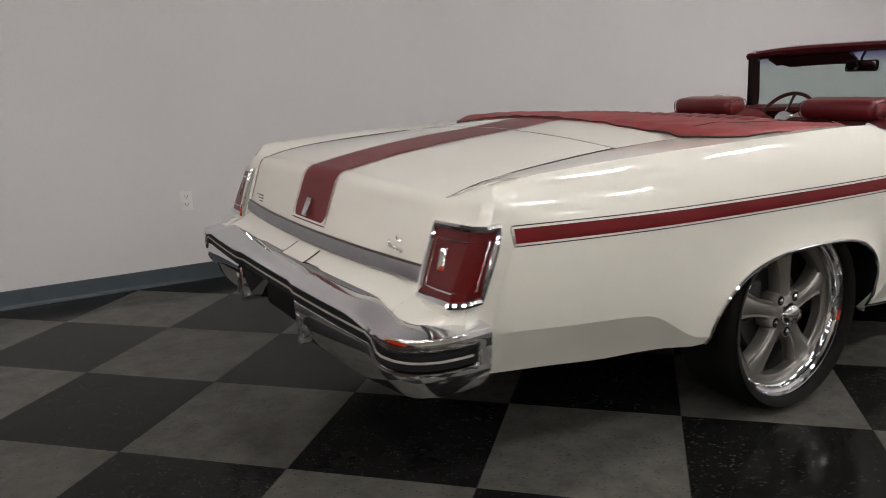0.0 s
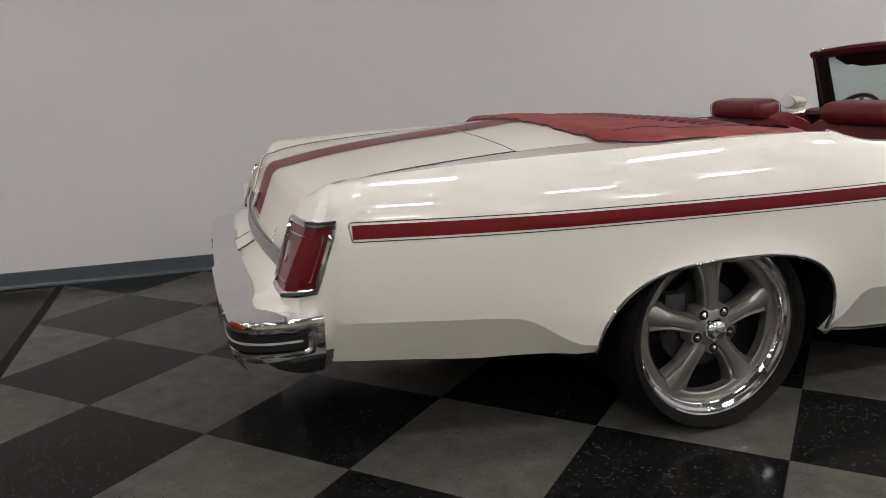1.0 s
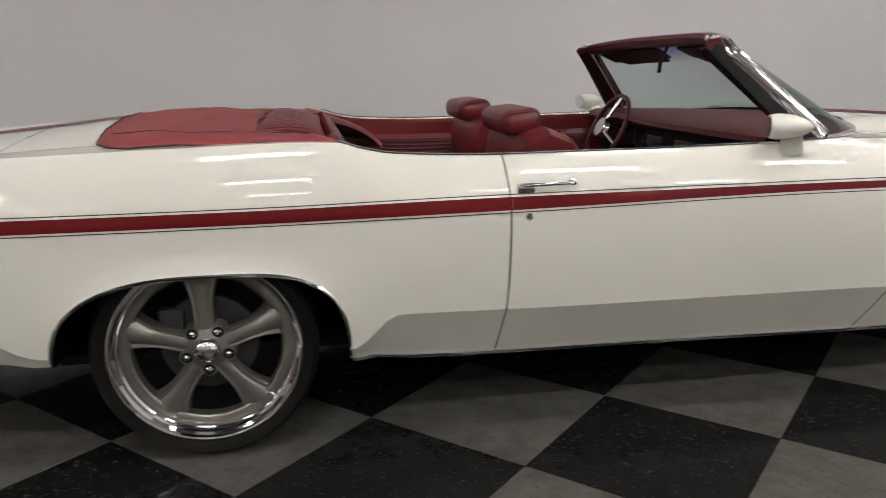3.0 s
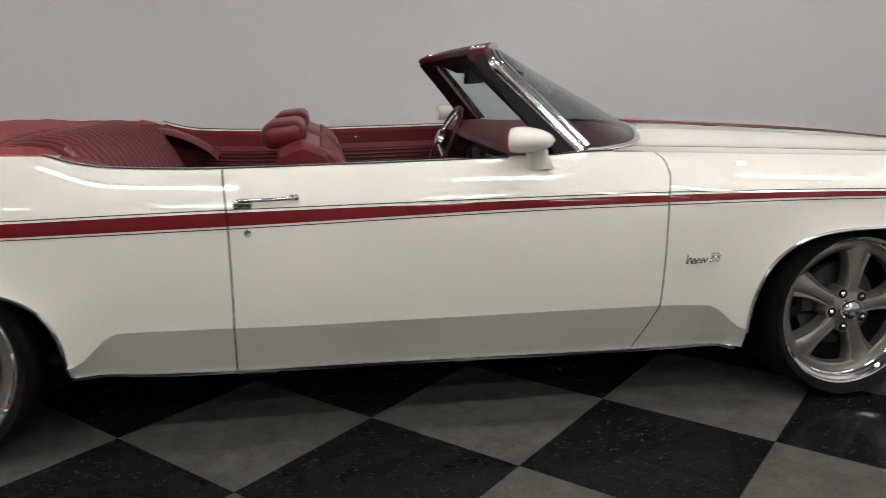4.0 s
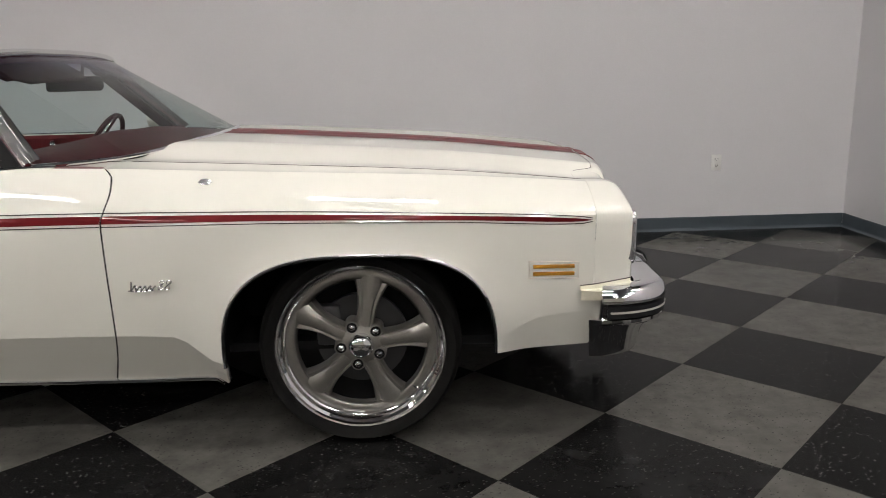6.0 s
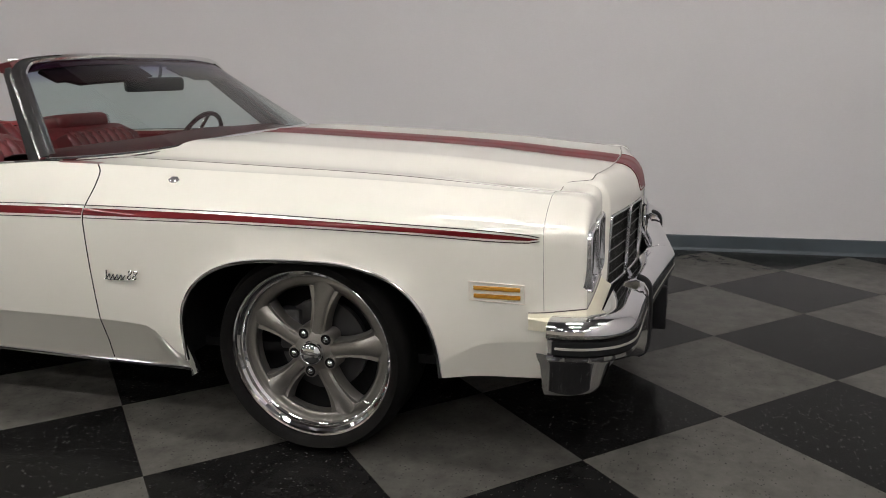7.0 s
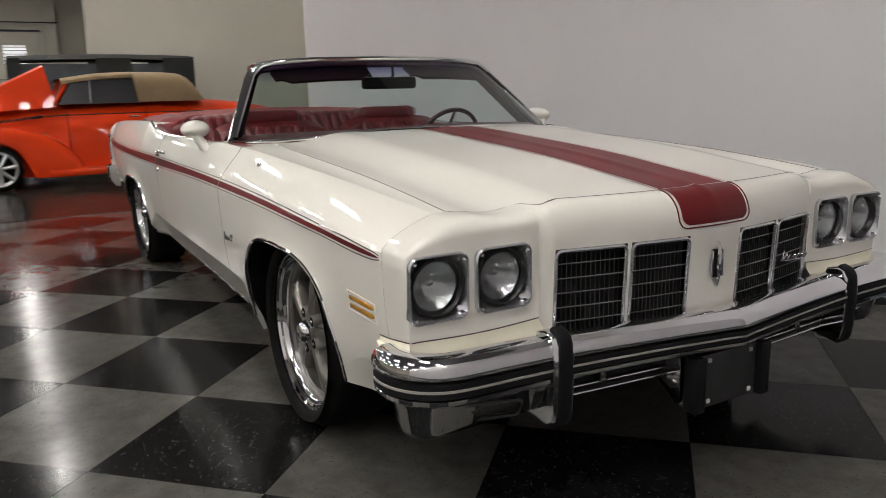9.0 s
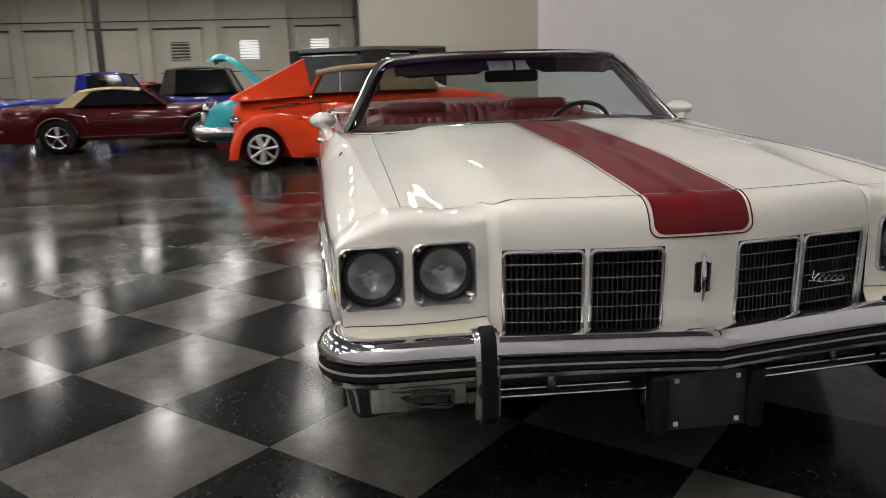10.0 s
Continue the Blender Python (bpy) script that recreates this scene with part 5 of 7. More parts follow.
part("grille_void_block", bm, BLACK, car, "black block filling the dark space behind the grille")

# fender badges, marker lamps
for sgn in (-1, 1):
    bm = bmesh.new()
    x0, z0 = 3.778, 0.586
    rows = []
    for zz in np.linspace(z0 - 0.028, z0 + 0.028, 5):
        rows.append([(x, sgn * (side_w(x, zz) + 0.002), zz - 0.004 * (x - x0) / 0.08) for x in np.linspace(x0 - 0.08, x0 + 0.08, 9)])
    pts = [rows[0][0], rows[0][4], rows[0][8], rows[2][8], rows[4][8], rows[4][4], rows[4][0], rows[2][0]]
    tube(bm, pts, 0.0016, 6, loop=True)
    mk = part("side_marker", bm, PINSTRIPE, car, "amber side marker lamp with two bars")
    for k in (0, 1):
        bm = bmesh.new()
        z = z0 - 0.012 + 0.024 * k
        w = side_w(x0, z)
        box(bm, (x0, sgn * (w + 0.001), z), (0.135, 0.008, 0.0125), 0.002, m=pose(0, 0, 0, 0, 1.3, sgn * -3).to_3x3())
        part("amber_bar", bm, LENS_AMBER, mk, "amber lens bar")
    bm = bmesh.new()
    ln = 0.125
    m = pose(2.455, sgn * 1.012, 0.568, 0, 0, 0) if sgn < 0 else pose(2.58, sgn * 1.012, 0.568, 0, 0, 180)
    script(bm, m, ln * 0.62, 0.030, 5)
    for k in range(2):
        tube(bm, [m @ Vector((ln * 0.76 + 0.021 * k + 0.007 * math.sin(2 * a) + 0.010 * (0.5 + 0.5 * math.cos(a)), 0, 0.016 + 0.014 * math.cos(a))) for a in [math.tau * i / 20 for i in range(20)]], 0.0022, 5, loop=True)
    part("script_badge", bm, BRIGHT, car, "silver script fender badge", smooth=False)
    bm = bmesh.new()
    zz = 0.885
    w = side_w(2.69, zz)
    revolve(bm, [(0.0, 0.017), (0.003, 0.0165), (0.005, 0.012), (0.004, 0.0001)], 6, "z", (0, 0, 0))
    bmesh.ops.transform(bm, matrix=pose(2.69, sgn * (w + 0.001), zz, sgn * -52, 0, 0) @ Matrix.Diagonal((1.25, 0.8, 1, 1)), verts=bm.verts)
    part("fender_emblem", bm, BEZEL, car, "small chrome fender emblem")


# ---------------------------------------------------------------- wheels
def wheel(parent, x, z, sgn, R, r, face, turn):
    """R tyre radius, r rim lip radius, face: how far out the rim lip stands."""
    w = part("wheel", (lambda b: (revolve(b, [(h * sgn, rr) for h, rr in ((0.0, r * 0.985), (-0.004, r), (-0.012, r * 0.995), (-0.016, r * 0.955), (-0.026, r * 0.945), (-0.032, r * 0.915),
                                                                         (-0.044, r * 0.905), (-0.050, r * 0.88), (-0.075, r * 0.868), (-0.20, r * 0.85), (-0.235, r * 0.98))], 72, "y", (x, sgn * face, z)), b)[1])(bmesh.new()),
             CHROME, parent, "polished deep-lipped wheel rim")
    bm = bmesh.new()
    prof = [(-0.240, r * 0.97), (-0.245, r + 0.02), (-0.24, R - 0.02), (-0.225, R - 0.004), (-0.20, R), (-0.06, R), (-0.03, R - 0.003), (-0.012, R - 0.014), (0.006, R - 0.035), (0.012, r + 0.024), (0.006, r + 0.008), (0.0, r * 0.99), (-0.01, r * 0.97)]
    revolve(bm, [(h * sgn, rr) for h, rr in prof], 80, "y", (x, sgn * face, z))
    ty = part("tyre", bm, TYRE, w, "black low-profile tyre")
    bm = bmesh.new()
    # tread grooves as thin dark rings
    for h in (-0.085, -0.125, -0.165):
        revolve(bm, [(sgn * (h - 0.004), R + 0.0006), (sgn * h, R - 0.003), (sgn * (h + 0.004), R + 0.0006)], 60, "y", (x, sgn * face, z))
    part("tread_groove", bm, BLACK, ty, "tread grooves")
    # five spokes
    bm = bmesh.new()
    hub_d, rim_d = -0.045, -0.066
    for k in range(5):
        a = radians(turn) + k * math.tau / 5
        rows = []
        for i in range(13):
            t = i / 12
            rad = 0.046 + (r * 0.885 - 0.046) * t
            wd = (0.034 - 0.009 * math.sin(t * math.pi * 0.75)) + 0.060 * t ** 2.6
            dep = hub_d + 0.004 * math.sin(t * math.pi) + (rim_d - hub_d) * t ** 1.6
            sect = []
            for u, dd in ((-1.0, -0.05), (-1.0, -0.016), (-0.86, -0.006), (-0.62, -0.008), (-0.45, 0.0), (0.0, 0.004), (0.45, 0.0), (0.62, -0.008), (0.86, -0.006), (1.0, -0.016), (1.0, -0.05)):
                px = rad * math.cos(a) - u * wd * math.sin(a)
                pz = rad * math.sin(a) + u * wd * math.cos(a)
                sect.append((x + px, sgn * (face + dep + dd), z + pz))
            rows.append(sect)
        grid(bm, rows)
    revolve(bm, [(sgn * h, rr) for h, rr in ((-0.062, r * 0.755), (-0.066, r * 0.755), (-0.060, r * 0.79), (-0.058, r * 0.84), (-0.066, r * 0.89), (-0.095, r * 0.89), (-0.095, r * 0.755), (-0.066, r * 0.755))], 60, "y", (x, sgn * face, z))
    revolve(bm, [(sgn * h, rr) for h, rr in ((-0.038, 0.0001), (-0.038, 0.058), (-0.043, 0.066), (-0.058, 0.071), (-0.10, 0.072))], 40, "y", (x, sgn * face, z))
    for k in range(5):
        a = radians(turn) + (k + 0.5) * math.tau / 5
        revolve(bm, [(sgn * h, rr) for h, rr in ((-0.037, 0.012), (-0.037, 0.020), (-0.041, 0.0225), (-0.10, 0.025))], 18, "y", (x + 0.067 * math.cos(a), sgn * face, z + 0.067 * math.sin(a)))
    part("spokes", bm, STEEL, w, "five satin grey spokes")
    bm = bmesh.new()
    revolve(bm, [(sgn * h, rr) for h, rr in ((-0.004, 0.0001), (-0.005, 0.018), (-0.010, 0.031), (-0.020, 0.039), (-0.034, 0.042), (-0.042, 0.042))], 32, "y", (x, sgn * face, z))
    part("centre_cap", bm, CHROME, w, "domed chrome centre cap")
    for k in range(5):
        a = radians(turn) + (k + 0.5) * math.tau / 5
        bm = bmesh.new()
        revolve(bm, [(sgn * h, rr) for h, rr in ((-0.030, 0.0001), (-0.031, 0.006), (-0.034, 0.0090), (-0.046, 0.0098))], 10, "y", (x + 0.067 * math.cos(a), sgn * face, z + 0.067 * math.sin(a)))
        nut = part("lug_nut", bm, CHROME, w, "chrome lug nut")
        # black ring round each nut stands for the shade of its pocket
        bm = bmesh.new()
        revolve(bm, [(sgn * h, rr) for h, rr in ((-0.041, 0.0098), (-0.0365, 0.0108), (-0.0365, 0.0175), (-0.046, 0.019))], 14, "y", (x + 0.067 * math.cos(a), sgn * face, z + 0.067 * math.sin(a)))
        part("nut_shade_ring", bm, BLACK, nut, "black ring for the shaded recess round the nut")
    bm = bmesh.new()
    revolve(bm, [(sgn * h, rr) for h, rr in ((-0.115, 0.05), (-0.115, 0.155), (-0.14, 0.155), (-0.14, 0.05))], 40, "y", (x, sgn * face, z))
    box(bm, (x - 0.11, sgn * (face - 0.12), z + 0.05), (0.08, 0.05, 0.14), 0.01)
    part("brake", bm, DARKGREY, w, "dark brake disc and caliper")
    # a black disc keeps the spoke openings as dark as shade
    bm = bmesh.new()
    revolve(bm, [(sgn * -0.17, 0.0001), (sgn * -0.17, r * 0.86)], 40, "y", (x, sgn * face, z))
    part("rim_shade_disc", bm, BLACK, w, "black disc for the shade inside the rim")
    bm = bmesh.new()
    a = -0.72
    tube(bm, [(x + r * 0.86 * math.cos(a), sgn * (face - 0.045), z + r * 0.86 * math.sin(a)), (x + r * 0.78 * math.cos(a), sgn * (face - 0.03), z + r * 0.78 * math.sin(a))], 0.0035, 8)
    part("valve", bm, CHROME, w, "chrome valve stem")
    return w


for sgn in (-1, 1):
    wheel(car, 0.008, 0.350, sgn, 0.350, 0.303, 0.974, 92)
    wheel(car, 3.153, 0.334, sgn, 0.334, 0.286, 0.958, 79)

# ---------------------------------------------------------------- windscreen
WS_TOP_X = curve_of([(0.0, 1.950), (0.3, 1.938), (0.5, 1.912), (0.60, 1.882), (0.668, 1.838)])
WS_TOP_Z = curve_of([(0.0, 1.310), (0.3, 1.308), (0.5, 1.300), (0.60, 1.290), (0.668, 1.276)])
WS_BOT_Z = curve_of([(0.0, 0.985), (0.3, 0.98), (0.55, 0.962), (0.72, 0.950), (0.872, 0.944)])
WB_Y, WT_Y = 0.872, 0.668


def ws_pt(v, t, off=0.0):
    """v across (-1 to 1), t from the cowl up to the header."""
    a = abs(v)
    b = Vector((WS_BOT_X(a * WB_Y) + off, v * WB_Y, WS_BOT_Z(a * WB_Y)))
    c = Vector((WS_TOP_X(a * WT_Y) + off, v * WT_Y, WS_TOP_Z(a * WT_Y)))
    p = b.lerp(c, t)
    p.x += 0.012 * math.sin(math.pi * t) * (1 - a ** 2)
    return p


def bow():
    """Round the screen's edge, up one pillar, over the header and down the other: (v, t) pairs with rounded corners."""
    half = [(-1.0, t) for t in np.linspace(0.0, 0.84, 13)]
    half += [(-1.0 + 0.085 * (1 - math.cos(a)), 0.84 + 0.16 * math.sin(a)) for a in np.linspace(0.15, math.pi / 2, 9)]
    half += [(v, 1.0) for v in np.linspace(-0.87, 0.0, 18)]
    return half + [(-v, t) for v, t in half[-2::-1]]


BOW = bow()
bow_pts = [ws_pt(v, t) for v, t in BOW]
screen = part("windscreen_frame", (lambda b: (tube(b, bow_pts, 0.015, 8), b)[1])(bmesh.new()), TRIM, car, "polished chrome windscreen frame")
bm = bmesh.new()
vs = np.linspace(-0.985, 0.985, 37)
grid(bm, [[ws_pt(v * (1 - 0.085 * max(0.0, (t - 0.84) / 0.16) ** 2), t) for v in vs] for t in np.linspace(0.0, 0.985, 22)])
gl = part("windscreen_glass", bm, GLASS, screen, "green-tinted windscreen glass")
gl.visible_shadow = False
bm = bmesh.new()
rows = []
mid = Vector((2.2, 0.0, 1.12))
for i, ((v, t), p) in enumerate(zip(BOW, bow_pts)):
    along_bow = (bow_pts[min(i + 1, len(BOW) - 1)] - bow_pts[max(i - 1, 0)]).normalized()
    face = (ws_pt(min(v + 0.02, 1.0), t) - ws_pt(max(v - 0.02, -1.0), t)).cross(ws_pt(v, min(t + 0.02, 1.0)) - ws_pt(v, max(t - 0.02, 0.0))).normalized()
    face = face if face.x > 0 else -face
    out = along_bow.cross(face).normalized()
    out = out if out.dot(p - mid) > 0 else -out
    head = ease((abs(v) - 0.86) / 0.14)                # 1 on the pillars, 0 along the header
    wide, deep = 0.35 + 0.65 * head, 0.35 + 0.65 * head
    rows.append([p + out * (a * wide if a < 0 else a) + face * (b * deep if b < 0 else b) for a, b in
                 ((-0.044, 0.006), (-0.039, 0.014), (-0.026, 0.017), (-0.021, 0.012), (-0.015, 0.015), (0.0, 0.016), (0.011, 0.010), (0.016, -0.004), (0.015, -0.030), (0.009, -0.042), (-0.008, -0.044))])
grid(bm, rows)
part("pillar_chrome", bm, TRIM, screen, "wide polished chrome screen surround")
# base moulding
bm = bmesh.new()
tube(bm, [ws_pt(v, 0.0) + Vector((0.012, 0, 0.0)) for v in np.linspace(-1, 1, 41)], 0.012, 8, flat=0.6)
part("base_moulding", bm, CHROME, screen, "chrome moulding at the foot of the glass")
# inner header, pillars and visors in dark red
bm = bmesh.new()
rows = []
for v in np.linspace(-1, 1, 41):
    p = ws_pt(v, 1.0)
    rows.append([p + Vector(d) for d in ((-0.004, 0, 0.012), (-0.05, 0, 0.006), (-0.062, 0, -0.008), (-0.05, 0, -0.028), (0.0, 0, -0.040), (0.028, 0, -0.03))])
grid(bm, rows, closed=True, cap=True)
part("header_trim", bm, DASH, screen, "padded dark red header")
for s in (-1, 1):
    bm = bmesh.new()
    rows = []
    for t in np.linspace(0, 1.0, 12):
        p = ws_pt(s, t)
        wd = 0.075 - 0.025 * t
        rows.append([p + Vector(d) for d in ((-0.006, -s * 0.004, 0.0), (-wd * 0.55, s * 0.0, -0.012), (-wd, -s * 0.01, -0.025), (-wd, -s * 0.03, -0.025), (-0.01, -s * 0.035, 0.0))])
    grid(bm, rows, closed=True, cap=True)
    part("pillar_trim", bm, RUBBER, screen, "black pillar weather strip")
    bm = bmesh.new()
    rows = []
    for t in np.linspace(0, 1.0, 12):
        p = ws_pt(s, t) + Vector((-0.015, -s * 0.04, -0.008))
        rows.append([p + Vector(d) for d in ((0, s * 0.012, 0), (-0.045, s * 0.01, -0.02), (-0.05, -s * 0.01, -0.02), (0.0, -s * 0.012, 0.0))])
    grid(bm, rows, closed=True, cap=True)
    part("pillar_pad", bm, VISOR, screen, "very dark red pillar pad")
    # sun visor folded up under the header
    bm = bmesh.new()
    rows = []
    for v in np.linspace(0.16, 0.86, 16):
        p = ws_pt(s * v, 0.93) + Vector((-0.03, 0, -0.02))
        drop = 0.85 if 0.25 < v < 0.8 else 0.62
        rows.append([p + Vector((0, 0, 0.012)), p + Vector((0.014, 0, 0.0)), p + Vector((0.125 * drop, 0, -0.062 * drop)), p + Vector((0.118 * drop, 0, -0.073 * drop)), p + Vector((-0.012, 0, -0.006))])
    grid(bm, rows, closed=True, cap=True)
    part("sun_visor", bm, VISOR, screen, "dark red sun visor")
    bm = bmesh.new()
    box(bm, ws_pt(s * 0.94, 1.0) + Vector((-0.04, 0, 0.005)), (0.05, 0.03, 0.02), 0.005)
    part("header_latch", bm, CHROME, screen, "chrome top latch")
# rear-view mirror
bm = bmesh.new()
tube(bm, [ws_pt(0.05, 0.92) + Vector((-0.02, 0, -0.01)), (1.965, 0.045, 1.232), (1.950, 0.036, 1.202)], 0.007, 8)
arm = part("mirror_arm", bm, BLACK, screen, "black mirror stem")
bm = bmesh.new()
sh = rounded_rect(0.285, 0.062, 0.018, 5)
grid(bm, [[(1.952, 0.029 + a * 0.96, 1.190 + b * 0.92) for a, b in sh], [(1.944, 0.029 + a, 1.190 + b) for a, b in sh], [(1.936, 0.029 + a, 1.190 + b) for a, b in sh]], closed=True, cap=True)
bmesh.ops.rotate(bm, verts=bm.verts, cent=(1.943, 0.029, 1.190), matrix=Matrix.Rotation(radians(-26), 3, "Z") @ Matrix.Rotation(radians(5), 3, "Y"))
mir = part("rearview_mirror", bm, BLACK, screen, "black-backed rear-view mirror")
bm = bmesh.new()
sh = rounded_rect(0.268, 0.048, 0.014, 4)
bm.faces.new([bm.verts.new((1.9345, 0.029 + a, 1.190 + b)) for a, b in sh])
bmesh.ops.rotate(bm, verts=bm.verts, cent=(1.943, 0.029, 1.190), matrix=Matrix.Rotation(radians(-26), 3, "Z") @ Matrix.Rotation(radians(5), 3, "Y"))
part("mirror_glass", bm, MIRROR, mir, "mirror glass")
# cowl vent and wipers between hood and glass
bm = bmesh.new()
rows = []
for v in np.linspace(-0.98, 0.98, 41):
    p = ws_pt(v, 0.0)
    q = Vector((hood_rear(p.y) + 0.010, p.y, min(p.z, hood_z(hood_rear(p.y), p.y)) - 0.012))
    rows.append([p + Vector((-0.04, 0, -0.05)), p + Vector((0.0, 0, -0.016)), q])
grid(bm, rows)
part("cowl", bm, BLACK, car, "black cowl vent")
for s in (-1, 1):
    bm = bmesh.new()
    rows = []
    for x in np.linspace(2.13, 2.41, 18):
        yg = next((v for v in np.linspace(0.872, 0.70, 60) if WS_BOT_X(v) >= x), 0.70)
        yi = max(yg + 0.004, 0.742)
        yo = WS(x) - 0.026
        zi, zo = min(WS_BOT_Z(yi) - 0.010, ZS(x) + 0.01), ZS(x) - 0.006
        rows.append([(x, s * (yi + (yo - yi) * t), zi + (zo - zi) * t) for t in (0, 0.3, 0.6, 1.0)])
    grid(bm, rows)
    part("cowl_corner", bm, CREAM, car)
# door mirrors: short cones on a pedestal, their glass turned in towards the driver
for sgn in (-1, 1):
    cx = 1.93 if sgn < 0 else 1.985
    turn_m = pose(cx, sgn * 0.985, 0.993, 0, 0, -24 if sgn < 0 else 4)
    bm = bmesh.new()
    rows = []
    for t in np.linspace(0, 1, 14):
        x = -0.068 + 0.140 * t
        s = math.sqrt(max(1 - ((t - 0.18) / 0.82) ** 2, 0.0)) ** 1.15 if t > 0.18 else 0.90 + 0.10 * math.sin(t / 0.18 * math.pi / 2)
        rows.append([turn_m @ Vector((x, 0.066 * s * math.cos(a), 0.043 * s * math.sin(a))) for a in [math.tau * k / 24 for k in range(24)]])
    grid(bm, rows, closed=True, cap=True)
    dm = part("door_mirror", bm, CREAM, car, "cream painted sport mirror")
    bm = bmesh.new()
    rows = []
    for t in np.linspace(0, 1, 8):
        z = 0.975 - 0.078 * t
        yy = sgn * (0.985 - 0.045 * t ** 0.8)
        wx, wy = 0.036 + 0.012 * t ** 2, 0.024 + 0.006 * t
        rows.append([(cx + 0.010 + 0.028 * t + wx * math.cos(a), yy + wy * math.sin(a), z) for a in [math.tau * k / 16 for k in range(16)]])
    grid(bm, rows, closed=True)
    part("mirror_stalk", bm, CREAM, dm, "cream mirror stalk")
    bm = bmesh.new()
    bm.faces.new([bm.verts.new(turn_m @ Vector((-0.0695, 0.053 * math.cos(a), 0.033 * math.sin(a)))) for a in [math.tau * k / 24 for k in range(24)]])
    part("mirror_glass", bm, MIRROR, dm, "mirror glass")

# ---------------------------------------------------------------- interior
cab = car
# cabin floor and inner walls
bm = bmesh.new()
box(bm, (1.52, 0, 0.345), (1.80, 1.6, 0.03))
part("carpet", bm, CARPET, car, "dark red carpet")
for sgn in (-1, 1):
    bm = bmesh.new()
    rows = []
    for x in np.linspace(0.40, 2.36, 40):
        w = WS(x) - 0.028
        zt = ZS(x) - 0.004
        zl = 0.36 if x > 0.60 else 0.72
        rows.append([(x, sgn * w, zt), (x, sgn * (w - 0.035), zt + 0.002), (x, sgn * (w - 0.055), zt - 0.015), (x, sgn * (w - 0.055), zt - 0.075), (x, sgn * (w - 0.075), zt - 0.10), (x, sgn * (w - 0.075), max(zt - 0.25, zl)), (x, sgn * (w - 0.06), zl)])
    grid(bm, rows)
    dp = part("door_panel", bm, VINYL, car, "red vinyl door panel")
    for k in range(4):
        bm = bmesh.new()
        tube(bm, [(x, sgn * (WS(x) - 0.101), ZS(x) - 0.118 - 0.02 * k) for x in np.linspace(0.62, 2.2, 20)], 0.006, 6)
        part("panel_rib", bm, VINYL_DARK, dp, "dark padded rib")
    bm = bmesh.new()
    revolve(bm, [(0, 0.0001), (-sgn * 0.012, 0.006), (-sgn * 0.016, 0.014), (0.0, 0.016)], 14, "y", (1.45, sgn * 0.845, 0.885))
    part("lock_knob", bm, CHROME, dp, "chrome knob")

# dashboard
bm = bmesh.new()
rows = []
for v in np.linspace(-1, 1, 31):
    y = v * 0.845
    p = ws_pt(max(min(y / WB_Y, 1), -1), 0.0)
    xa = p.x - 0.015
    xb = 1.90 + 0.03 * abs(v) ** 3
    bulge = 0.012 * math.exp(-((y - 0.38) / 0.22) ** 2)
    rows.append([(xa, y, p.z - 0.012), ((xa + xb) / 2, y, 0.962 + bulge), (xb + 0.04, y, 0.958 + bulge), (xb, y, 0.945 + bulge), (xb - 0.006, y, 0.925 + bulge), (xb + 0.025, y, 0.908), (xb + 0.07, y, 0.90)])
grid(bm, rows)
dash = part("dashboard", bm, DASH, car, "dark red padded dashboard")
bm = bmesh.new()
rows = [[(1.975, y, 0.905), (1.96, y, 0.84), (1.985, y, 0.775), (2.05, y, 0.66)] for y in np.linspace(-0.84, 0.84, 5)]
grid(bm, rows)
part("instrument_panel", bm, BLACK, dash, "black instrument panel")
for y in (0.25, 0.38, 0.51):
    bm = bmesh.new()
    revolve(bm, [(-0.012, 0.042), (-0.014, 0.048), (0.006, 0.05)], 24, "x", (1.965, y, 0.85))
    g = part("gauge", bm, BRIGHT, dash, "round gauge with a bright ring")
for y in (-0.55, -0.2, 0.08):
    bm = bmesh.new()
    box(bm, (1.962, y, 0.845), (0.012, 0.16, 0.05), 0.006)
    part("dash_vent", bm, DARKGREY, dash, "dark dash vent")
bm = bmesh.new()
for y in (-0.06, 0.0, 0.16, 0.2):
    revolve(bm, [(-0.02, 0.0001), (-0.02, 0.008), (0.0, 0.01)], 12, "x", (1.955, y, 0.80))
part("dash_knobs", bm, CHROME, dash, "chrome knobs")

# steering wheel
bm = bmesh.new()
m = pose(1.865, 0.43, 0.872, 0, -64, 0)
pts = [m @ Vector((0.185 * math.cos(a), 0.185 * math.sin(a), 0)) for a in [math.tau * k / 48 for k in range(48)]]
tube(bm, pts, 0.012, 8, loop=True)
sw = part("steering_wheel", bm, VINYL_DARK, car, "thin dark red steering wheel")
bm = bmesh.new()
for a in (0.35, math.pi - 0.35, math.pi * 1.5):
    tube(bm, [m @ Vector((0.04 * math.cos(a + 1.57), 0.04 * math.sin(a + 1.57), 0.03)), m @ Vector((0.18 * math.cos(a + 1.57), 0.18 * math.sin(a + 1.57), 0.0))], 0.009, 6)
revolve(bm, [(0.02, 0.06), (0.045, 0.05), (0.05, 0.0001)], 20, "z")
vsn = [v for v in bm.verts if v.co.length < 0.2]
bmesh.ops.transform(bm, matrix=m, verts=vsn)
part("spokes", bm, BRIGHT, sw, "dull metal spokes")
bm = bmesh.new()
tube(bm, [m @ Vector((0, 0, 0.02)), m @ Vector((0, 0, -0.28))], 0.035, 12)
part("column", bm, VINYL_DARK, sw, "dark red steering column")


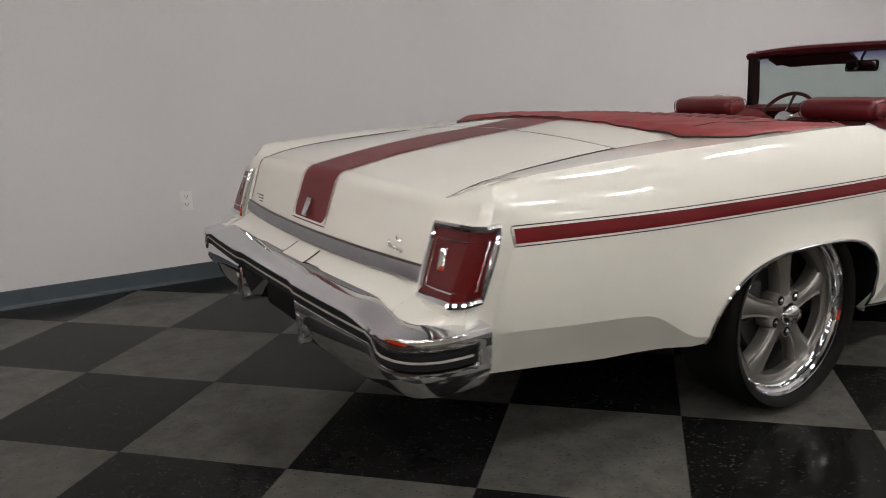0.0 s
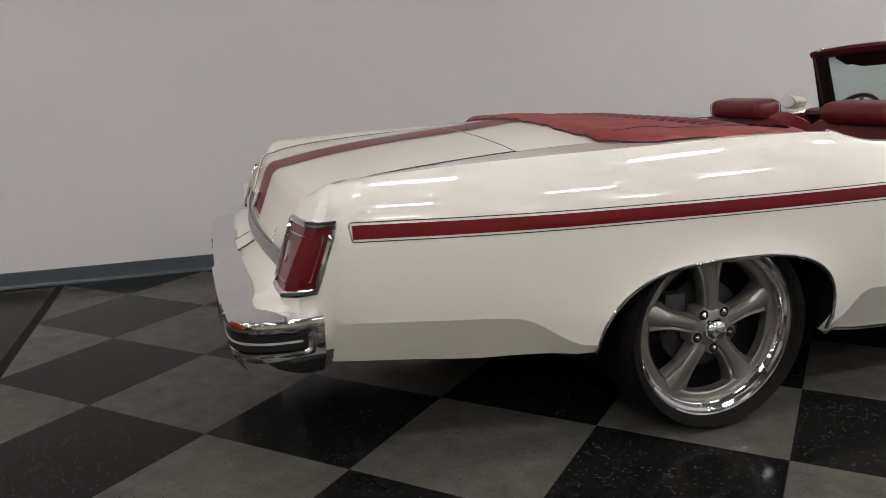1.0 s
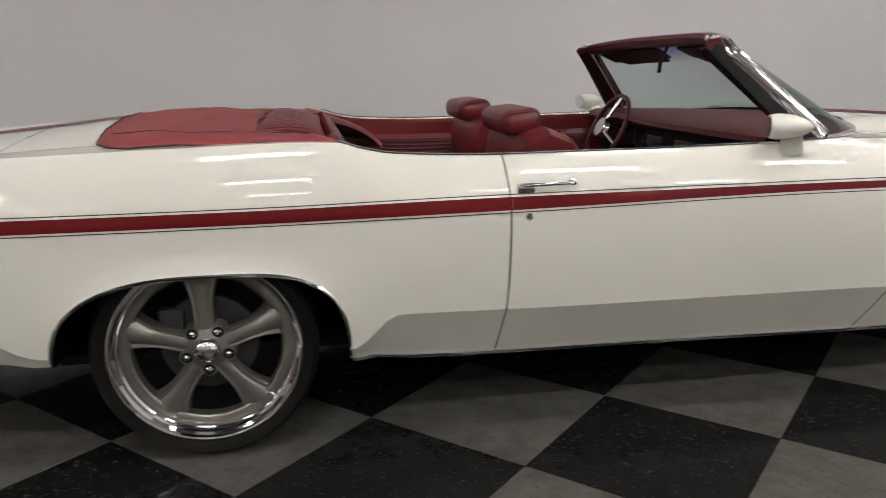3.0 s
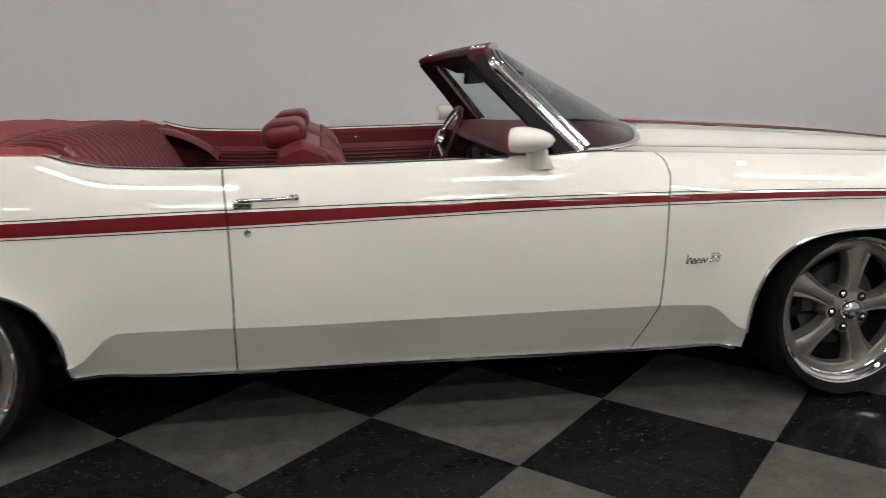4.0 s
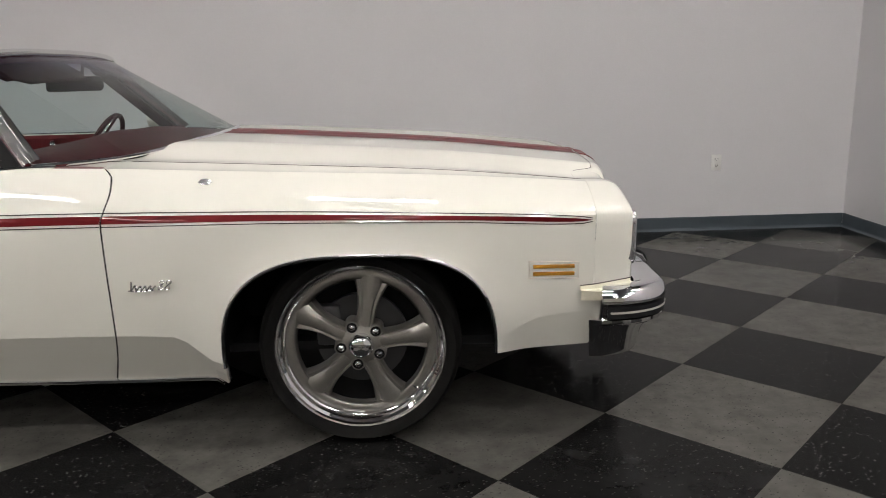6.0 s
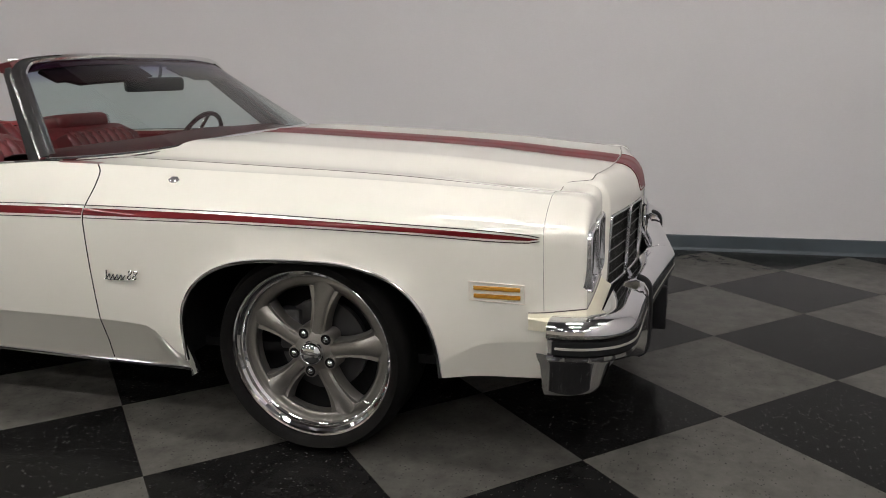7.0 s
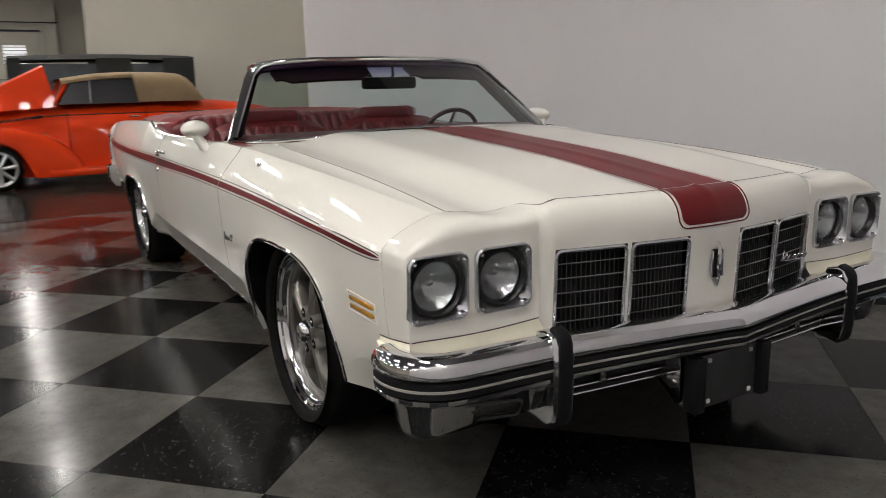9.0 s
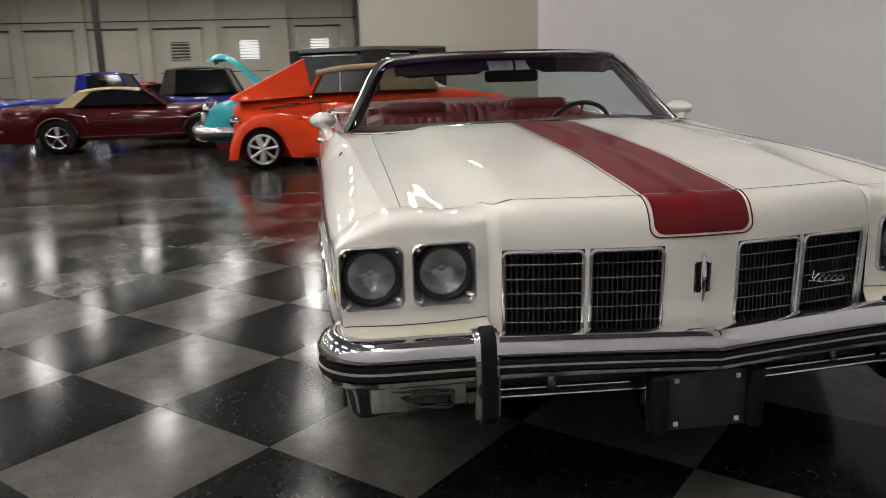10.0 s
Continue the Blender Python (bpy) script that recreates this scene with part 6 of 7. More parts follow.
def pleated(bm, path_fn, y0, y1, n, depth):
    """A cushion face with raised channels: path_fn(t) gives (x, z) and outward (dx, dz)."""
    rows = []
    for t in np.linspace(0, 1, 14):
        (x, z), (dx, dz) = path_fn(t)
        row = []
        for j in range(n * 6 + 1):
            u = j / (n * 6)
            d = depth * abs(math.sin(math.pi * u * n)) ** 0.6
            row.append((x + dx * d, y0 + (y1 - y0) * u, z + dz * d))
        rows.append(row)
    grid(bm, rows)


# front seats: two backs with head restraints
for yc in (-0.39, 0.39):
    bm = bmesh.new()
    rows = []
    for t in np.linspace(0, 1, 16):
        a = t * math.pi
        w = 0.31 * (1 - 0.12 * max(0, t - 0.5))
        # profile of the back seen from the side: up the front, over the top, down the back
        if t < 0.45:
            u = t / 0.45
            x, z = 1.46 - 0.16 * u, 0.47 + 0.46 * u
        elif t < 0.62:
            u = (t - 0.45) / 0.17
            x, z = 1.30 - 0.21 * u, 0.93 + 0.058 * math.sin(u * math.pi) ** 0.7
        else:
            u = (t - 0.62) / 0.38
            x, z = 1.09 + 0.05 * u, 0.93 - 0.48 * u
        row = []
        for j in range(17):
            v = -1 + 2 * j / 16
            shrink = 1 - 0.07 * abs(v) ** 6
            row.append((1.24 + (x - 1.24) * shrink, yc + v * w, 0.45 + (z - 0.45) * (1 - 0.05 * abs(v) ** 8)))
        rows.append(row)
    grid(bm, rows)
    for side in (0, -1):
        ring = [r[side] for r in rows]
        try:
            bm.faces.new([bm.verts.new(p) for p in ring])
        except ValueError:
            pass
    fs = part("front_seat", bm, VINYL, car, "red vinyl front seat back")
    bm = bmesh.new()
    pleated(bm, lambda t: ((1.454 - 0.155 * t - 0.05 * max(t - 0.9, 0) * 10, 0.50 + 0.46 * t), (0.95, 0.31)), yc - 0.23, yc + 0.23, 8, 0.020)
    part("seat_insert", bm, VINYL, fs, "dark pleated insert")
    bm = bmesh.new()
    vsn = box(bm, (0, 0, 0), (0.152, 0.385, 0.094), 0.040, 5)
    for v in vsn:
        k = (v.co.y / 0.1925) ** 2
        v.co.x *= 1 + 0.1 * (1 - k)
    bmesh.ops.transform(bm, matrix=pose(1.132, yc, 1.000, 0, -6, 0), verts=bm.verts)
    part("head_restraint", bm, VINYL, fs, "red padded head restraint")
    for s in (-1, 1):
        bm = bmesh.new()
        pts = []
        for k in range(24):
            a = math.tau * k / 24
            pts.append(pose(1.132, yc, 1.000, 0, -6, 0) @ Vector((0.066 * math.copysign(abs(math.cos(a)) ** 0.5, math.cos(a)), s * 0.189, 0.035 * math.copysign(abs(math.sin(a)) ** 0.5, math.sin(a)))))
        tube(bm, pts, 0.0022, 6, loop=True)
        part("piping", bm, VINYL_DARK, fs, "dark piping")
    for s in (-0.07, 0.07):
        bm = bmesh.new()
        tube(bm, [(1.165, yc + s, 0.96), (1.150, yc + s, 1.00)], 0.005, 8)
        part("restraint_post", bm, CHROME, fs, "chrome post")
    bm = bmesh.new()
    box(bm, (1.62, yc, 0.475), (0.52, 0.66, 0.16), 0.05, 4)
    part("seat_cushion", bm, VINYL, fs, "red vinyl seat cushion")

# rear seat with pleats
bm = bmesh.new()


def rear_back(t):
    x = 0.66 - 0.24 * t
    z = 0.52 + 0.46 * math.sin(t * 1.25) / math.sin(1.25)
    return (x, z), (0.85, 0.45)


pleated(bm, rear_back, -0.66, 0.66, 18, 0.024)
rs = part("rear_seat", bm, VINYL, car, "red pleated rear bench")
bm = bmesh.new()
rows = []
for y in np.linspace(-0.66, 0.66, 20 * 8 + 1):
    d = 0.014 * abs(math.sin(math.pi * (y + 0.7) / 1.4 * 20)) ** 0.6
    e = 0.03 * (abs(y) / 0.70) ** 6
    rows.append([(0.43, y, 0.930 - e), (0.415, y, 0.962 + d - e), (0.37, y, 0.990 + d - e), (0.30, y, 1.002 + d - e), (0.22, y, 0.998 + d - e), (0.165, y, 0.975 + d - e), (0.14, y, 0.935 - e)])
grid(bm, rows, closed=True, cap=True)
part("seat_top", bm, VINYL, rs, "pleated top roll")
bm = bmesh.new()
grid(bm, [[(0.02, y, 0.965 - 0.03 * (abs(y) / 0.8) ** 4), (0.10, y, 0.968 - 0.03 * (abs(y) / 0.8) ** 4), (0.19, y, 0.962 - 0.03 * (abs(y) / 0.8) ** 4), (0.24, y, 0.92)] for y in np.linspace(-0.80, 0.80, 17)])
part("rear_shelf", bm, VINYL, rs, "red shelf behind the seat")
bm = bmesh.new()
box(bm, (0.86, 0, 0.50), (0.46, 1.30, 0.17), 0.05, 4)
part("seat_cushion", bm, VINYL, rs, "red rear cushion")
for sgn in (-1, 1):
    bm = bmesh.new()
    rows = []
    for t in np.linspace(0, 1, 10):
        x = 0.40 + 0.34 * t
        z = 0.955 - 0.05 * t - 0.10 * t ** 3
        rows.append([(x, sgn * 0.66, z - 0.01), (x, sgn * 0.70, z + 0.01), (x, sgn * 0.78, z + 0.012), (x, sgn * 0.86, min(z + 0.0, ZS(x) - 0.01))])
    grid(bm, rows)
    part("side_bolster", bm, VINYL, rs, "red side armrest")

# folded top under a red vinyl boot: a soft sheet, high behind, falling to the seat, with an arm along each side
BOOT_C = curve_of([(-0.34, 1.022), (-0.30, 1.029), (-0.22, 1.034), (-0.13, 1.036), (0.0, 1.024), (0.07, 1.017), (0.18, 1.013), (0.5, 0.984)])
BOOT_E = curve_of([(-0.34, 0.978), (-0.24, 0.986), (-0.1, 0.992), (0.07, 0.992), (0.3, 0.990), (0.5, 0.972)])


def boot_z(x, y):
    a = min(abs(y) / 0.872, 1.0)
    k = min(max((a - 0.70) / 0.30, 0.0), 1.0)
    return BOOT_C(x) + (BOOT_E(x) - BOOT_C(x)) * (0.62 * a ** 1.6 + 0.38 * k * k)


rows = []
NB, NX = 96, 26
for j in range(NB + 1):
    v = -1 + 2 * j / NB
    a = abs(v)
    y = v * 0.872
    corner = max(a - 0.70, 0.0) / 0.30
    xr = -0.335 + 0.045 * a ** 2.5 + 0.11 * corner ** 2.6
    arm = min(max((a - 0.66) / 0.22, 0.0), 1.0)
    arm = arm * arm * (3 - 2 * arm)
    xf = 0.178 + 0.267 * arm + 0.008 * math.sin(v * 9)
    lapped = 0.004 * math.sin(v * 17 + 1.3) + 0.003 * math.sin(v * 41)
    row = []
    for i in range(NX + 1):
        t = i / NX
        x = xr + lapped * (1 - t) + (xf - xr) * t
        z = boot_z(x, y)
        s = (x - xr) / 0.055
        if s < 1:
            z -= 0.030 * (1 - max(s, 0)) ** 2.2
        e = (xf - x) / 0.05
        if e < 1:
            z -= 0.010 * (1 - max(e, 0)) ** 2
        o = (1 - a) * 0.872 / 0.05
        if o < 1:
            z -= 0.012 * (1 - o) ** 2
        fold = 0.0022 * math.sin(x * 29 + y * 9) * math.sin(y * 15 - x * 7) + 0.0015 * math.sin(y * 47 + x * 22)
        floor_z = deck_z(x, y) if abs(y) < LID_W(x) else LID_E(x) + (ZS(x) - LID_E(x)) * min((abs(y) - LID_W(x)) / (WS(x) - LID_W(x)), 1.0)
        if x < 0.0:
            z = max(z, floor_z + 0.005)
        row.append((x, y, z + fold))
    rows.append(row)
bm = bmesh.new()
grid(bm, rows)
boot = part("top_boot", bm, VINYL_TOP, car, "red vinyl boot over the folded top, soft and rumpled", sharp=80)
solid = boot.modifiers.new("thickness", "SOLIDIFY")
solid.thickness, solid.offset = 0.005, -1.0
bm = bmesh.new()
tube(bm, [Vector(r[0]) + Vector((0, 0, 0.0015)) for r in rows], 0.0024, 6)
part("boot_piping", bm, PIPING, boot, "dark edge piping")
for s in (-1, 1):
    j = 9 if s < 0 else NB - 9
    bm = bmesh.new()
    tube(bm, [Vector(p) + Vector((0, 0, 0.0005)) for p in rows[j][2:-3]], 0.0020, 6)
    part("boot_seam", bm, PIPING, boot, "dark sewn seam along the side")
    bm = bmesh.new()
    tube(bm, [Vector(p) for p in rows[0 if s < 0 else -1]], 0.0024, 6)
    part("side_piping", bm, PIPING, boot, "dark side piping")
    bm = bmesh.new()
    edge = rows[0 if s < 0 else -1][9:20]
    grid(bm, [[Vector(p) + Vector((0, 0, -0.004)) for p in edge], [Vector(p) + Vector((0.0, math.copysign(0.006, p[1]), -0.009)) for p in edge]])
    part("boot_lining", bm, UNDERLAY, boot, "pale green lining showing at the edge")
    # the tip of the arm, tucked into the cabin
    bm = bmesh.new()
    rows2 = []
    for t in np.linspace(0, 1, 14):
        x = 0.36 + 0.17 * t
        z = boot_z(min(x, 0.45), 0.78) + 0.004 - 0.050 * t ** 1.6
        w = 0.085 * (1 - 0.8 * t ** 1.4)
        yc = 0.775 + 0.05 * t
        rows2.append([(x, s * (yc - w), z - 0.014), (x, s * (yc - w * 0.5), z + 0.002), (x, s * yc, z + 0.007), (x, s * (yc + w * 0.5), z + 0.003), (x, s * (yc + w), z - 0.012)])
    grid(bm, rows2)
    part("boot_flap", bm, VINYL_TOP, boot, "loose pointed boot flap", sharp=80)

# ---------------------------------------------------------------- other cars in the hall
def plain_wheel(parent, x, y, z, R, r, out, rimmat, n_spoke=5):
    """x along the car, out: +1 or -1 outward in y."""
    bm = bmesh.new()
    revolve(bm, [(h * out, rr) for h, rr in ((-0.19, r), (-0.20, R - 0.02), (-0.17, R), (-0.04, R), (-0.01, R - 0.03), (0.0, r + 0.02), (-0.004, r))], 36, "y", (x, y, z))
    t = part("wheel", bm, TYRE, parent, "black tyre")
    bm = bmesh.new()
    revolve(bm, [(h * out, rr) for h, rr in ((-0.004, r), (-0.012, r * 0.95), (-0.05, r * 0.9), (-0.08, r * 0.88))], 36, "y", (x, y, z))
    for k in range(n_spoke):
        a = k * math.tau / n_spoke + 0.3
        d = Vector((math.cos(a), 0, math.sin(a)))
        tube(bm, [Vector((x, y - out * 0.02, z)) + d * 0.03, Vector((x, y - out * 0.025, z)) + d * r * 0.93], [r * 0.18, r * 0.24], 8, flat=0.5)
    revolve(bm, [(h * out, rr) for h, rr in ((0.0, 0.0001), (-0.004, r * 0.2), (-0.03, r * 0.25))], 20, "y", (x, y, z))
    revolve(bm, [(h * out, rr) for h, rr in ((0.004, r * 1.0), (0.006, r * 0.97), (-0.006, r * 0.90), (-0.03, r * 0.84))], 36, "y", (x, y, z))
    part("rim", bm, rimmat, t, "bright wheel")
    # black disc in place of the shaded hollow behind the spokes
    bm = bmesh.new()
    revolve(bm, [(out * -0.07, 0.0001), (out * -0.07, r * 0.9)], 24, "y", (x, y, z))
    part("rim_shade_disc", bm, BLACK, t, "black disc for the shade inside the wheel")


def car_shell(top, bot, half, xs, crown=0.1, power=3.0, n=24, arches=()):
    """A body lofted along x: heights and half widths by station, round-shouldered section."""
    bm = bmesh.new()
    rows = []
    for x in xs:
        zt, zb, w = top(x), bot(x), half(x)
        for c, rad, za in arches:
            if abs(x - c) < rad:
                zb = max(zb, za - rad + math.sqrt(rad * rad - (x - c) ** 2) + 0.0)
        row = []
        for k in range(n + 1):
            a = math.pi * k / n
            cy = math.copysign(abs(math.cos(a)) ** (2 / power), math.cos(a))
            sz = abs(math.sin(a)) ** (2 / power)
            row.append((x, w * cy * (0.94 + 0.06 * min(sz * 2, 1)), zb + (zt - zb) * sz))
        rows.append(row)
    grid(bm, rows)
    for r in (rows[0], rows[-1]):
        try:
            bm.faces.new([bm.verts.new(p) for p in r])
        except ValueError:
            pass
    return bm


def arched_xs(a, b, arches, n=60):
    xs = set(np.linspace(a, b, n))
    for c, rad, za in arches:
        for k in np.linspace(-math.pi / 2, math.pi / 2, 21):
            xs.add(c + rad * 0.9999 * math.sin(k))
    return sorted(x for x in xs if a <= x <= b)


def gloss(name, col, coat=0.45):
    return mat(name, col, 0.5, coat=coat, coat_rough=0.03, var=0.04, scale=4, spec=0.08)


RIM = mat("polished_alloy", (0.75, 0.75, 0.76), 0.42, 0.8, var=0.1, scale=30)
ORANGE = gloss("orange_paint", (0.66, 0.045, 0.006), 0.35)
MAROON = gloss("maroon_paint", (0.052, 0.003, 0.004), 0.22)
TEAL = gloss("teal_paint", (0.02, 0.29, 0.33))
BLUE = gloss("blue_paint", (0.016, 0.014, 0.12))
BLUE_B = gloss("bright_blue_paint", (0.012, 0.02, 0.20))
RED_B = gloss("bright_red_paint", (0.35, 0.02, 0.02))
CANVAS_TAN = mat("tan_canvas", (0.26, 0.18, 0.10), 0.85, var=0.1, scale=6, fine=0.15, bump=0.4, bump_scale=300)
CANVAS_OLIVE = mat("olive_tan_vinyl", (0.30, 0.235, 0.10), 0.6, var=0.1, scale=5, bump=0.3)
CANVAS_BLACK = mat("black_canvas", (0.014, 0.013, 0.012), 0.8, var=0.15, scale=8, bump=0.4)
PLASTIC_WINDOW = mat("hazy_window", (0.05, 0.053, 0.06), 0.12, coat=0.6, var=0.25, scale=4)

# orange street rod, nose towards -y, raised hood
rod = thing("orange_street_rod", "glossy orange vintage street rod with raised hood and tan canvas top", "car", pose(-6.05, 0.0, 0, 0, 0, -90))
# in its own frame x points to the nose, its left side faces +y
half = curve_of([(-2.35, 0.40), (-2.0, 0.60), (-1.2, 0.72), (0.2, 0.76), (1.0, 0.68), (1.6, 0.58), (2.15, 0.46), (2.22, 0.36)])
topc = curve_of([(-2.35, 0.62), (-2.0, 0.86), (-1.5, 0.98), (-0.9, 1.05), (0.2, 1.06), (0.9, 1.05), (1.6, 1.01), (2.15, 0.94), (2.22, 0.86)])
bm = car_shell(topc, lambda x: 0.13, half, np.linspace(-2.35, 2.22, 50), power=3.4)
part("body", bm, ORANGE, rod, "orange body")
for s in (-1, 1):
    # pontoon fenders
    for c, fore, aft, zt, y0, w0, cx in ((1.74, 0.53, 0.92, 0.77, 0.62, 0.23, 1.79), (-1.15, 0.80, 0.80, 0.77, 0.66, 0.20, -1.15)):
        bm = bmesh.new()
        rows = []
        for k in range(33):
            t = -math.cos(math.pi * k / 32)
            x = c + (fore if t > 0 else aft) * t
            top = 0.15 + (zt - 0.15) * max(1 - abs(t) ** (2.2 if t > 0 else 1.9), 0) ** 0.5
            low = 0.14
            if abs(x - cx) < 0.325:
                low = 0.265 + math.sqrt(0.325 ** 2 - (x - cx) ** 2)
            low = min(low, top - 0.01)
            row = []
            for i in range(13):
                a = math.pi / 2 * i / 12
                row.append((x, s * (y0 + w0 * math.cos(a) ** 0.6), low + (top - low) * math.sin(a) ** 0.8))
            row.append((x, s * (y0 - 0.25), top - 0.06))
            rows.append(row)
        grid(bm, rows)
        part("fender", bm, ORANGE, rod, "orange pontoon fender")
    bm = bmesh.new()
    box(bm, (0.30, s * 0.74, 0.18), (1.9, 0.24, 0.10), 0.03)
    part("running_board", bm, ORANGE, rod, "orange running board")
    plain_wheel(rod, 1.79, s * 0.85, 0.272, 0.272, 0.215, s, RIM, 7)
    plain_wheel(rod, -1.15, s * 0.85, 0.285, 0.285, 0.22, s, RIM, 7)
    bm = bmesh.new()
    tube(bm, [(1.45, s * 0.56, 0.88), (0.9, s * 0.70, 0.90), (-1.5, s * 0.74, 0.90)], 0.008, 6)
    part("side_spear", bm, CHROME, rod, "thin bright spear")
    # raised hood side wing
    bm = bmesh.new()
    rows = []
    for t in np.linspace(0, 1, 10):
        rows.append([(1.05 + 1.10 * t + 0.10 * u, s * (0.62 - 0.16 * t - 0.10 * u), 1.00 - 0.06 * t + (0.47 * (1 - t) + 0.04) * u) for u in np.linspace(0, 1, 7)])
    grid(bm, rows)
    bmesh.ops.solidify(bm, geom=bm.faces[:], thickness=0.02)
    part("hood_side", bm, ORANGE, rod, "raised orange hood side")
bm = bmesh.new()
rows = []
for t in np.linspace(0, 1, 10):
    w = 0.52 - 0.16 * t
    rows.append([(1.15 + 1.10 * t, v * w, 1.04 - 0.06 * t + 0.47 * (1 - t) + 0.03 * (1 - v * v)) for v in np.linspace(-1, 1, 11)])
grid(bm, rows)
bmesh.ops.solidify(bm, geom=bm.faces[:], thickness=0.02)
part("hood", bm, ORANGE, rod, "raised orange hood")
for s in (-1, 1):
    # louvred recess beside the cowl, door seams and a chrome headlamp
    bm = bmesh.new()
    box(bm, (1.50, s * 0.612, 0.86), (0.56, 0.03, 0.035), 0.012, m=pose(0, 0, 0, 0, 6, s * -9).to_3x3())
    vent = part("hood_vent", bm, BLACK, rod, "dark louvred recess")
    for k in range(3):
        bm = bmesh.new()
        tube(bm, [(1.24, s * 0.672, 0.876 + 0.011 * k), (1.76, s * 0.588, 0.821 + 0.011 * k)], 0.003, 6)
        part("louvre", bm, CHROME, vent, "thin chrome louvre")
    for x in (0.95, 0.0):
        bm = bmesh.new()
        tube(bm, [(x, s * (half(x) + 0.002), 0.30), (x, s * (half(x) + 0.003), 0.62), (x, s * (half(x) - 0.025), 0.95)], 0.005, 6)
        part("door_seam", bm, BLACK, rod, "dark door seam")
    bm = bmesh.new()
    revolve(bm, [(0.06, 0.0001), (0.05, 0.05), (0.03, 0.075), (0.0, 0.085), (-0.08, 0.06)], 20, "x", (2.20, s * 0.50, 0.66))
    part("headlamp", bm, CHROME, rod, "chrome headlamp")
    bm = bmesh.new()
    box(bm, (0.15, s * 0.762, 0.86), (0.13, 0.02, 0.022), 0.006)
    part("door_handle", bm, CHROME, rod, "chrome door handle")
# canvas top
xs = np.linspace(-0.80, 0.98, 30)
topz = curve_of([(-0.80, 1.06), (-0.74, 1.20), (-0.62, 1.36), (-0.50, 1.415), (0.0, 1.44), (0.5, 1.425), (0.98, 1.36)])
bm = bmesh.new()
rows = []
for x in xs:
    zt = topz(x)
    zl = 1.04 if x < 0.10 else zt - 0.08
    row = []
    for k in range(17):
        a = math.pi * k / 16
        row.append((x, 0.64 * math.copysign(abs(math.cos(a)) ** 0.45, math.cos(a)), zl + (zt - zl) * math.sin(a) ** 0.5))
    rows.append(row)
grid(bm, rows)
part("canvas_top", bm, CANVAS_TAN, rod, "tan canvas top")
for s in (-1, 1):
    bm = bmesh.new()
    grid(bm, [[(0.06, s * 0.63, 1.03), (1.02, s * 0.62, 1.03)], [(0.10, s * 0.60, 1.35), (0.86, s * 0.58, 1.31)]])
    part("side_window", bm, GLASS_DARK, rod, "dark side window")
    bm = bmesh.new()
    tube(bm, [(1.08, s * 0.62, 1.03), (0.89, s * 0.58, 1.34)], 0.028, 8)
    part("windscreen_post", bm, ORANGE, rod, "orange windscreen post")
    bm = bmesh.new()
    tube(bm, [(0.65, s * 0.63, 1.04), (0.64, s * 0.60, 1.34)], 0.012, 6)
    part("window_post", bm, CHROME, rod, "bright window post")
bm = bmesh.new()
grid(bm, [[(1.07, -0.6, 1.04), (1.07, 0.6, 1.04)], [(0.89, -0.56, 1.35), (0.89, 0.56, 1.35)]])
part("windscreen", bm, GLASS_DARK, rod, "dark windscreen")
bm = bmesh.new()
box(bm, (1.45, 0, 1.02), (0.5, 0.4, 0.2), 0.05)
tube(bm, [(1.4, 0, 1.1), (1.4, 0, 1.22)], 0.15, 18)
part("engine", bm, BRIGHT, rod, "polished engine top")
bm = bmesh.new()
tube(bm, [(-2.42, -0.5, 0.42), (-2.45, 0.0, 0.42), (-2.42, 0.5, 0.42)], 0.04, 8)
part("bumper", bm, CHROME, rod, "chrome bumper")


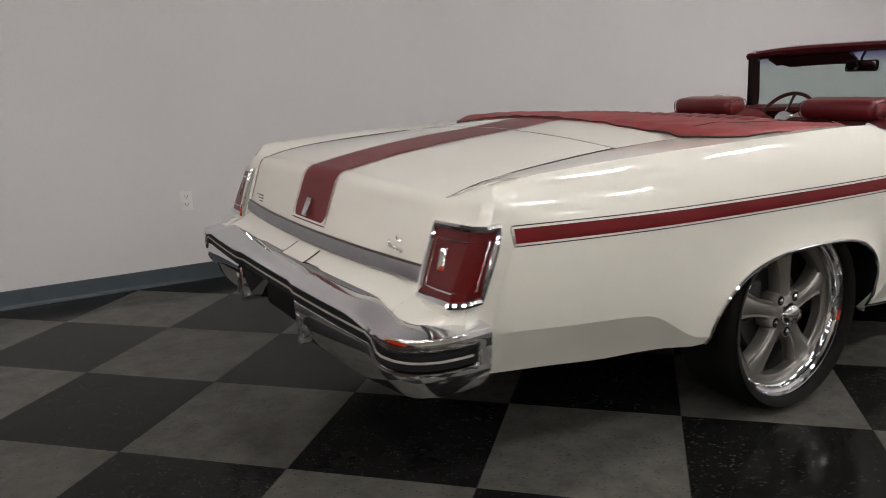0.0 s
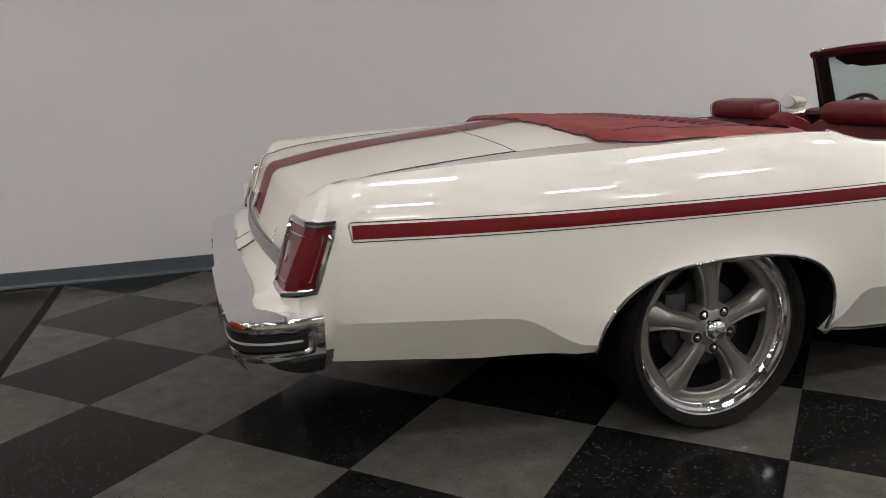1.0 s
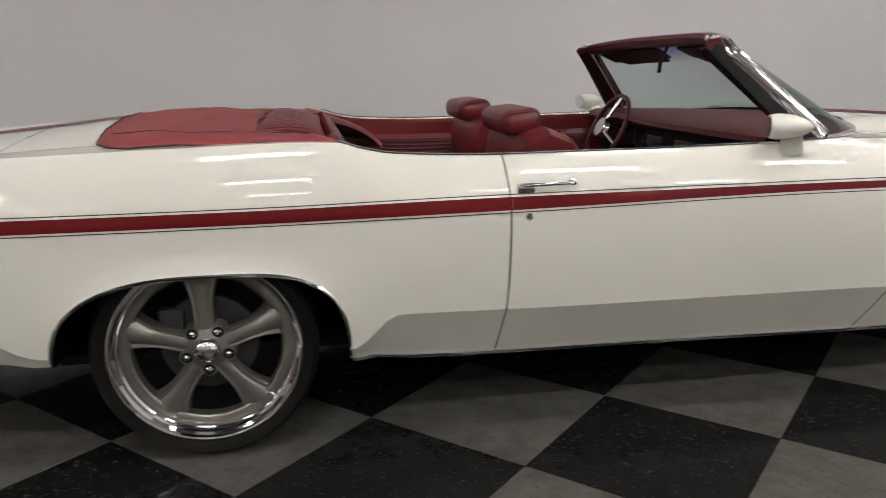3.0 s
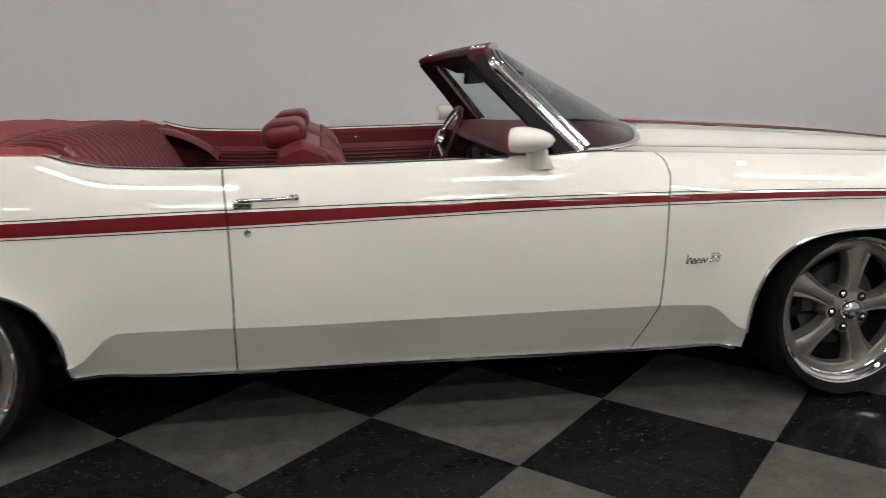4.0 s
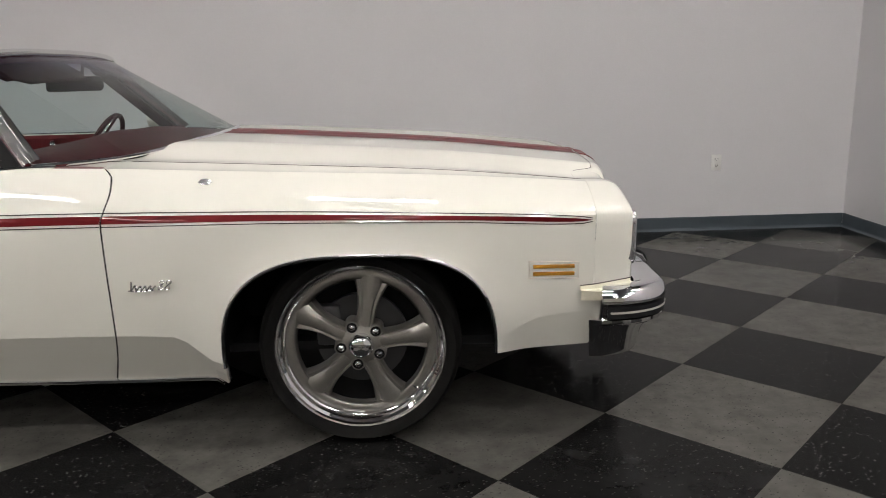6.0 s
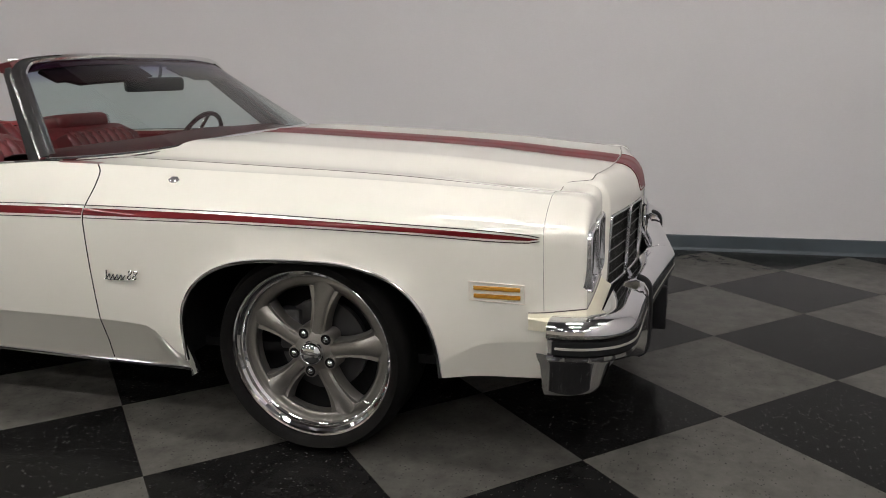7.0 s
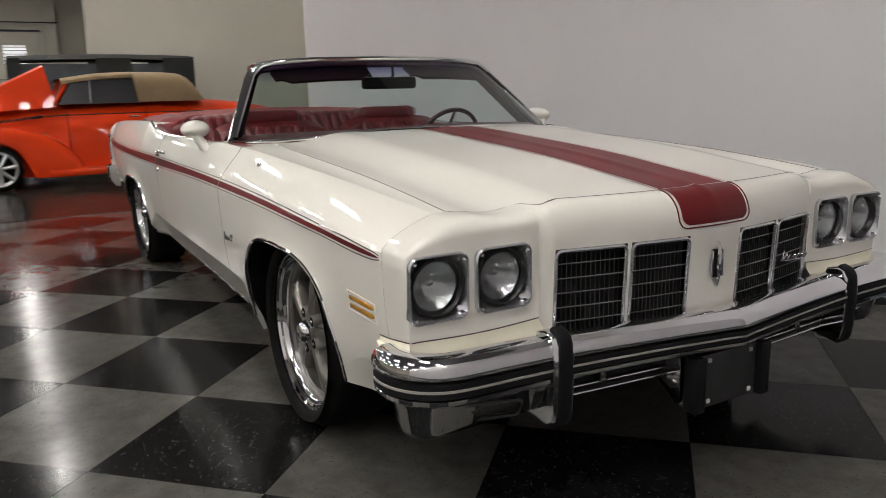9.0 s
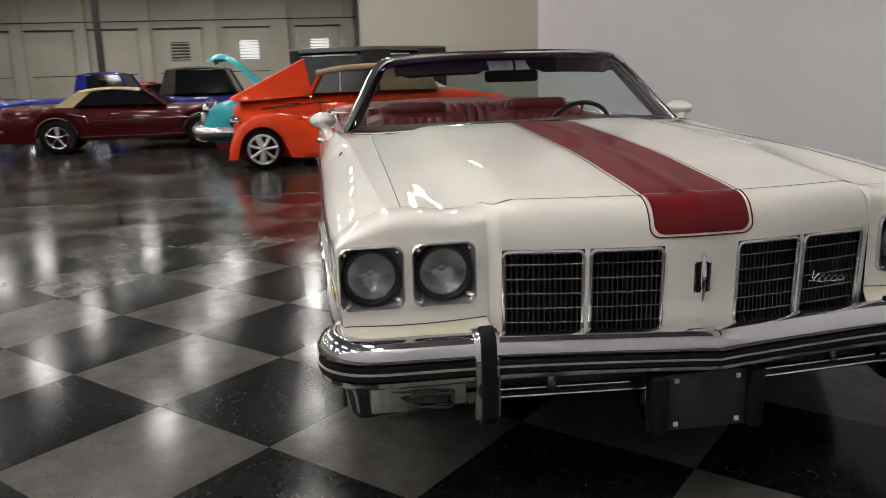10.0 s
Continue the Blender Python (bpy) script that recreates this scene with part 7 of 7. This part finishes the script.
def saloon(name, label, m, paint, L, topc, half, zb, axles, R, r, rimmat, roof, roofmat, roof_h, group=""):
    """A car of the sixties: lofted body, roof with dark windows, bumpers, lamps and four wheels."""
    c = thing(name, label, "car", m, group)
    ar = tuple((x, R + 0.05, 2 * R + 0.03) for x in axles)
    bm = car_shell(topc, lambda x: zb, half, arched_xs(L[0], L[1], ar, 50), power=4.5, n=28, arches=ar)
    part("body", bm, paint, c)
    for x in axles:
        for s in (-1, 1):
            plain_wheel(c, x, s * (half(x) - 0.01), R, R, r, s, rimmat)
    if roof:
        a, b, c0, d = roof        # foot and top of the rear and front posts
        w0, w1 = half(0) - 0.08, half(0) - 0.22
        base = topc((a + d) / 2) - 0.04
        bm = bmesh.new()
        rows = []
        for t in np.linspace(0, 1, 18):
            x = b + (c0 - b) * t
            z = base + roof_h - 0.05 * (2 * t - 1) ** 2
            rows.append([(x, w1 * v, z - 0.05 * abs(v) ** 4) for v in np.linspace(-1, 1, 13)])
        grid(bm, rows)
        bmesh.ops.solidify(bm, geom=bm.faces[:], thickness=0.03)
        for s in (-1, 1):
            rw = [[(a + (b - a) * t, s * (w0 + (w1 - w0) * t), base + (roof_h - 0.08) * t), (a + 0.34 + (b - a - 0.1) * t, s * (w0 + (w1 - w0) * t), base + (roof_h - 0.08) * t)] for t in np.linspace(0, 1, 6)]
            grid(bm, rw)
        grid(bm, [[(a, -w0, base), (a, w0, base)], [(b, -w1, base + roof_h - 0.08), (b, w1, base + roof_h - 0.08)]])
        part("roof", bm, roofmat, c, "roof")
        for s in (-1, 1):
            bm = bmesh.new()
            grid(bm, [[(a + 0.3, s * (w0 - 0.02), base + 0.02), (d - 0.05, s * (w0 - 0.02), base + 0.02)], [(b + 0.2, s * (w1 - 0.02), base + roof_h - 0.09), (c0, s * (w1 - 0.02), base + roof_h - 0.09)]])
            part("side_window", bm, GLASS_TINT, c, "tinted side window")
            bm = bmesh.new()
            tube(bm, [(d, s * w0, base), (c0, s * w1, base + roof_h - 0.06)], 0.025, 6)
            part("windscreen_post", bm, CANVAS_BLACK if roofmat is CANVAS_BLACK else paint, c, "windscreen post")
        bm = bmesh.new()
        grid(bm, [[(d, -w0, base), (d, w0, base)], [(c0, -w1, base + roof_h - 0.07), (c0, w1, base + roof_h - 0.07)]])
        part("windscreen", bm, GLASS_TINT, c, "tinted windscreen")
    for x, s in ((L[0], -1), (L[1], 1)):
        bm = bmesh.new()
        w = half(x)
        tube(bm, [(x - s * 0.12, -w - 0.01, zb + 0.22), (x + s * 0.05, -w * 0.8, zb + 0.22), (x + s * 0.07, 0, zb + 0.22), (x + s * 0.05, w * 0.8, zb + 0.22), (x - s * 0.12, w + 0.01, zb + 0.22)], 0.045, 8)
        part("bumper", bm, CHROME, c, "chrome bumper")
    for s in (-1, 1):
        for x in (-0.42, 0.78):
            bm = bmesh.new()
            tube(bm, [(x, s * (half(x) - 0.004), zb + 0.12), (x, s * (half(x) + 0.001), zb + 0.35), (x, s * (half(x) - 0.03), topc(x) - 0.06)], 0.0045, 6)
            part("door_seam", bm, BLACK, c, "dark door seam")
        bm = bmesh.new()
        box(bm, (-0.22, s * (half(0) - 0.004), topc(0) - 0.16), (0.14, 0.03, 0.025), 0.006)
        part("door_handle", bm, CHROME, c, "chrome door handle")
        for x in axles:
            bm = bmesh.new()
            tube(bm, [(x + (R + 0.052) * math.cos(a), s * (half(x) + 0.002), R + 0.0 + (R + 0.052) * math.sin(a)) for a in np.linspace(0.15, math.pi - 0.15, 17)], 0.008, 6)
            part("wheel_arch_lip", bm, CHROME, c, "bright wheel arch lip")
        bm = bmesh.new()
        xs_ = np.linspace(axles[0] + R + 0.06, axles[1] - R - 0.06, 20)
        tube(bm, [(x, s * (half(x) + 0.003), zb + 0.07) for x in xs_], 0.012, 6)
        part("sill_moulding", bm, CHROME, c, "bright sill moulding")
    return c


pony_top = curve_of([(-2.3, 0.78), (-2.2, 0.90), (-1.2, 0.92), (0.6, 0.86), (1.9, 0.82), (2.15, 0.77), (2.2, 0.68)])
pony_half = curve_of([(-2.3, 0.78), (-1.9, 0.85), (0.0, 0.87), (1.8, 0.85), (2.3, 0.74)])
pony = saloon("maroon_coupe", "dark red sixties pony car with a tan vinyl roof", pose(-10.25, -4.6, 0, 0, 0, 96), MAROON, (-2.3, 2.2), pony_top, pony_half, 0.24,
              (-1.28, 1.32), 0.315, 0.20, BRIGHT, (-1.30, -0.88, 0.24, 0.68), CANVAS_OLIVE, 0.36)
for s in (-1, 1):
    bm = bmesh.new()
    tube(bm, [(-1.05, s * 0.885, 0.75), (-0.75, s * 0.885, 0.68), (-0.72, s * 0.885, 0.55)], 0.012, 6)
    tube(bm, [(-0.72, s * 0.883, 0.60), (1.7, s * 0.87, 0.62)], 0.008, 6)
    part("side_scoop_trim", bm, BRIGHT, pony, "bright side scoop trim")

bel_top = curve_of([(-2.6, 0.80), (-2.3, 0.98), (-0.9, 0.98), (0.8, 0.98), (2.0, 0.95), (2.4, 0.85), (2.5, 0.7)])
bel_half = curve_of([(-2.6, 0.7), (-2.0, 0.9), (0.0, 0.93), (2.0, 0.92), (2.5, 0.80)])
bel = saloon("teal_saloon", "teal fifties saloon with its hood raised and chrome front", pose(-7.95, -0.33, 0, 0, 0, -90), TEAL, (-2.6, 2.5), bel_top, bel_half, 0.27,
             (-1.45, 1.47), 0.34, 0.21, CHROME, (-1.7, -1.1, 0.0, 0.6), PLASTIC, 0.42)
bm = bmesh.new()
rows = []
hood_line = curve_of([(1.25, 0.98), (1.66, 1.30), (2.0, 1.61), (2.16, 1.70), (2.30, 1.69), (2.42, 1.62)])
for x in np.linspace(1.25, 2.42, 16):
    rows.append([(x, v * (0.70 - 0.08 * (x - 1.25)), hood_line(x) - 0.10 * v ** 4) for v in np.linspace(-1, 1, 13)])
grid(bm, rows)
bmesh.ops.solidify(bm, geom=bm.faces[:], thickness=0.08)
part("hood", bm, TEAL, bel, "raised teal hood")
bm = bmesh.new()
box(bm, (2.52, 0, 0.62), (0.08, 1.5, 0.28), 0.03)
tube(bm, smooth_path([(1.98, -0.95, 0.43), (2.35, -0.95, 0.43), (2.58, -0.82, 0.43), (2.66, -0.4, 0.43), (2.68, 0, 0.43), (2.66, 0.4, 0.43), (2.58, 0.82, 0.43), (2.35, 0.95, 0.43), (1.98, 0.95, 0.43)], 5), 0.10, 10)
part("front_grille", bm, BEZEL, bel, "heavy chrome grille and bumper")
for s in (-1, 1):
    bm = bmesh.new()
    revolve(bm, [(0.10, 0.0001), (0.09, 0.06), (0.05, 0.10), (0.0, 0.11)], 20, "x", (2.42, s * 0.70, 0.80))
    part("headlamp", bm, CHROME, bel, "round headlamp")

ute_top = curve_of([(-2.3, 0.96), (-2.2, 1.02), (0.7, 1.03), (1.9, 1.02), (2.2, 0.98)])
ute_half = curve_of([(-2.3, 0.9), (0, 0.93), (2.2, 0.9)])
saloon("blue_off_roader", "dark blue off-roader with a black removable top", pose(-13.6, -3.2, 0, 0, 0, 90), BLUE, (-2.3, 2.2), ute_top, ute_half, 0.42,
       (-1.3, 1.4), 0.38, 0.2, BRIGHT, (-1.36, -1.20, 0.12, 0.40), CANVAS_BLACK, 0.64)
rb_top = curve_of([(-2.5, 0.8), (-2.2, 0.95), (-0.8, 0.98), (0.9, 0.98), (2.2, 0.9), (2.5, 0.75)])
rb_half = curve_of([(-2.5, 0.75), (-1.5, 0.92), (1.5, 0.92), (2.5, 0.78)])
saloon("blue_pickup", "bright blue vintage pickup with a rounded cab", pose(-15.4, -6.6, 0, 0, 0, 90), BLUE_B, (-2.5, 2.5), rb_top, rb_half, 0.3, (-1.5, 1.5), 0.36, 0.2, CHROME, (-0.35, -0.25, 0.75, 1.1), BLUE_B, 0.66)
saloon("red_roadster", "bright red roadster at the back of the hall", pose(-18.0, -5.9, 0, 0, 0, 110), RED_B, (-2.2, 2.2), rb_top, rb_half, 0.3, (-1.3, 1.3), 0.33, 0.2, CHROME, (-0.6, -0.3, 0.35, 0.75), RED_B, 0.40)
saloon("maroon_saloon", "dark red saloon standing far back in the hall", pose(-19.5, -11.8, 0, 0, 0, 90), MAROON, (-2.4, 2.4), rb_top, rb_half, 0.3, (-1.4, 1.4), 0.33, 0.2, CHROME, (-1.2, -0.7, 0.4, 0.9), MAROON, 0.42)

# touring car with a long black canvas top
tour = thing("touring_car", "black canvas-topped touring car with hazy side windows", "car", pose(-9.9, 0.05, 0, 0, 0, 90))
bm = car_shell(curve_of([(-2.2, 0.8), (-1.6, 1.05), (0.6, 1.08), (1.6, 1.0), (2.2, 0.9)]), lambda x: 0.35, curve_of([(-2.2, 0.5), (-1.2, 0.72), (0.8, 0.70), (2.2, 0.45)]), np.linspace(-2.2, 2.2, 30), power=4)
part("body", bm, BLACK, tour, "black body")
for x in (-1.3, 1.4):
    for s in (-1, 1):
        plain_wheel(tour, x, s * 0.74, 0.38, 0.38, 0.25, s, BRIGHT, 8)
bm = bmesh.new()
rows = []
for x in np.linspace(-1.5, 1.5, 20):
    z = 1.84 - 0.03 * (x / 1.5) ** 2
    rows.append([(x, v * 0.72, z - 0.10 * abs(v) ** 5) for v in np.linspace(-1, 1, 13)])
grid(bm, rows)
bmesh.ops.solidify(bm, geom=bm.faces[:], thickness=0.03)
part("canvas_top", bm, CANVAS_BLACK, tour, "black canvas top")
for s in (-1, 1):
    for x0, x1 in ((-0.15, 0.42), (-1.5, -1.32), (0.95, 1.5)):
        bm = bmesh.new()
        box(bm, ((x0 + x1) / 2, s * 0.70, 1.40), (x1 - x0, 0.03, 0.72))
        part("canvas_side", bm, CANVAS_BLACK, tour, "black canvas side panel")
bm = bmesh.new()
box(bm, (1.49, 0, 1.45), (0.03, 1.38, 0.66))
part("canvas_front", bm, CANVAS_BLACK, tour, "black canvas end panel")
for s in (-1, 1):
    for x0, x1 in ((0.42, 0.95), (-0.75, -0.15), (-1.32, -0.75)):
        bm = bmesh.new()
        grid(bm, [[(x0, s * 0.69, 1.08), (x1, s * 0.69, 1.08)], [(x0, s * 0.69, 1.66), (x1, s * 0.69, 1.66)]])
        part("side_curtain", bm, PLASTIC_WINDOW, tour, "hazy plastic side window")

# ---------------------------------------------------------------- far wall with pilasters and panels
FAR = -29.0
slab("wall_west", (FAR - 0.2, -16.2, -0.006), (FAR, 7.2, 5.7), WALL_BEIGE, label="far beige wall with pilasters and panels", category="wall")
PANEL = mat("pale_panel_paint", (0.54, 0.51, 0.43), 0.6, var=0.05, scale=0.8)
PALE_GLOW = emit_mat("daylit_glazing", (0.95, 0.97, 1.0), 0.9)
ycs = [-14.2, -11.7, -9.2, -6.6, -3.75, -0.75]
for i, y in enumerate(ycs):
    door = thing("door_panel", "tall pale flush panel door in the far wall", "door", pose(FAR + 0.02, y, 0), group="panel doors of the far wall")
    bm = bmesh.new()
    box(bm, (0.02, 0, 1.75), (0.06, 1.75, 3.5), 0.01)
    part("leaf", bm, PANEL, door)
    bm = bmesh.new()
    box(bm, (0.06, 0, 3.56), (0.12, 2.0, 0.07), 0.01)
    part("lintel", bm, DARKGREY, door, "dark lintel")
    bm = bmesh.new()
    box(bm, (0.06, 0, 1.72), (0.02, 1.7, 0.03))
    part("rail", bm, DARKGREY, door, "dark cross rail")
    if i >= 3:
        bm = bmesh.new()
        box(bm, (0.06, 0.05, 2.62), (0.03, 0.86, 0.86), 0.01)
        part("window_frame", bm, PANEL, door, "pale window frame")
        bm = bmesh.new()
        box(bm, (0.078, 0.05, 2.62), (0.01, 0.76, 0.76))
        part("pane", bm, PALE_GLOW if i > 3 else DARKGREY, door, "small high window")
        for k in range(6):
            bm = bmesh.new()
            box(bm, (0.088, 0.05, 2.30 + 0.128 * k), (0.01, 0.76, 0.045))
            part("slat", bm, PANEL, door, "pale slat")
for y in (-15.4, -12.95, -10.45, -7.9, -5.2, -2.25, 0.6):
    slab("pilaster", (FAR, y - 0.22, 0), (FAR + 0.25, y + 0.22, 5.7), WALL_BEIGE, label="beige wall pilaster", category="pilaster")
bm = bmesh.new()
tube(bm, [(FAR + 0.3, y, 3.86) for y in (-15.9, 0.9)], 0.025, 6)
tagged(part("conduit", bm, DARKGREY), "dark conduit along the far wall", "conduit", kind="structure")
bm = bmesh.new()
tube(bm, [(-20.0, -7.55, -0.006), (-20.0, -7.55, 5.7)], 0.11, 16)
tagged(part("column", bm, DARKGREY), "slim dark steel column", "column", kind="structure")

# ---------------------------------------------------------------- lights
def fixture(x, y):
    f = thing("ceiling_light", "unseen white industrial fluorescent fixture hung from the ceiling", "ceiling light", pose(x, y, LAMP_Z), group="hall ceiling lights")
    bm = bmesh.new()
    rows = [[(-0.62, v, z) for v, z in ((-0.2, 0.0), (-0.16, 0.07), (-0.06, 0.1), (0.06, 0.1), (0.16, 0.07), (0.2, 0.0))],
            [(0.62, v, z) for v, z in ((-0.2, 0.0), (-0.16, 0.07), (-0.06, 0.1), (0.06, 0.1), (0.16, 0.07), (0.2, 0.0))]]
    grid(bm, rows, cap=True)
    part("housing", bm, PLASTIC, f, "white steel housing")
    for v in (-0.10, 0.10):
        bm = bmesh.new()
        box(bm, (0, v, 0.035), (1.2, 0.172, 0.03), 0.01)
        part("tubes", bm, TUBE, f, "lit tube bank")
    bm = bmesh.new()
    for u in (-0.5, 0.5):
        tube(bm, [(u, 0, 0.1), (u, 0, 5.7 - LAMP_Z)], 0.006, 6)
    part("hanger", bm, BRIGHT, f, "wire hanger")
    return f


first = None
# columns 3.2 and 6.05 are added only to light the hood and nose
for x in (-24.8, -20.7, -16.6, -12.5, -8.4, -4.3, -0.2, 3.2, 6.05):
    for y in (-11.7, -7.8, -4.3, -1.45):
        if (x, y) == (-0.2, -1.45):
            continue
        if first is None:
            first = fixture(x, y)
        else:
            copy_thing(first, pose(x, y, LAMP_Z))

# two more fixtures, added to brighten the beige wall beyond the partition
for y in (1.5, 4.7):
    copy_thing(first, pose(-8.4, y, LAMP_Z))

# ---------------------------------------------------------------- outlets
def outlet(x, z):
    o = thing("wall_outlet", "white double wall socket plate above the baseboard", "socket", pose(x, WALL_Y, z), group="wall sockets")
    bm = bmesh.new()
    box(bm, (0, -0.003, 0), (0.074, 0.006, 0.118), 0.002)
    part("plate", bm, PLASTIC, o)
    for dz in (-0.024, 0.024):
        bm = bmesh.new()
        box(bm, (0, -0.006, dz), (0.036, 0.006, 0.03), 0.002)
        s = part("socket", bm, PLASTIC, o, "socket face")
        bm = bmesh.new()
        for dx in (-0.008, 0.008):
            box(bm, (dx, -0.0095, dz + 0.003), (0.003, 0.002, 0.010))
        box(bm, (0, -0.0095, dz - 0.008), (0.005, 0.002, 0.005))
        part("slots", bm, BLACK, s, "dark slots")


outlet(-1.306, 0.507)
outlet(5.61, 0.512)

# ---------------------------------------------------------------- tiled floor
TS, TA, TO = 0.6155, radians(44.95), (0.088, -1.228)
EDGE_X, END_X, OPEN_Y = -2.50, 6.62, -6.2
slab("floor_strip", (EDGE_X - 0.05, -9.0, -0.006), (EDGE_X - 0.002, WALL_Y - 0.02, -0.0005), STRIP, label="black rubber edge strip beside the tiles", category="floor strip")
tiled = tagged(new("tiled_floor"), "black and grey checkered vinyl tile floor, waxed", "floor", kind="structure")


def clip(poly, axis, val, keep_above):
    out = []
    for i, p in enumerate(poly):
        q = poly[(i + 1) % len(poly)]
        a, b = (p[axis] - val) * (1 if keep_above else -1), (q[axis] - val) * (1 if keep_above else -1)
        if a >= 0:
            out.append(p)
        if a * b < 0:
            t = a / (a - b)
            out.append(tuple(p[k] + (q[k] - p[k]) * t for k in (0, 1)))
    return out


def tile_mesh(poly, material):
    n = len(poly)
    cx, cy = sum(p[0] for p in poly) / n, sum(p[1] for p in poly) / n
    k = 0.0012
    ins = [(p[0] + (cx - p[0]) * k * 2, p[1] + (cy - p[1]) * k * 2) for p in poly]
    verts = [(x, y, -0.005) for x, y in poly] + [(x, y, -0.0006) for x, y in poly] + [(x, y, 0.0) for x, y in ins]
    faces = [tuple(range(2 * n, 3 * n))] + [(r * n + i, r * n + (i + 1) % n, (r + 1) * n + (i + 1) % n, (r + 1) * n + i) for r in (0, 1) for i in range(n)]
    me = bpy.data.meshes.new("tile")
    me.from_pydata(verts, [], faces)
    me.materials.append(material)
    return me


ca, sa = math.cos(TA), math.sin(TA)
hs = TS / 2 - 0.0006
whole = {}
rest = bmesh.new()
for i in range(-14, 16):
    for j in range(-16, 14):
        u, v = (i + 0.5) * TS, (j + 0.5) * TS
        cx, cy = TO[0] + u * ca - v * sa, TO[1] + u * sa + v * ca
        poly = [(cx + a * ca - b * sa, cy + a * sa + b * ca) for a, b in ((-hs, -hs), (hs, -hs), (hs, hs), (-hs, hs))]
        dark = (i + j) % 2 == 1
        cut = poly
        for axis, val, up in ((0, EDGE_X, True), (0, END_X - 0.02, False), (1, WALL_Y - 0.02, False), (1, OPEN_Y, True)):
            if cut:
                cut = clip(cut, axis, val, up)
        if len(cut) < 3:
            continue
        if cut == poly:
            if dark not in whole:
                whole[dark] = tile_mesh([(x - cx, y - cy) for x, y in poly], TILE_D if dark else TILE_L)
            me = whole[dark]
        else:
            me = tile_mesh([(x - cx, y - cy) for x, y in cut], TILE_D if dark else TILE_L)
        t = new("tile", me)
        t.location = (cx, cy, 0)
        t.parent = tiled
